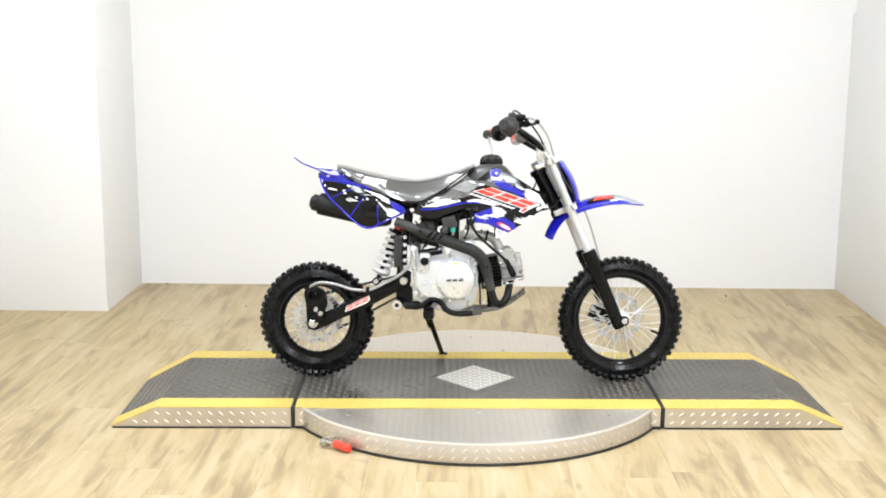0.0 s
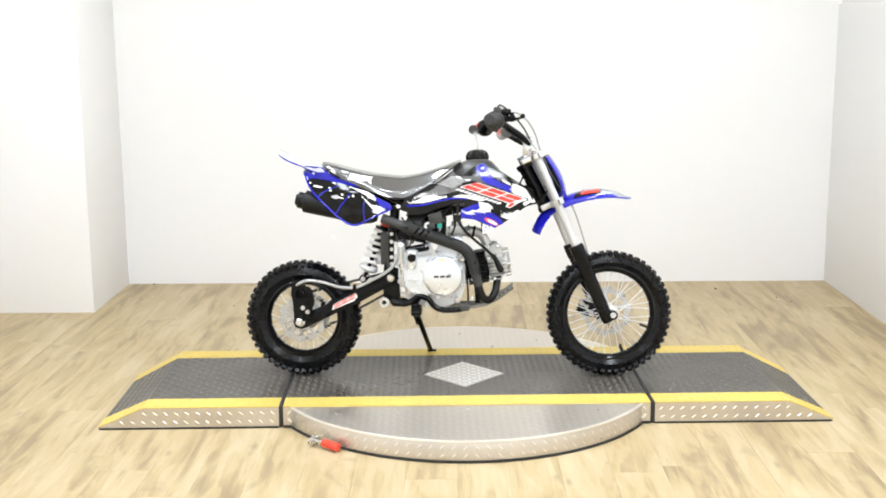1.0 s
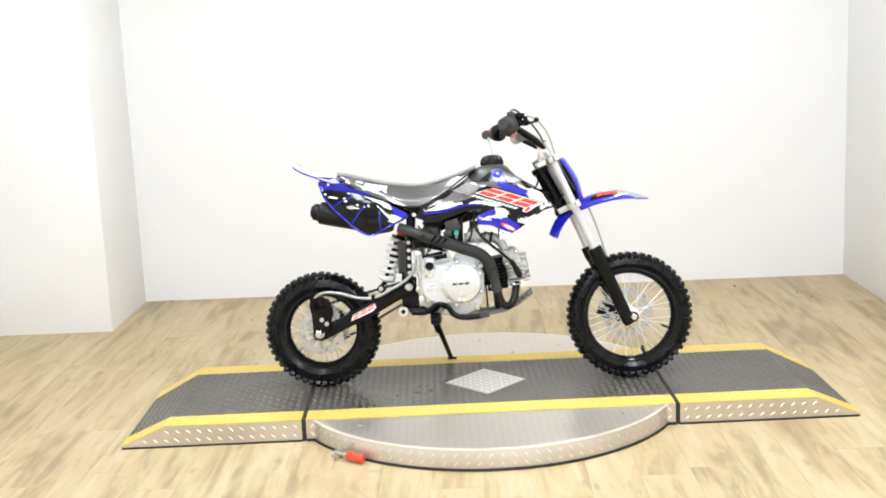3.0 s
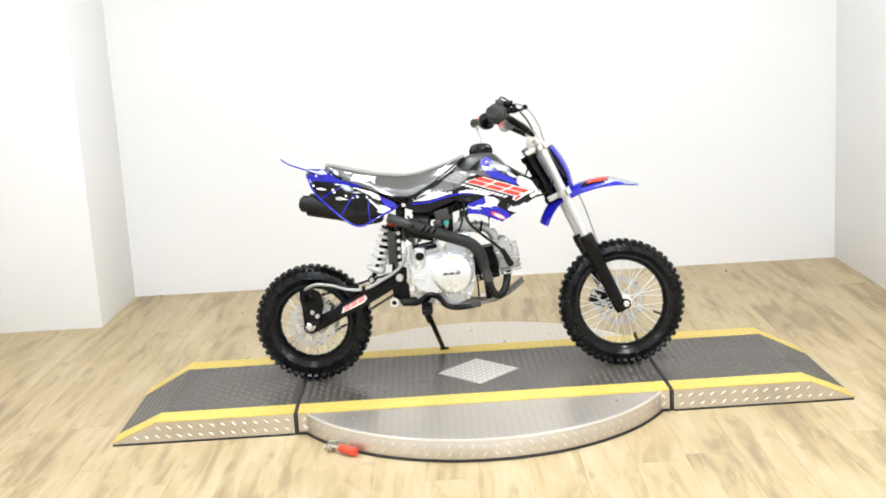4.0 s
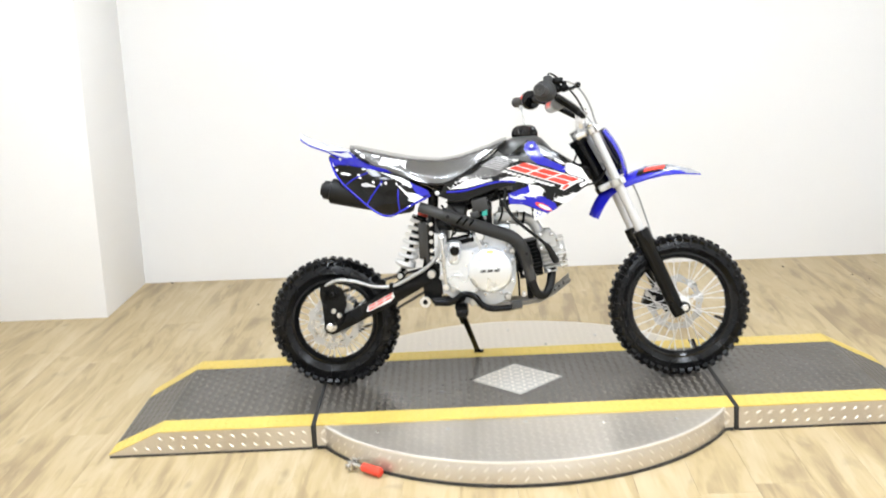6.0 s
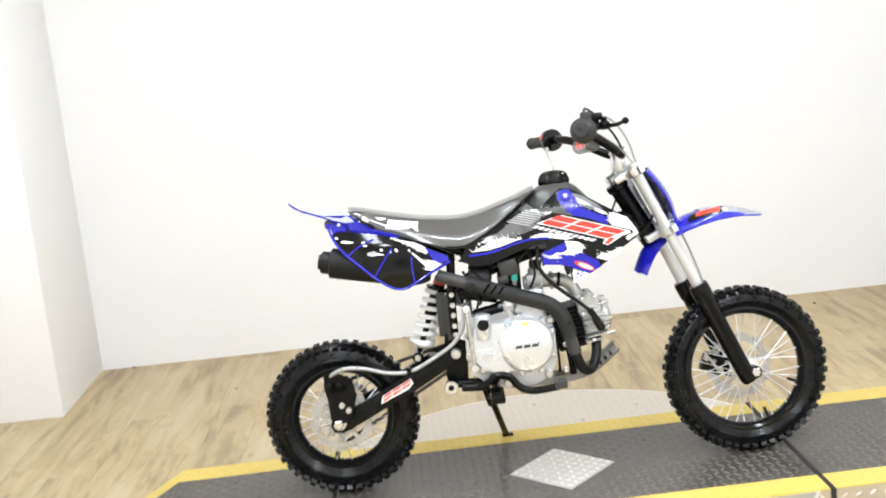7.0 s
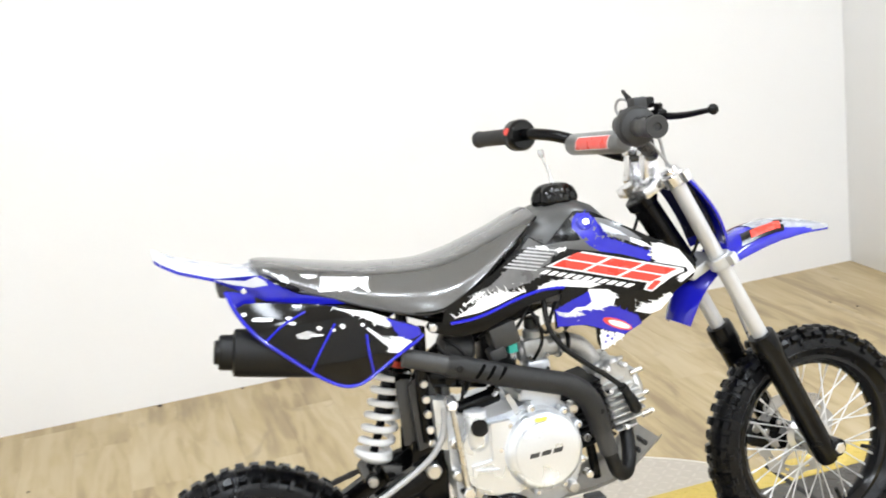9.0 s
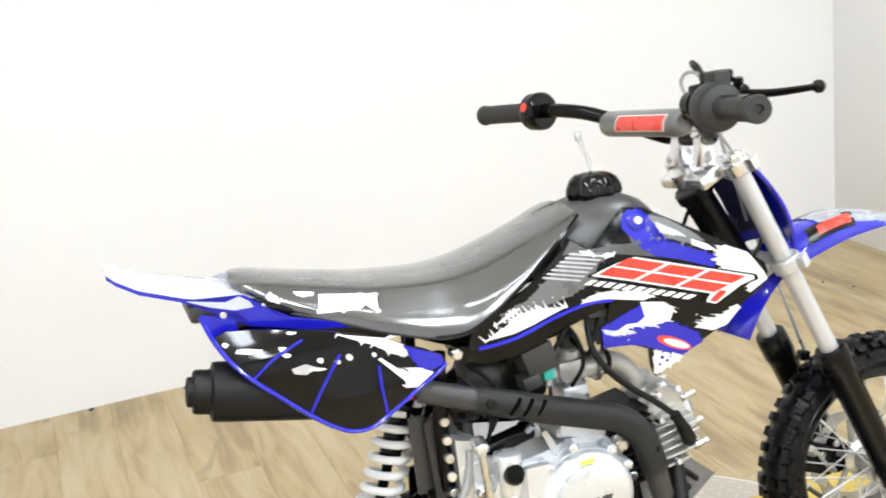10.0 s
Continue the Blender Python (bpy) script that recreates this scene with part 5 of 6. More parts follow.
for p, rr in (((-0.178, 0.308), 0.010), ((-0.118, 0.268), 0.012), ((-0.012, 0.282), 0.011), ((0.004, 0.420), 0.010), ((-0.205, 0.40), 0.009), ((-0.208, 0.345), 0.010)):
    part("engine_bolt", rod_bm((p[0], -0.090, p[1]), (p[0], -0.116, p[1]), rr, 14, bevel=0.003), STEEL, engine)
# kick start and gear shafts
part("kick_shaft", rod_bm((-0.152, -0.09, 0.285), (-0.152, -0.125, 0.285), 0.014, 16, bevel=0.003), BLACK, engine)

# cylinder: fins along the forward axis
CYL0, CYL1 = Vector((0.006, 0, 0.383)), Vector((0.175, 0, 0.412))
cd = (CYL1 - CYL0).normalized()
cm = Matrix.Translation(CYL0) @ Matrix.Rotation(-math.atan2(cd.z, cd.x), 4, "Y")
bm = bmesh.new()
box(bm, 0.0, 0.086, -0.038, 0.038, -0.042, 0.042, bevel=0.006, m=cm)
cyl = part("cylinder", bm, FINBLACK, engine, "black finned cylinder barrel")
for i in range(10):
    part("fin", box_bm(0.010, 0.082, -0.056, 0.056, -0.060 + 0.0116 * i, -0.0568 + 0.0116 * i, bevel=0.0012, m=cm, seg=1), FINBLACK, cyl)
bm = bmesh.new()
box(bm, 0.084, 0.148, -0.040, 0.040, -0.044, 0.046, bevel=0.012, m=cm, seg=3)
lathe(bm, [(0.0, -0.046), (0.030, -0.046), (0.034, -0.040), (0.034, 0.040), (0.030, 0.046), (0.0, 0.046)], cm @ pose(0.112, 0, 0.030, 90, 0, 0), 28)
head = part("cylinder_head", bm, FIN, engine, "silver finned cylinder head")
for i in range(8):
    out = 0.153 - 0.0022 * abs(i - 3.5) ** 2
    part("fin", box_bm(0.085, out, -0.054, 0.054, -0.058 + 0.0125 * i, -0.0540 + 0.0125 * i, bevel=0.0016, m=cm, seg=1), FIN, head)
for y, z in ((-0.030, 0.060), (0.030, 0.060)):
    bm = bmesh.new()
    lathe(bm, [(0.017, 0), (0.017, 0.010), (0.012, 0.015), (0, 0.016)], cm @ axis((0.114, y, z - 0.006), (0.118, y, z + 0.05)), 22)
    part("tappet_cap", bm, FIN, head, "round silver tappet cap")
bm = bmesh.new()
lathe(bm, [(0.034, 0), (0.034, 0.008), (0.028, 0.014), (0.016, 0.016), (0, 0.016)], cm @ axis((0.147, 0, 0), (0.2, 0, 0)), 32)
part("cam_cover", bm, FIN, head, "round silver cam cover")
for y in (-0.046, 0.046):
    for z in (-0.046, -0.010, 0.034):
        part("head_nut", rod_bm(cm @ Vector((0.138, y, z)), cm @ Vector((0.163, y, z + 0.001)), 0.0058, 10, 0.0045, bevel=0.001), STEEL, head, "bright head nut")
for x, z in ((0.096, 0.060), (0.128, 0.056), (0.100, -0.052), (0.090, 0.02)):
    part("head_stud", rod_bm(cm @ Vector((x, -0.050, z)), cm @ Vector((x + 0.002, -0.066, z + 0.002)), 0.0052, 8, bevel=0.001), CHROME, head)
part("inlet_neck", box_bm(0.082, 0.118, -0.026, 0.026, 0.034, 0.066, bevel=0.008, m=cm), FIN, head, "cast inlet neck")
# spark plug cap and lead
part("plug_cap", tube_bm([(0.136, -0.058, 0.380), (0.131, -0.066, 0.388), (0.118, -0.072, 0.415), (0.108, -0.078, 0.430)], [0.0115] * 8 + [0.0105] * 6 + [0.0085] * 11, 12), MATTE, head, "black spark plug cap")
part("plug_lead", tube_bm([(0.108, -0.078, 0.430), (0.078, -0.084, 0.458), (0.040, -0.088, 0.490), (0.008, -0.090, 0.522), (-0.012, -0.086, 0.560), (-0.010, -0.07, 0.605)], 0.0048, 10), MATTE, BIKE, "black ignition lead")
# carburettor and intake
bm = bmesh.new()
rod(bm, (-0.022, -0.006, 0.455), (-0.018, -0.006, 0.545), 0.0185, 20, bevel=0.004)
rod(bm, (-0.052, -0.006, 0.508), (0.020, -0.006, 0.508), 0.0175, 20, bevel=0.003)
box(bm, -0.044, 0.002, -0.030, 0.018, 0.498, 0.530, bevel=0.006)
carb = part("carburettor", bm, FIN, engine, "grey cast carburettor")
part("float_bowl", box_bm(-0.044, 0.000, -0.034, 0.020, 0.462, 0.494, bevel=0.009), CAST, carb)
part("carb_top", rod_bm((-0.018, -0.006, 0.545), (-0.017, -0.006, 0.566), 0.0145, 18, bevel=0.003), PLASTIC, carb, "black throttle cap")
for u, w in ((-0.036, 0.500), (-0.006, 0.500), (-0.036, 0.478), (-0.008, 0.476)):
    part("carb_screw", rod_bm((u, -0.028, w), (u, -0.038, w), 0.0042, 8, bevel=0.001), CHROME, carb)
part("intake_pipe", tube_bm([(0.012, -0.004, 0.508), (0.040, 0.0, 0.508), (0.066, 0.0, 0.496), (0.084, 0.0, 0.468), (0.092, 0.0, 0.436)], 0.0165, 16), FIN, engine, "curved alloy intake pipe")
part("intake_clamp", rod_bm((0.037, 0.0, 0.5085), (0.045, 0.0, 0.507), 0.0195, 20, bevel=0.002), MATTE, engine, "black hose clamp")
part("intake_flange", rod_bm((0.018, -0.004, 0.508), (0.025, -0.003, 0.508), 0.024, 20, bevel=0.002), STEEL, engine)
part("coil_box", box_bm(-0.024, 0.024, -0.080, -0.030, -0.020, 0.020, bevel=0.004, m=Matrix.Translation((-0.088, 0, 0.558)) @ Matrix.Rotation(-0.22, 4, "Y")), PLASTIC, BIKE, "black ignition box")
part("coil_tab", box_bm(-0.030, -0.002, -0.084, -0.050, -0.034, -0.014, bevel=0.003, m=Matrix.Translation((-0.094, 0, 0.556)) @ Matrix.Rotation(-0.22, 4, "Y")), PLASTIC, BIKE, "black ignition box tab")
part("connector", box_bm(-0.084, -0.067, -0.074, -0.056, 0.524, 0.548, bevel=0.003), TEAL, BIKE, "teal wiring connector")
part("connector_tail", box_bm(-0.080, -0.070, -0.072, -0.060, 0.512, 0.525, bevel=0.002), CLEAR, BIKE, "pale connector tail")
for pts in ([(-0.03, -0.06, 0.605), (-0.05, -0.075, 0.585), (-0.066, -0.07, 0.562), (-0.072, -0.066, 0.545)], [(0.02, -0.05, 0.60), (-0.002, -0.07, 0.572), (-0.010, -0.06, 0.545), (-0.016, -0.02, 0.560)], [(-0.035, -0.05, 0.60), (-0.05, -0.065, 0.588), (-0.08, -0.06, 0.580), (-0.13, -0.062, 0.560)], [(-0.074, -0.066, 0.515), (-0.078, -0.068, 0.495), (-0.10, -0.07, 0.480), (-0.13, -0.068, 0.470)], [(0.000, -0.03, 0.462), (0.012, -0.045, 0.41), (0.020, -0.05, 0.33), (0.022, -0.03, 0.27)], [(-0.04, -0.05, 0.60), (-0.028, -0.072, 0.575), (-0.022, -0.07, 0.535), (-0.035, -0.05, 0.50)], [(-0.19, -0.06, 0.57), (-0.165, -0.07, 0.545), (-0.15, -0.07, 0.51), (-0.17, -0.07, 0.47)], [(-0.205, -0.07, 0.56), (-0.185, -0.085, 0.53), (-0.172, -0.08, 0.49), (-0.180, -0.075, 0.455)]):
    part("wire", tube_bm(pts, 0.0032, 8, 6), MATTE, BIKE)
for u, w in ((0.040, 0.345), (0.036, 0.278)):
    part("mount_bolt", rod_bm((u, -0.040, w), (u, -0.062, w), 0.0075, 10, bevel=0.0015), CHROME, engine, "bright mounting bolt")
part("engine_mount", tube_bm([(0.048, -0.035, 0.350), (0.052, -0.036, 0.31), (0.056, -0.035, 0.262)], 0.009, 10), BLACK, chassis, "black lower frame mount")

# ---- exhaust ----
ex_line = curve_points([(0.124, -0.024, 0.352), (0.116, -0.052, 0.304), (0.096, -0.082, 0.279), (0.073, -0.102, 0.292), (0.056, -0.112, 0.345), (0.043, -0.118, 0.400), (0.030, -0.120, 0.435), (0.002, -0.120, 0.462), (-0.042, -0.118, 0.479), (-0.110, -0.114, 0.502), (-0.190, -0.107, 0.531), (-0.270, -0.098, 0.560)], 8)
bm = bmesh.new()
sweep(bm, ex_line[30:], 0.0162, 18)
exhaust = part("exhaust", bm, PIPE, BIKE, "matt black exhaust pipe")
bm = bmesh.new()
sweep(bm, ex_line[:36], 0.0130, 18)
part("header_pipe", bm, MATTE, exhaust, "thin black header pipe")
# shield over the pipe with three slots
sh = [p for p in ex_line[36:82]]
bm = bmesh.new()
n = 9
rows = []
for i, p in enumerate(sh):
    d = (sh[min(i + 1, len(sh) - 1)] - sh[max(i - 1, 0)]).normalized()
    side = Vector((0, -1, 0))
    up = d.cross(side).normalized()
    rows.append([p + (side * math.cos(a) + up * math.sin(a)) * 0.0200 for a in [radians(-95 + 190 * k / (n - 1)) for k in range(n)]])
loft(bm, rows, closed=False)
bmesh.ops.solidify(bm, geom=bm.faces[:], thickness=0.0015)
shield = part("heat_shield", bm, PIPE, exhaust, "matt black heat shield")
for i in range(3):
    c = Vector((-0.150 + 0.0175 * i, 0, 0.5185 - 0.0055 * i))
    line = [Vector((c.x + 0.0085 * t, -0.1115 - 0.0195 * math.cos(0.62 * t) - 0.025 * (c.x + 0.133), c.z + 0.0095 * t)) for t in (-1, -0.5, 0, 0.5, 1)]
    bm = bmesh.new()
    sweep(bm, curve_points(line, 3), 0.0030, 8)
    part("shield_slot", bm, SLOT, shield, "dark slot in the heat shield")
part("shield_screw", rod_bm((-0.184, -0.118, 0.530), (-0.184, -0.132, 0.530), 0.0065, 12, bevel=0.002), MATTE, shield)
part("shield_screw", rod_bm((0.046, -0.130, 0.412), (0.046, -0.138, 0.412), 0.005, 12, bevel=0.001), MATTE, shield)
M0, M1 = Vector((-0.285, -0.092, 0.566)), Vector((-0.554, -0.084, 0.621))
bm = bmesh.new()
lathe(bm, [(0.018, 0), (0.026, 0.012), (0.0370, 0.045), (0.0385, 0.06), (0.0385, 0.250), (0.0375, 0.256), (0.0290, 0.259), (0.0285, 0.262), (0.0285, 0.276), (0.0265, 0.280), (0.0195, 0.280), (0.0190, 0.287), (0.0160, 0.288), (0.0150, 0.268), (0.011, 0.258), (0.011, 0.240), (0, 0.240)], axis(M0, M1), 36)
part("muffler", bm, MATTE, exhaust, "matt black round muffler")

# ---- skid plate, pegs, pedal, stand ----
rows = []
for u, w in ((-0.110, 0.244), (-0.04, 0.242), (0.04, 0.244), (0.085, 0.252), (0.125, 0.272), (0.178, 0.312)):
    rows.append([(u, y, w + (0.012 if abs(y) > 0.05 else 0)) for y in (-0.062, -0.05, -0.02, 0.02, 0.05, 0.062)])
bm = bmesh.new()
loft(bm, rows, closed=False)
bmesh.ops.solidify(bm, geom=bm.faces[:], thickness=0.003)
skid = part("skid_plate", bm, SKID, BIKE, "bare metal skid plate under the engine", smooth=30)
for i in range(3):
    part("skid_slot", box_bm(0.128 + 0.014 * i, 0.133 + 0.014 * i, -0.03, 0.01, 0.2745 + 0.0112 * i, 0.2825 + 0.0112 * i), RUBBER_BASE, skid, smooth=0)
for s in (-1, 1):
    part("peg_mount", rod_bm((-0.263, s * 0.045, 0.272), (-0.263, s * 0.112, 0.272), 0.0135, 20, bevel=0.002), BLACK, BIKE)
    bm = bmesh.new()
    lathe(bm, [(0.0075, 0), (0.0165, 0), (0.0175, 0.002), (0.0175, 0.008), (0.0165, 0.010), (0.0075, 0.010), (0.006, 0.004)], axis((-0.263, s * 0.105, 0.272), (-0.263, s * 0.2, 0.272)), 24, closed=True)
    part("peg_collar", bm, CHROME, BIKE, "bright collar ring")
    bar_peg = part("foot_peg", tube_bm([(-0.150, s * 0.03, 0.262), (-0.148, s * 0.10, 0.256), (-0.146, s * 0.135, 0.252)], 0.012, 12), BLACK, BIKE, "black folding foot peg")
    bm = bmesh.new()
    box(bm, -0.166, -0.130, min(s * 0.135, s * 0.205), max(s * 0.135, s * 0.205), 0.238, 0.260, bevel=0.006)
    rubber = part("peg_rubber", bm, BLACK, bar_peg, "ribbed black rubber peg")
    for k in range(7):
        y = s * (0.140 + 0.010 * k)
        part("peg_rib", box_bm(-0.164, -0.132, y - 0.002, y + 0.002, 0.259, 0.268), BLACK, rubber)
part("peg_bar", rod_bm((-0.246, -0.060, 0.270), (-0.130, -0.060, 0.272), 0.011, 12), BLACK, BIKE)
pedal = part("brake_pedal", tube_bm([(-0.235, -0.108, 0.268), (-0.190, -0.118, 0.268), (-0.168, -0.128, 0.280), (-0.142, -0.132, 0.295), (-0.112, -0.134, 0.288), (-0.090, -0.135, 0.262), (-0.060, -0.136, 0.250), (-0.010, -0.137, 0.252), (0.016, -0.137, 0.258)], 0.0095, 12, flat=0.7), BLACK, BIKE, "black bent brake pedal")
part("pedal_pad", box_bm(-0.002, 0.030, -0.155, -0.120, 0.250, 0.272, bevel=0.004), PLASTIC, pedal, "rubber pedal pad")
STAND0, STAND1 = Vector((-0.176, 0.075, 0.236)), Vector((-0.128, 0.300, 0.033))
stand = part("kickstand", rod_bm(STAND0, STAND1, 0.0105, 14, 0.0085), BLACK, BIKE, "black kickstand resting on the deck")
part("stand_foot", box_bm(-0.140, -0.108, 0.288, 0.312, 0.0295, 0.037, bevel=0.002, m=None), BLACK, stand)
part("stand_spring", rod_bm(STAND0 + Vector((-0.004, -0.010, -0.012)), STAND0.lerp(STAND1, 0.38) + Vector((-0.010, -0.010, 0.0)), 0.006, 10), BLACK, stand, "black return spring")

# ---- seat, tank and bodywork ----
def ring_section(u, top, low, half, crown, n=13):
    """One cross-section of the tank: flat flanks that roll over into a crowned top."""
    pts = []
    for k in range(n):
        a = math.pi * k / (n - 1)
        y = -half * math.copysign(abs(math.cos(a)) ** 0.45, math.cos(a))
        z = low + (top - low) * (math.sin(a) ** crown)
        pts.append((u, y, z))
    return pts


# along the seat: shoulder height, foot height, half width at the shoulder and at the foot
SEAT_ROWS = [(-0.484, 0.743, 0.739, 0.026, 0.028), (-0.476, 0.743, 0.730, 0.050, 0.052), (-0.460, 0.741, 0.716, 0.061, 0.064), (-0.430, 0.734, 0.698, 0.068, 0.076), (-0.385, 0.723, 0.681, 0.074, 0.089), (-0.340, 0.713, 0.662, 0.078, 0.097), (-0.300, 0.705, 0.646, 0.080, 0.103), (-0.240, 0.698, 0.627, 0.080, 0.108), (-0.195, 0.697, 0.625, 0.078, 0.108), (-0.150, 0.704, 0.644, 0.076, 0.104), (-0.110, 0.715, 0.667, 0.073, 0.097), (-0.060, 0.731, 0.704, 0.070, 0.087), (-0.025, 0.745, 0.730, 0.066, 0.077), (-0.004, 0.752, 0.744, 0.060, 0.067)]


def seat_section(u, sh, low, bs, bl):
    h = min(0.016, (sh - low) * 0.4)
    half = []
    for k in range(5):
        t = k / 4
        half.append((-(bl + (bs + 0.0045 - bl) * t) - 0.004 * math.sin(math.pi * t), low + (sh - h * 0.72 - low) * t))
    half += [(-bs - 0.0015, sh - h * 0.34), (-bs + 0.004, sh - h * 0.10), (-bs + 0.013, sh + 0.001), (-bs * 0.55, sh + 0.0045), (-bs * 0.25, sh + 0.0062), (0, sh + 0.0068)]
    return [(u, y, z) for y, z in half + [(-y, z) for y, z in half[-2::-1]]]


rows = []
for i in range(len(SEAT_ROWS) - 1):
    for k in range(4):
        a, b = SEAT_ROWS[i], SEAT_ROWS[i + 1]
        p0, p3 = SEAT_ROWS[max(i - 1, 0)], SEAT_ROWS[min(i + 2, len(SEAT_ROWS) - 1)]
        t = k / 4
        rows.append(tuple(0.5 * (2 * a[q] + (b[q] - p0[q]) * t + (2 * p0[q] - 5 * a[q] + 4 * b[q] - p3[q]) * t * t + (3 * a[q] - p0[q] - 3 * b[q] + p3[q]) * t ** 3) for q in range(5)))
rows.append(SEAT_ROWS[-1])
bm = bmesh.new()
loft(bm, [seat_section(*r) for r in rows], closed=True)
seat = part("seat", bm, SEAT, BIKE, "glossy black vinyl seat with white graphic", smooth=60)


def seat_side(u, w):
    us = [r[0] for r in SEAT_ROWS]
    sh, low, bs, bl = (float(np.interp(u, us, [r[q] for r in SEAT_ROWS])) for q in (1, 2, 3, 4))
    half = [(p[1], p[2]) for p in seat_section(u, sh, low, bs, bl)[:8]]
    return -float(np.interp(w, [z for y, z in half], [y for y, z in half]))


for i, o in enumerate(([(-0.380, 0.713), (-0.302, 0.699), (-0.309, 0.691), (-0.317, 0.691), (-0.305, 0.679), (-0.310, 0.677), (-0.324, 0.690), (-0.332, 0.685), (-0.360, 0.688), (-0.388, 0.690), (-0.384, 0.698)], [(-0.412, 0.722), (-0.386, 0.717), (-0.388, 0.712), (-0.408, 0.716)], [(-0.448, 0.722), (-0.440, 0.727), (-0.430, 0.712), (-0.438, 0.708)])):
    part("seat_graphic", sheet_bm(torn(o, 40 + i, 0.014, 0.002), seat_side, thick=0.0, lift=0.0012, cell=0.004), WHITE, seat, "torn white graphic", recalc=False)
# piping along the foot of the seat
part("seat_welt", tube_bm([(u, -b - 0.0005, l + 0.002) for u, t, l, bs, b in SEAT_ROWS[1:]], 0.0018, 8, 4), RUBBER_BASE, seat)
part("seat_welt", tube_bm([(u, -b - 0.0030, l + 0.004) for u, t, l, bs, b in SEAT_ROWS[7:]], 0.0017, 8, 4), GLOSS, seat, "glossy black seat welt")

# tail fender
T_LINE = [(-0.420, 0.712), (-0.460, 0.728), (-0.500, 0.738), (-0.550, 0.752), (-0.600, 0.770), (-0.625, 0.784), (-0.636, 0.792)]
T_WID = [0.078, 0.074, 0.068, 0.060, 0.050, 0.038, 0.022]
tail = part("tail_fender", shell(fender_rows(T_LINE, T_WID, 0.016), 0.0035), BLUE, BIKE, "royal blue tail fender with pale top film")
# pale film; its colour also carries the white reflection on the tail top
rows = [[(u, v, w + 0.0018) for u, v, w in r] for r in fender_rows(T_LINE, [b * 1.006 for b in T_WID], 0.0152)[1:]]
bm = bmesh.new()
loft(bm, rows, closed=False)
part("tail_sheen_film", bm, PALEFILM, tail, "pale tail film with the white reflection painted in", recalc=False)
for s in (-1, 1):
    crest = 1.0 if s < 0 else 0.715
    bm = bmesh.new()
    sheet(bm, [(u, min(w, crest)) for u, w in ((-0.556, 0.740), (-0.500, 0.729), (-0.482, 0.734), (-0.475, 0.733), (-0.458, 0.716), (-0.420, 0.693), (-0.371, 0.678), (-0.335, 0.663), (-0.403, 0.674), (-0.475, 0.692), (-0.482, 0.709))][0 if s < 0 else 2:], lambda u, w: 0.078 + 0.06 * max(0, -0.36 - u) * -1 + 0.018, thick=0.004, cell=0.03)
    if s > 0:
        for v in bm.verts:
            v.co.y = -v.co.y
    part("tail_side", bm, BLUE, tail, "royal blue tail side")
    bm = bmesh.new()
    sheet(bm, [(-0.548, 0.7390), (-0.500, 0.7285), (-0.482, 0.733), (-0.470, 0.724), (-0.466, 0.716), (-0.490, 0.716), (-0.520, 0.726)], lambda u, w: 0.078 + 0.06 * max(0, -0.36 - u) * -1 + 0.0188, thick=0.0, cell=0.03)
    if s > 0:
        for v in bm.verts:
            v.co.y = -v.co.y
    part("tail_side_film", bm, PALEFILM, tail, "pale silver side film", recalc=False)
    bm = sheet_bm([(-0.533, 0.718), (-0.490, 0.705), (-0.490, 0.684), (-0.521, 0.686)], lambda u, w: 0.088, thick=0.004, cell=0.03)
    if s > 0:
        for v in bm.verts:
            v.co.y = -v.co.y
    part("tail_inner", bm, BLUE, tail, "royal blue inner tail wall")
part("tail_underside", box_bm(-0.545, -0.40, -0.062, 0.062, 0.690, 0.712, bevel=0.006, m=Matrix.Translation((0, 0, 0.012))), PLASTIC, tail)
for u in (-0.505, -0.455):
    part("tail_bolt", rod_bm((u, -0.082, 0.712), (u, -0.088, 0.712), 0.005, 10, bevel=0.001), CHROME, tail)


# lamp reflections painted on the side panel: place and half sizes
PANEL_GLINTS = [(-0.512, 0.681, 0.004, 0.003), (-0.484, 0.669, 0.019, 0.0032), (-0.444, 0.664, 0.005, 0.0038), (-0.441, 0.656, 0.006, 0.0024), (-0.401, 0.642, 0.0042, 0.0042), (-0.380, 0.635, 0.0040, 0.0036), (-0.364, 0.638, 0.0042, 0.0042), (-0.406, 0.631, 0.011, 0.0020), (-0.430, 0.681, 0.006, 0.0022), (-0.332, 0.634, 0.0034, 0.003)]


# side panels
def panel_side(u, w):
    """Bulged rear side panel, widest low in the middle."""
    t = (u + 0.38) / 0.16
    bulge = 0.007 * math.exp(-((u + 0.350) / 0.050) ** 2 - ((w - 0.582) / 0.030) ** 2)
    return 0.122 + 0.014 * (1 - t * t) - 0.9 * max(0, w - 0.645) ** 1.3 - 0.10 * max(0, u + 0.30) + bulge


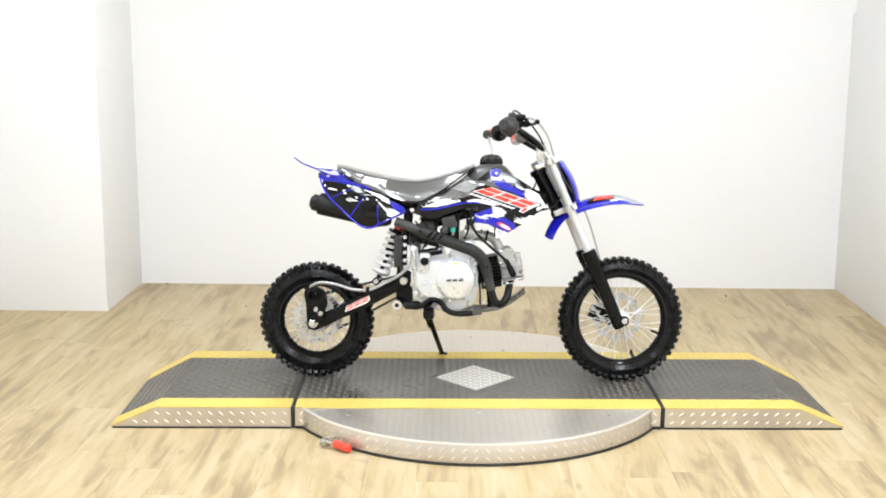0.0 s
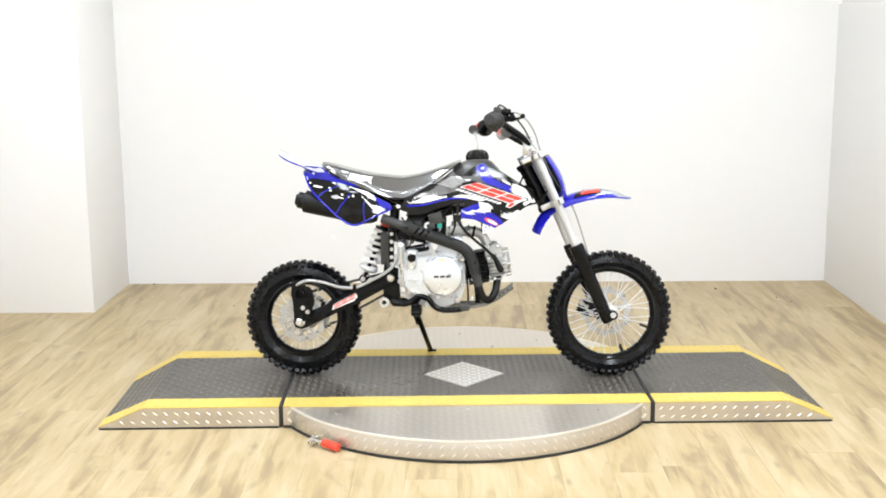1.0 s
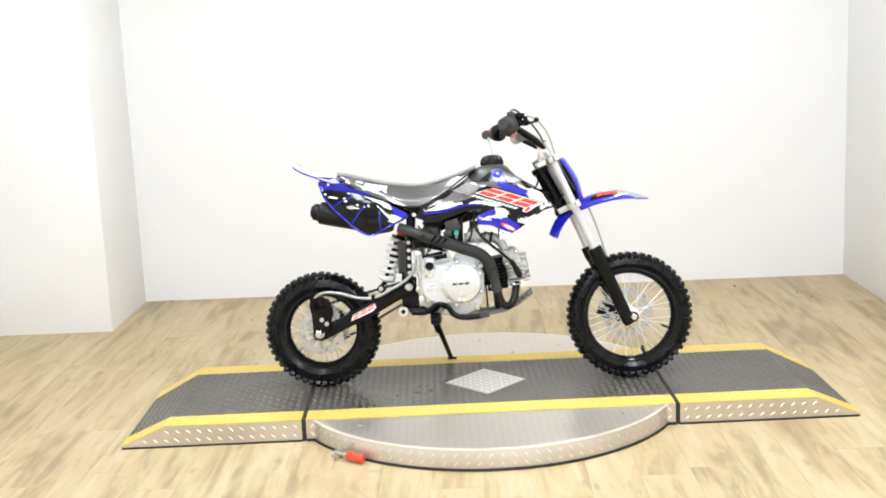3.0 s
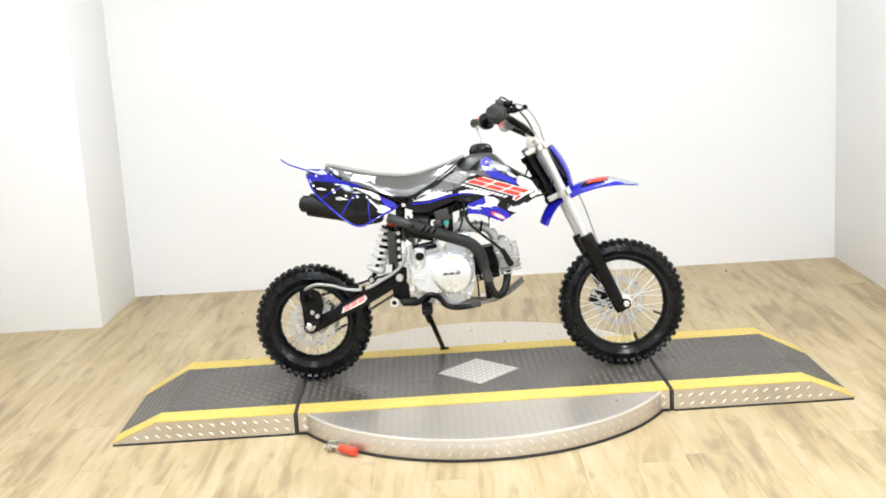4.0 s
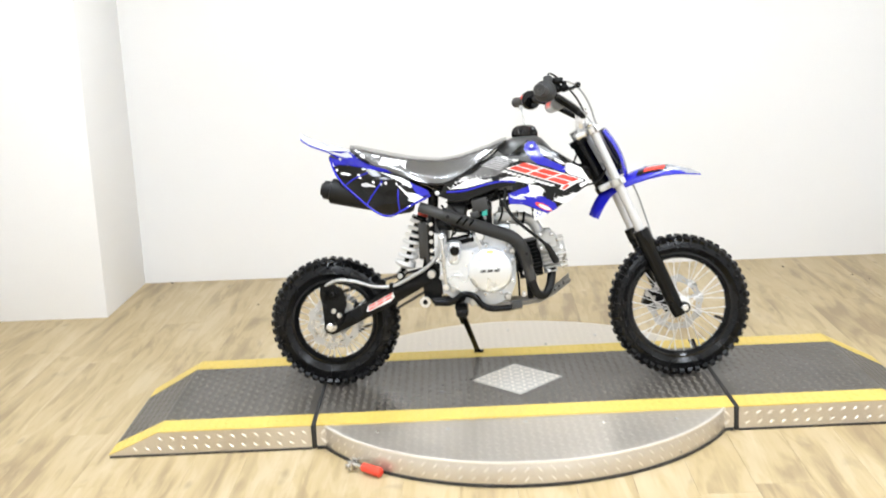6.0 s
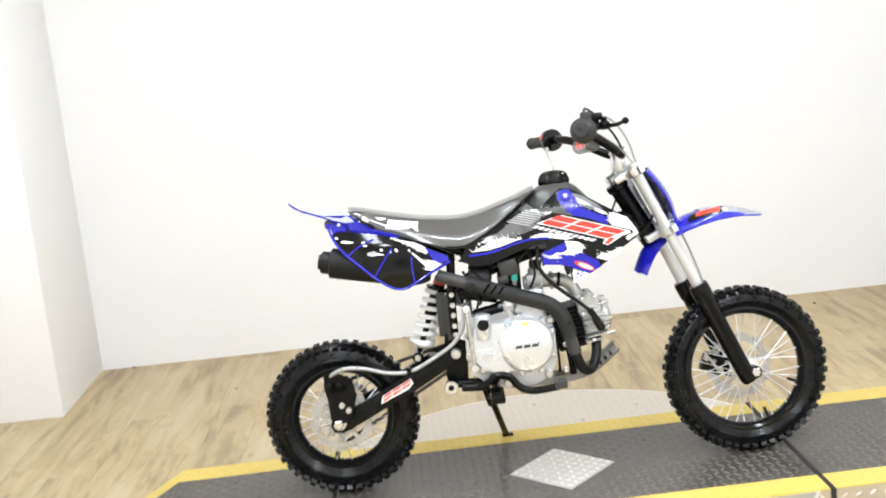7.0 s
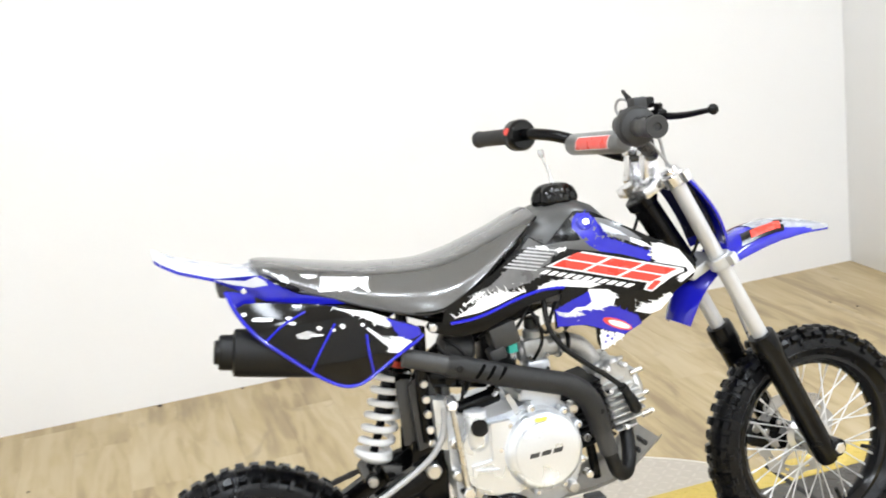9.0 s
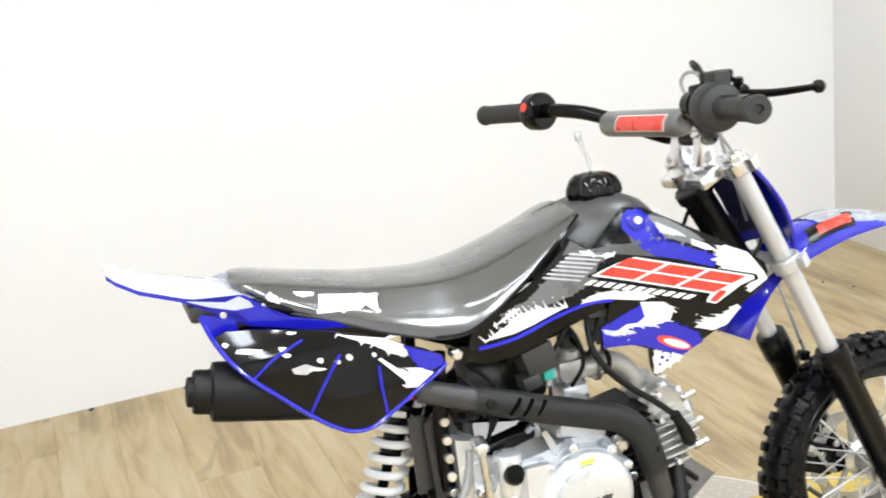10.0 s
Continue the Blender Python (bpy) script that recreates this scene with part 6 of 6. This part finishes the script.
P_OUT = [(-0.524, 0.690), (-0.508, 0.696), (-0.480, 0.693), (-0.450, 0.688), (-0.407, 0.680), (-0.355, 0.666), (-0.325, 0.654), (-0.295, 0.640), (-0.259, 0.622), (-0.238, 0.608), (-0.234, 0.596), (-0.249, 0.587), (-0.286, 0.571), (-0.328, 0.549), (-0.348, 0.540), (-0.371, 0.540), (-0.393, 0.550), (-0.421, 0.571), (-0.463, 0.610), (-0.490, 0.636), (-0.512, 0.664)]
for s in (-1, 1):
    bm = sheet_bm(P_OUT, panel_side, thick=0.006)
    if s > 0:
        bm2 = mirrored(bm)
        bm.free()
        bm = bm2
    pan = part("side_panel", bm, GLOSS, BIKE, "gloss black side panel with blue, white and grey graphics")

    def film(o, mt, lift, label="", name="panel_graphic_or_glint"):
        b = film_bm(o, panel_side, lift, 0.010)
        if s > 0:
            b2 = mirrored(b)
            b.free()
            b = b2
        part(name, b, mt, pan, label, recalc=False)

    edge = P_OUT[10:] + [(-0.526, 0.691), (-0.534, 0.717)]
    line = [Vector((u, s * panel_side(u, w), w)) for u, w in edge]
    b = bmesh.new()
    sweep(b, curve_points(line, 3), 0.0031, 8)
    part("panel_piping", b, BLUE, pan, "royal blue edge piping")
    for pts in ([(-0.486, 0.634), (-0.456, 0.655), (-0.418, 0.670)], [(-0.423, 0.576), (-0.404, 0.605), (-0.375, 0.644)], [(-0.326, 0.553), (-0.329, 0.590), (-0.328, 0.618)]):
        b = bmesh.new()
        sweep(b, curve_points([(u, s * (panel_side(u, w) + 0.0002), w) for u, w in pts], 5), 0.0022, 6)
        part("panel_piping", b, BLUE, pan)
    film(spray([(-0.376, 0.669), (-0.316, 0.652), (-0.290, 0.637), (-0.286, 0.621), (-0.305, 0.628), (-0.332, 0.647)], 21, (-0.75, -0.66), 0.0066), WHITE, 0.0008, "white torn graphic")
    film(spray([(-0.291, 0.636), (-0.240, 0.610), (-0.237, 0.598), (-0.250, 0.594), (-0.269, 0.593), (-0.280, 0.612)], 22, (-0.97, 0.22), 0.0066), BLUE, 0.0012, "blue splash graphic")
    film(spray([(-0.298, 0.598), (-0.295, 0.581), (-0.281, 0.577), (-0.254, 0.590), (-0.270, 0.599), (-0.282, 0.603)], 23, (-0.85, 0.52), 0.0132), WHITE, 0.0014, "white torn graphic")
    film([(-0.328, 0.627), (-0.324, 0.628), (-0.288, 0.594), (-0.296, 0.590)], WHITE, 0.0014)
    film([(-0.438, 0.638), (-0.420, 0.641), (-0.405, 0.633), (-0.421, 0.627), (-0.436, 0.631)], GREYFILM, 0.0008, "grey splash graphic")
    # lamp glints laid on as static white film
    rnd = random.Random(77)
    for u0, w0, ru, rw in PANEL_GLINTS:
        film([(u0 + ru * math.cos(a) * rnd.uniform(0.75, 1.2), w0 + rw * math.sin(a) * rnd.uniform(0.75, 1.2) - 0.16 * ru * math.cos(a)) for a in [2 * math.pi * i / 10 for i in range(10)]], WHITE, 0.0011, "white painted lamp glint")

# fuel tank
TANK_ROWS = [(-0.030, 0.732, 0.600, 0.066), (-0.010, 0.745, 0.600, 0.070), (0.015, 0.756, 0.600, 0.076), (0.050, 0.761, 0.600, 0.080), (0.084, 0.760, 0.600, 0.082), (0.104, 0.750, 0.600, 0.080), (0.122, 0.731, 0.605, 0.074), (0.140, 0.710, 0.610, 0.068), (0.165, 0.690, 0.615, 0.060), (0.195, 0.676, 0.620, 0.050)]
bm = bmesh.new()
loft(bm, [ring_section(u, t, l, b + 0.004 * min(1, max(0, (u + 0.02) / 0.04)), 0.52, 17) for u, t, l, b in TANK_ROWS], closed=True)
tank = part("fuel_tank", bm, TANKSKIN, BIKE, "satin black plastic fuel tank", smooth=60)
bm = bmesh.new()
CAP = Vector((0.054, 0, 0.762))
flutes = 7
rings = []
for r, h in ((0.039, -0.006), (0.0420, 0.000), (0.0410, 0.009), (0.0355, 0.020), (0.026, 0.027), (0.012, 0.030)):
    rings.append([(CAP.x + r * (1 - (0.17 if h < 0.024 else 0.07) * (0.5 + 0.5 * math.cos(flutes * a)) ** 2) * math.cos(a), r * (1 - (0.17 if h < 0.024 else 0.07) * (0.5 + 0.5 * math.cos(flutes * a)) ** 2) * math.sin(a), CAP.z + h) for a in [2 * math.pi * i / 72 for i in range(72)]])
loft(bm, rings)
cap = part("fuel_cap", bm, GLOSS, tank, "fluted black fuel cap", smooth=50)
part("cap_collar", rod_bm(CAP + Vector((0, 0, -0.012)), CAP + Vector((0, 0, 0.001)), 0.031, 30, bevel=0.002), PLASTIC, tank)
part("vent_hose", tube_bm([(0.054, 0, 0.786), (0.053, 0.004, 0.810), (0.047, 0.008, 0.834), (0.045, 0.010, 0.845)], 0.0032, 10, 6), CLEAR, tank, "clear vent hose on the fuel cap")
part("hose_tip", rod_bm((0.045, 0.010, 0.838), (0.044, 0.011, 0.852), 0.0052, 10, bevel=0.001), CLEAR, tank)


# shrouds
def shroud_side(u, w):
    """Shroud flank: flares out towards the front, draws in at the top and the foot, with soft bends."""
    def bend(x, k=0.012):
        return k * math.log1p(math.exp(min(x / k, 30)))
    return 0.098 + 0.20 * bend(u - 0.03) + 0.07 * bend(-u) - 0.42 * bend(w - 0.695, 0.006) - 0.12 * bend(0.575 - w)


S_OUT = [(-0.030, 0.722), (0.000, 0.700), (0.058, 0.700), (0.054, 0.722), (0.047, 0.738), (0.060, 0.748), (0.086, 0.744), (0.112, 0.728), (0.150, 0.704), (0.184, 0.682), (0.215, 0.664), (0.238, 0.645), (0.243, 0.630), (0.236, 0.612), (0.200, 0.588), (0.166, 0.560), (0.120, 0.531), (0.074, 0.503), (0.068, 0.520), (0.067, 0.545), (0.050, 0.553), (0.016, 0.564), (-0.002, 0.556), (-0.002, 0.590), (0.030, 0.603), (0.061, 0.613), (0.055, 0.617), (0.020, 0.624), (-0.020, 0.626), (-0.070, 0.618), (-0.115, 0.606), (-0.160, 0.600), (-0.200, 0.604), (-0.192, 0.626), (-0.150, 0.647), (-0.100, 0.672), (-0.060, 0.698)]
for s in (-1, 1):
    bm = sheet_bm(S_OUT, shroud_side, thick=0.005)
    if s > 0:
        bm2 = mirrored(bm)
        bm.free()
        bm = bm2
    shroud = part("tank_shroud", bm, DARKFILM, BIKE, "tank shroud with blue, white, black and red graphics")

    def film(o, mt, lift, label="", name="shroud_graphic", cell=0.012):
        b = film_bm(o, shroud_side, lift, cell)
        if s > 0:
            b2 = mirrored(b)
            b.free()
            b = b2
        return part(name, b, mt, shroud, label, recalc=False)

    # brushed grey flank with pale stripes
    film([(-0.028, 0.719), (-0.002, 0.698), (0.036, 0.702), (0.062, 0.698), (0.060, 0.690), (-0.045, 0.702)], TANKSKIN, 0.0005)
    film([(0.000, 0.6995), (0.058, 0.7005), (0.054, 0.722), (0.048, 0.737), (0.056, 0.742), (0.070, 0.700), (0.090, 0.676), (0.030, 0.690)], TANKSKIN, 0.0007, "bare tank plastic")
    film(torn([(-0.031, 0.704), (-0.106, 0.653), (-0.150, 0.641), (-0.118, 0.642), (-0.078, 0.640), (-0.042, 0.645), (0.004, 0.661), (-0.010, 0.668), (0.020, 0.690), (0.015, 0.698)], 30, 0.007, 0.004), SLATEFILM, 0.0006, "brushed dark grey flank")
    for i in range(7):
        q = i / 6
        u0, w0, u1, w1 = -0.034 - 0.045 * q, 0.7035 - 0.0235 * q, 0.017 - 0.040 * q, 0.6905 - 0.0265 * q
        film([(u0, w0), (u1, w1), (u1 - 0.002, w1 - 0.0022), (u0 - 0.002, w0 - 0.0022)], GREYFILM, 0.0009, "grey stripe")
    film(torn([(-0.020, 0.703), (-0.002, 0.700), (0.002, 0.693), (-0.010, 0.695)], 31, 0.006, 0.003), WHITE, 0.0012, "white splash graphic")
    film(torn([(0.012, 0.690), (0.020, 0.694), (0.032, 0.690), (0.022, 0.686)], 32, 0.006, 0.003), WHITE, 0.0012, "white splash graphic")
    # blue field at the top with brushed silver patch
    film(spray([(0.049, 0.722), (0.053, 0.736), (0.064, 0.744), (0.080, 0.742), (0.089, 0.731), (0.085, 0.718), (0.075, 0.712), (0.080, 0.698), (0.100, 0.694), (0.115, 0.692), (0.169, 0.665), (0.167, 0.648), (0.122, 0.667), (0.087, 0.677), (0.070, 0.690)], 12, (0.55, 0.83), 0.0077), BLUE, 0.0008, "blue splash graphic")
    film(spray([(0.090, 0.734), (0.112, 0.726), (0.142, 0.704), (0.158, 0.688), (0.140, 0.686), (0.112, 0.698), (0.086, 0.702), (0.084, 0.712)], 13, (-0.6, -0.8), 0.0088), SLATEFILM, 0.0006, "brushed grey graphic")
    film(spray([(0.096, 0.724), (0.122, 0.708), (0.136, 0.696), (0.120, 0.702), (0.098, 0.709)], 14, (0.6, -0.8), 0.0099), PALEFILM, 0.0007, "pale brushed graphic")
    film(spray([(0.138, 0.694), (0.160, 0.683), (0.170, 0.674), (0.158, 0.675), (0.142, 0.684)], 34, (-0.9, 0.4), 0.0066), WHITE, 0.0015, "white splash graphic")
    film(spray([(0.175, 0.674), (0.184, 0.678), (0.216, 0.662), (0.236, 0.631), (0.240, 0.620), (0.214, 0.604), (0.211, 0.614), (0.218, 0.625), (0.181, 0.643), (0.172, 0.655)], 3, (-0.92, 0.39), 0.0132), WHITE, 0.0010, "white splash graphic")
    # white torn bands along the flank
    film(spray([(-0.176, 0.611), (-0.132, 0.612), (-0.101, 0.618), (-0.075, 0.625), (-0.048, 0.632), (-0.074, 0.634), (-0.098, 0.638), (-0.122, 0.636), (-0.142, 0.625)], 5, (-0.55, 0.83), 0.0138), WHITE, 0.0010, "white splash graphic")
    film(torn([(-0.160, 0.628), (-0.130, 0.644), (-0.118, 0.645), (-0.128, 0.638)], 36, 0.006, 0.004), WHITE, 0.0011, "white splash graphic")
    film(spray([(-0.028, 0.631), (0.007, 0.630), (0.064, 0.618), (0.079, 0.621), (0.056, 0.631), (0.024, 0.638), (0.000, 0.640), (-0.017, 0.637)], 7, (-0.75, 0.66), 0.0138), WHITE, 0.0011, "white splash graphic")
    film(spray([(0.059, 0.6165), (0.092, 0.611), (0.104, 0.597), (0.099, 0.584), (0.078, 0.580), (0.045, 0.583), (0.015, 0.577), (0.037, 0.588), (0.065, 0.586), (0.077, 0.595), (0.067, 0.606)], 8, (0.85, -0.53), 0.0110), WHITE, 0.0014, "white splash graphic")
    film(spray([(0.132, 0.567), (0.145, 0.574), (0.168, 0.577), (0.194, 0.590), (0.199, 0.585), (0.177, 0.563), (0.158, 0.558)], 9, (-0.90, 0.43), 0.0154), WHITE, 0.0013, "white splash graphic")
    # blue field and white corner at the foot
    film(spray([(-0.001, 0.589), (0.058, 0.611), (0.069, 0.607), (0.055, 0.590), (0.102, 0.579), (0.138, 0.558), (0.142, 0.543), (0.112, 0.528), (0.069, 0.547), (0.050, 0.555), (0.016, 0.566), (0.000, 0.560)], 10, (0.8, 0.6), 0.0066), BLUE, 0.0009, "blue splash graphic")
    film(torn([(0.073, 0.543), (0.090, 0.534), (0.113, 0.526), (0.074, 0.505)], 37, 0.006, 0.004), WHITE, 0.0012, "white corner graphic")
    for u0, w0, r0 in ((0.084, 0.530, 0.0030), (0.091, 0.524, 0.0024), (0.080, 0.520, 0.0022), (0.096, 0.529, 0.0018)):
        film([(u0 + r0 * math.cos(a), w0 + r0 * math.sin(a)) for a in [2 * math.pi * i / 8 for i in range(8)]], BLUE, 0.0015, "blue speck")
    film([(0.000, 0.588), (0.014, 0.583), (0.046, 0.577), (0.050, 0.572), (0.016, 0.574), (0.004, 0.580)], PALEFILM, 0.0012, "pale edge graphic")
    # oval badge
    film([(0.102 + 0.024 * math.cos(a), 0.549 + 0.0085 * math.sin(a) - 0.011 * math.cos(a)) for a in [2 * math.pi * i / 22 for i in range(22)]], RED, 0.0014, "small oval badge")
    film([(0.105 + 0.018 * math.cos(a), 0.5475 + 0.0055 * math.sin(a) - 0.008 * math.cos(a)) for a in [2 * math.pi * i / 18 for i in range(18)]], WHITE, 0.0017)

    edge_line = [(u, s * (shroud_side(u, w) + 0.0003), w) for u, w in [(-0.185, 0.603), (-0.150, 0.603), (-0.115, 0.608), (-0.070, 0.620), (-0.020, 0.628), (0.020, 0.6255)]]
    b = bmesh.new()
    sweep(b, curve_points(edge_line, 4), 0.0030, 6)
    part("shroud_piping", b, BLUE, shroud, "royal blue edge line")

    # large slanted badge: dark border, pale field, three red blocks with slits
    def slant(a, b):
        return (-0.003 + 0.1655 * a + 0.0480 * b, 0.666 - 0.0540 * a + 0.0185 * b)
    film([slant(-0.045, -0.10), slant(0.0, 0.62), slant(0.06, 1.10), slant(1.06, 1.10), slant(1.13, 0.90), slant(1.10, 0.35), slant(1.17, -0.55), slant(1.03, -0.50), slant(0.96, -0.10)], DARKFILM, 0.0017, "dark badge border")
    film([slant(-0.02, -0.03), slant(0.02, 0.60), slant(0.07, 1.03), slant(1.05, 1.03), slant(1.10, 0.88), slant(1.07, 0.28), slant(1.14, -0.45), slant(1.05, -0.42), slant(0.98, -0.03)], WHITE, 0.0021, "pale badge field")
    for i in range(3):
        a0 = 0.03 + 0.335 * i
        film([slant(a0 - 0.01, 0.05), slant(a0 + 0.012, 0.95), slant(a0 + 0.312, 0.95), slant(a0 + 0.290, 0.05)], RED, 0.0025, "red badge block")
        film([slant(a0 - 0.01, 0.465), slant(a0 - 0.008, 0.535), slant(a0 + 0.310, 0.535), slant(a0 + 0.308, 0.465)], WHITE, 0.0029, "pale badge slit")
    film([slant(1.00, 0.16), slant(1.06, 0.20), slant(1.12, -0.36), slant(1.06, -0.36)], RED, 0.0025, "red badge bar")
    for i in range(11):
        a0 = 0.02 + 0.083 * i
        film([slant(a0, -0.44), slant(a0 + 0.006, -0.20), slant(a0 + 0.064, -0.20), slant(a0 + 0.058, -0.44)], WHITE, 0.0018, "small pale bar", cell=0.03)
    u, w = 0.072, 0.727
    b = bmesh.new()
    sgn = -1 if s < 0 else 1
    y = shroud_side(u, w)
    lathe(b, [(0.014, 0.0), (0.014, 0.004), (0.011, 0.006), (0.008, 0.005), (0.0, 0.005)], axis((u, sgn * (y - 0.002), w), (u, sgn * (y + 0.1), w + 0.04)), 20)
    ring = part("shroud_boss", b, BLUE, shroud, "blue bolt boss")
    b = bmesh.new()
    lathe(b, [(0.0065, 0.0), (0.0065, 0.006), (0.005, 0.008), (0.0, 0.008)], axis((u, sgn * y, w), (u, sgn * (y + 0.1), w + 0.04)), 14)
    part("shroud_bolt", b, CHROME, shroud, "bright shroud bolt")
for s in (-1, 1):
    part("panel_bolt", rod_bm((-0.214, s * 0.085, 0.600), (-0.214, s * 0.108, 0.600), 0.008, 14, bevel=0.002), CHROME, BIKE, "bright panel bolt")

# black block and tube added to darken the gap between engine and exhaust
part("gap_filler_block", box_bm(-0.225, -0.120, -0.058, 0.058, 0.478, 0.512, bevel=0.006, m=Matrix.Translation((-0.17, 0, 0.495)) @ Matrix.Rotation(0.20, 4, "Y") @ Matrix.Translation((0.17, 0, -0.495))), BLACK, chassis, "black filler block darkening the gap under the exhaust")
part("gap_filler_tube", tube_bm([(-0.205, -0.074, 0.520), (-0.160, -0.082, 0.500), (-0.110, -0.080, 0.486), (-0.060, -0.074, 0.470), (-0.030, -0.066, 0.462)], 0.0065, 10, 6), MATTE, BIKE, "black filler tube darkening the gap under the exhaust")
# black air filter behind the carburettor
bm = bmesh.new()
lathe(bm, [(0, 0), (0.020, 0.0), (0.034, 0.008), (0.037, 0.030), (0.034, 0.056), (0.020, 0.062), (0, 0.062)], axis((-0.132, -0.012, 0.530), (-0.2, -0.012, 0.542)), 28)
part("air_filter", bm, PLASTIC, BIKE, "black round air filter")
part("inner_guard", box_bm(-0.206, -0.190, -0.055, 0.055, 0.440, 0.520, bevel=0.004), PLASTIC, BIKE, "black inner mudguard")
# black box added to fill the dark space behind the carburettor
part("dark_filler_box", box_bm(-0.116, -0.056, -0.012, 0.050, 0.480, 0.572, bevel=0.010), MATTE, BIKE, "black filler box darkening the space behind the carburettor")

# ---- floor planks ----
PW, PL = 0.152, 1.22
bm = bmesh.new()
g = 0.0002
a = [bm.verts.new((x * (PW / 2 - 0.0002), y * (PL / 2 - 0.0002), -0.0085)) for x, y in ((-1, -1), (1, -1), (1, 1), (-1, 1))]
b = [bm.verts.new((x * (PW / 2 - g), y * (PL / 2 - g), -0.0003)) for x, y in ((-1, -1), (1, -1), (1, 1), (-1, 1))]
c = [bm.verts.new((x * (PW / 2 - g - 0.0003), y * (PL / 2 - g - 0.0003), 0.0)) for x, y in ((-1, -1), (1, -1), (1, 1), (-1, 1))]
for p, q in ((a, b), (b, c)):
    for i in range(4):
        j = (i + 1) % 4
        bm.faces.new((p[i], p[j], q[j], q[i]))
bm.faces.new(c)
bm.faces.new(a[::-1])
bmesh.ops.recalc_face_normals(bm, faces=bm.faces[:])
plank_mesh = bpy.data.meshes.new("plank")
bm.to_mesh(plank_mesh)
bm.free()
plank_mesh.materials.append(OAK)
rnd = random.Random(11)
cols = int((WALL_R - WALL_L + 0.1) / PW) + 1
for i in range(cols):
    shift = rnd.uniform(0, PL)
    y = REAR_Y - 0.05
    end = y + PL - shift
    while y < WALL_Y + 0.05:
        length = min(end, WALL_Y + 0.06) - y
        ob = new("plank", plank_mesh)
        ob.parent = floor_base
        ob.location = (WALL_L - 0.05 + (i + 0.5) * PW, y + length / 2, 0)
        ob.scale = (1, length / PL, 1)
        y, end = end, end + PL


# ---- crumbs on the floor ----
for k, (x, y, r) in enumerate(((-0.676, 1.762, 0.007), (-0.415, 1.765, 0.005), (-1.535, 1.760, 0.006), (1.248, 1.601, 0.006), (1.539, 1.325, 0.004), (1.494, 1.412, 0.004), (-1.05, 1.30, 0.004))):
    bm = bmesh.new()
    bmesh.ops.create_icosphere(bm, subdivisions=2, radius=r)
    for v in bm.verts:
        v.co *= 1 + 0.5 * noise.noise(v.co * 300 + Vector((k, 0, 0)))
        v.co.z = max(v.co.z * 0.6, -r * 0.25)
    ob = part("crumb", bm, RUBBER_BASE)
    ob.location = (x, y, r * 0.25 + 0.0003)
    tagged(ob, "tiny dark crumb of dirt lying on the floor", "dirt crumb", "floor crumbs")
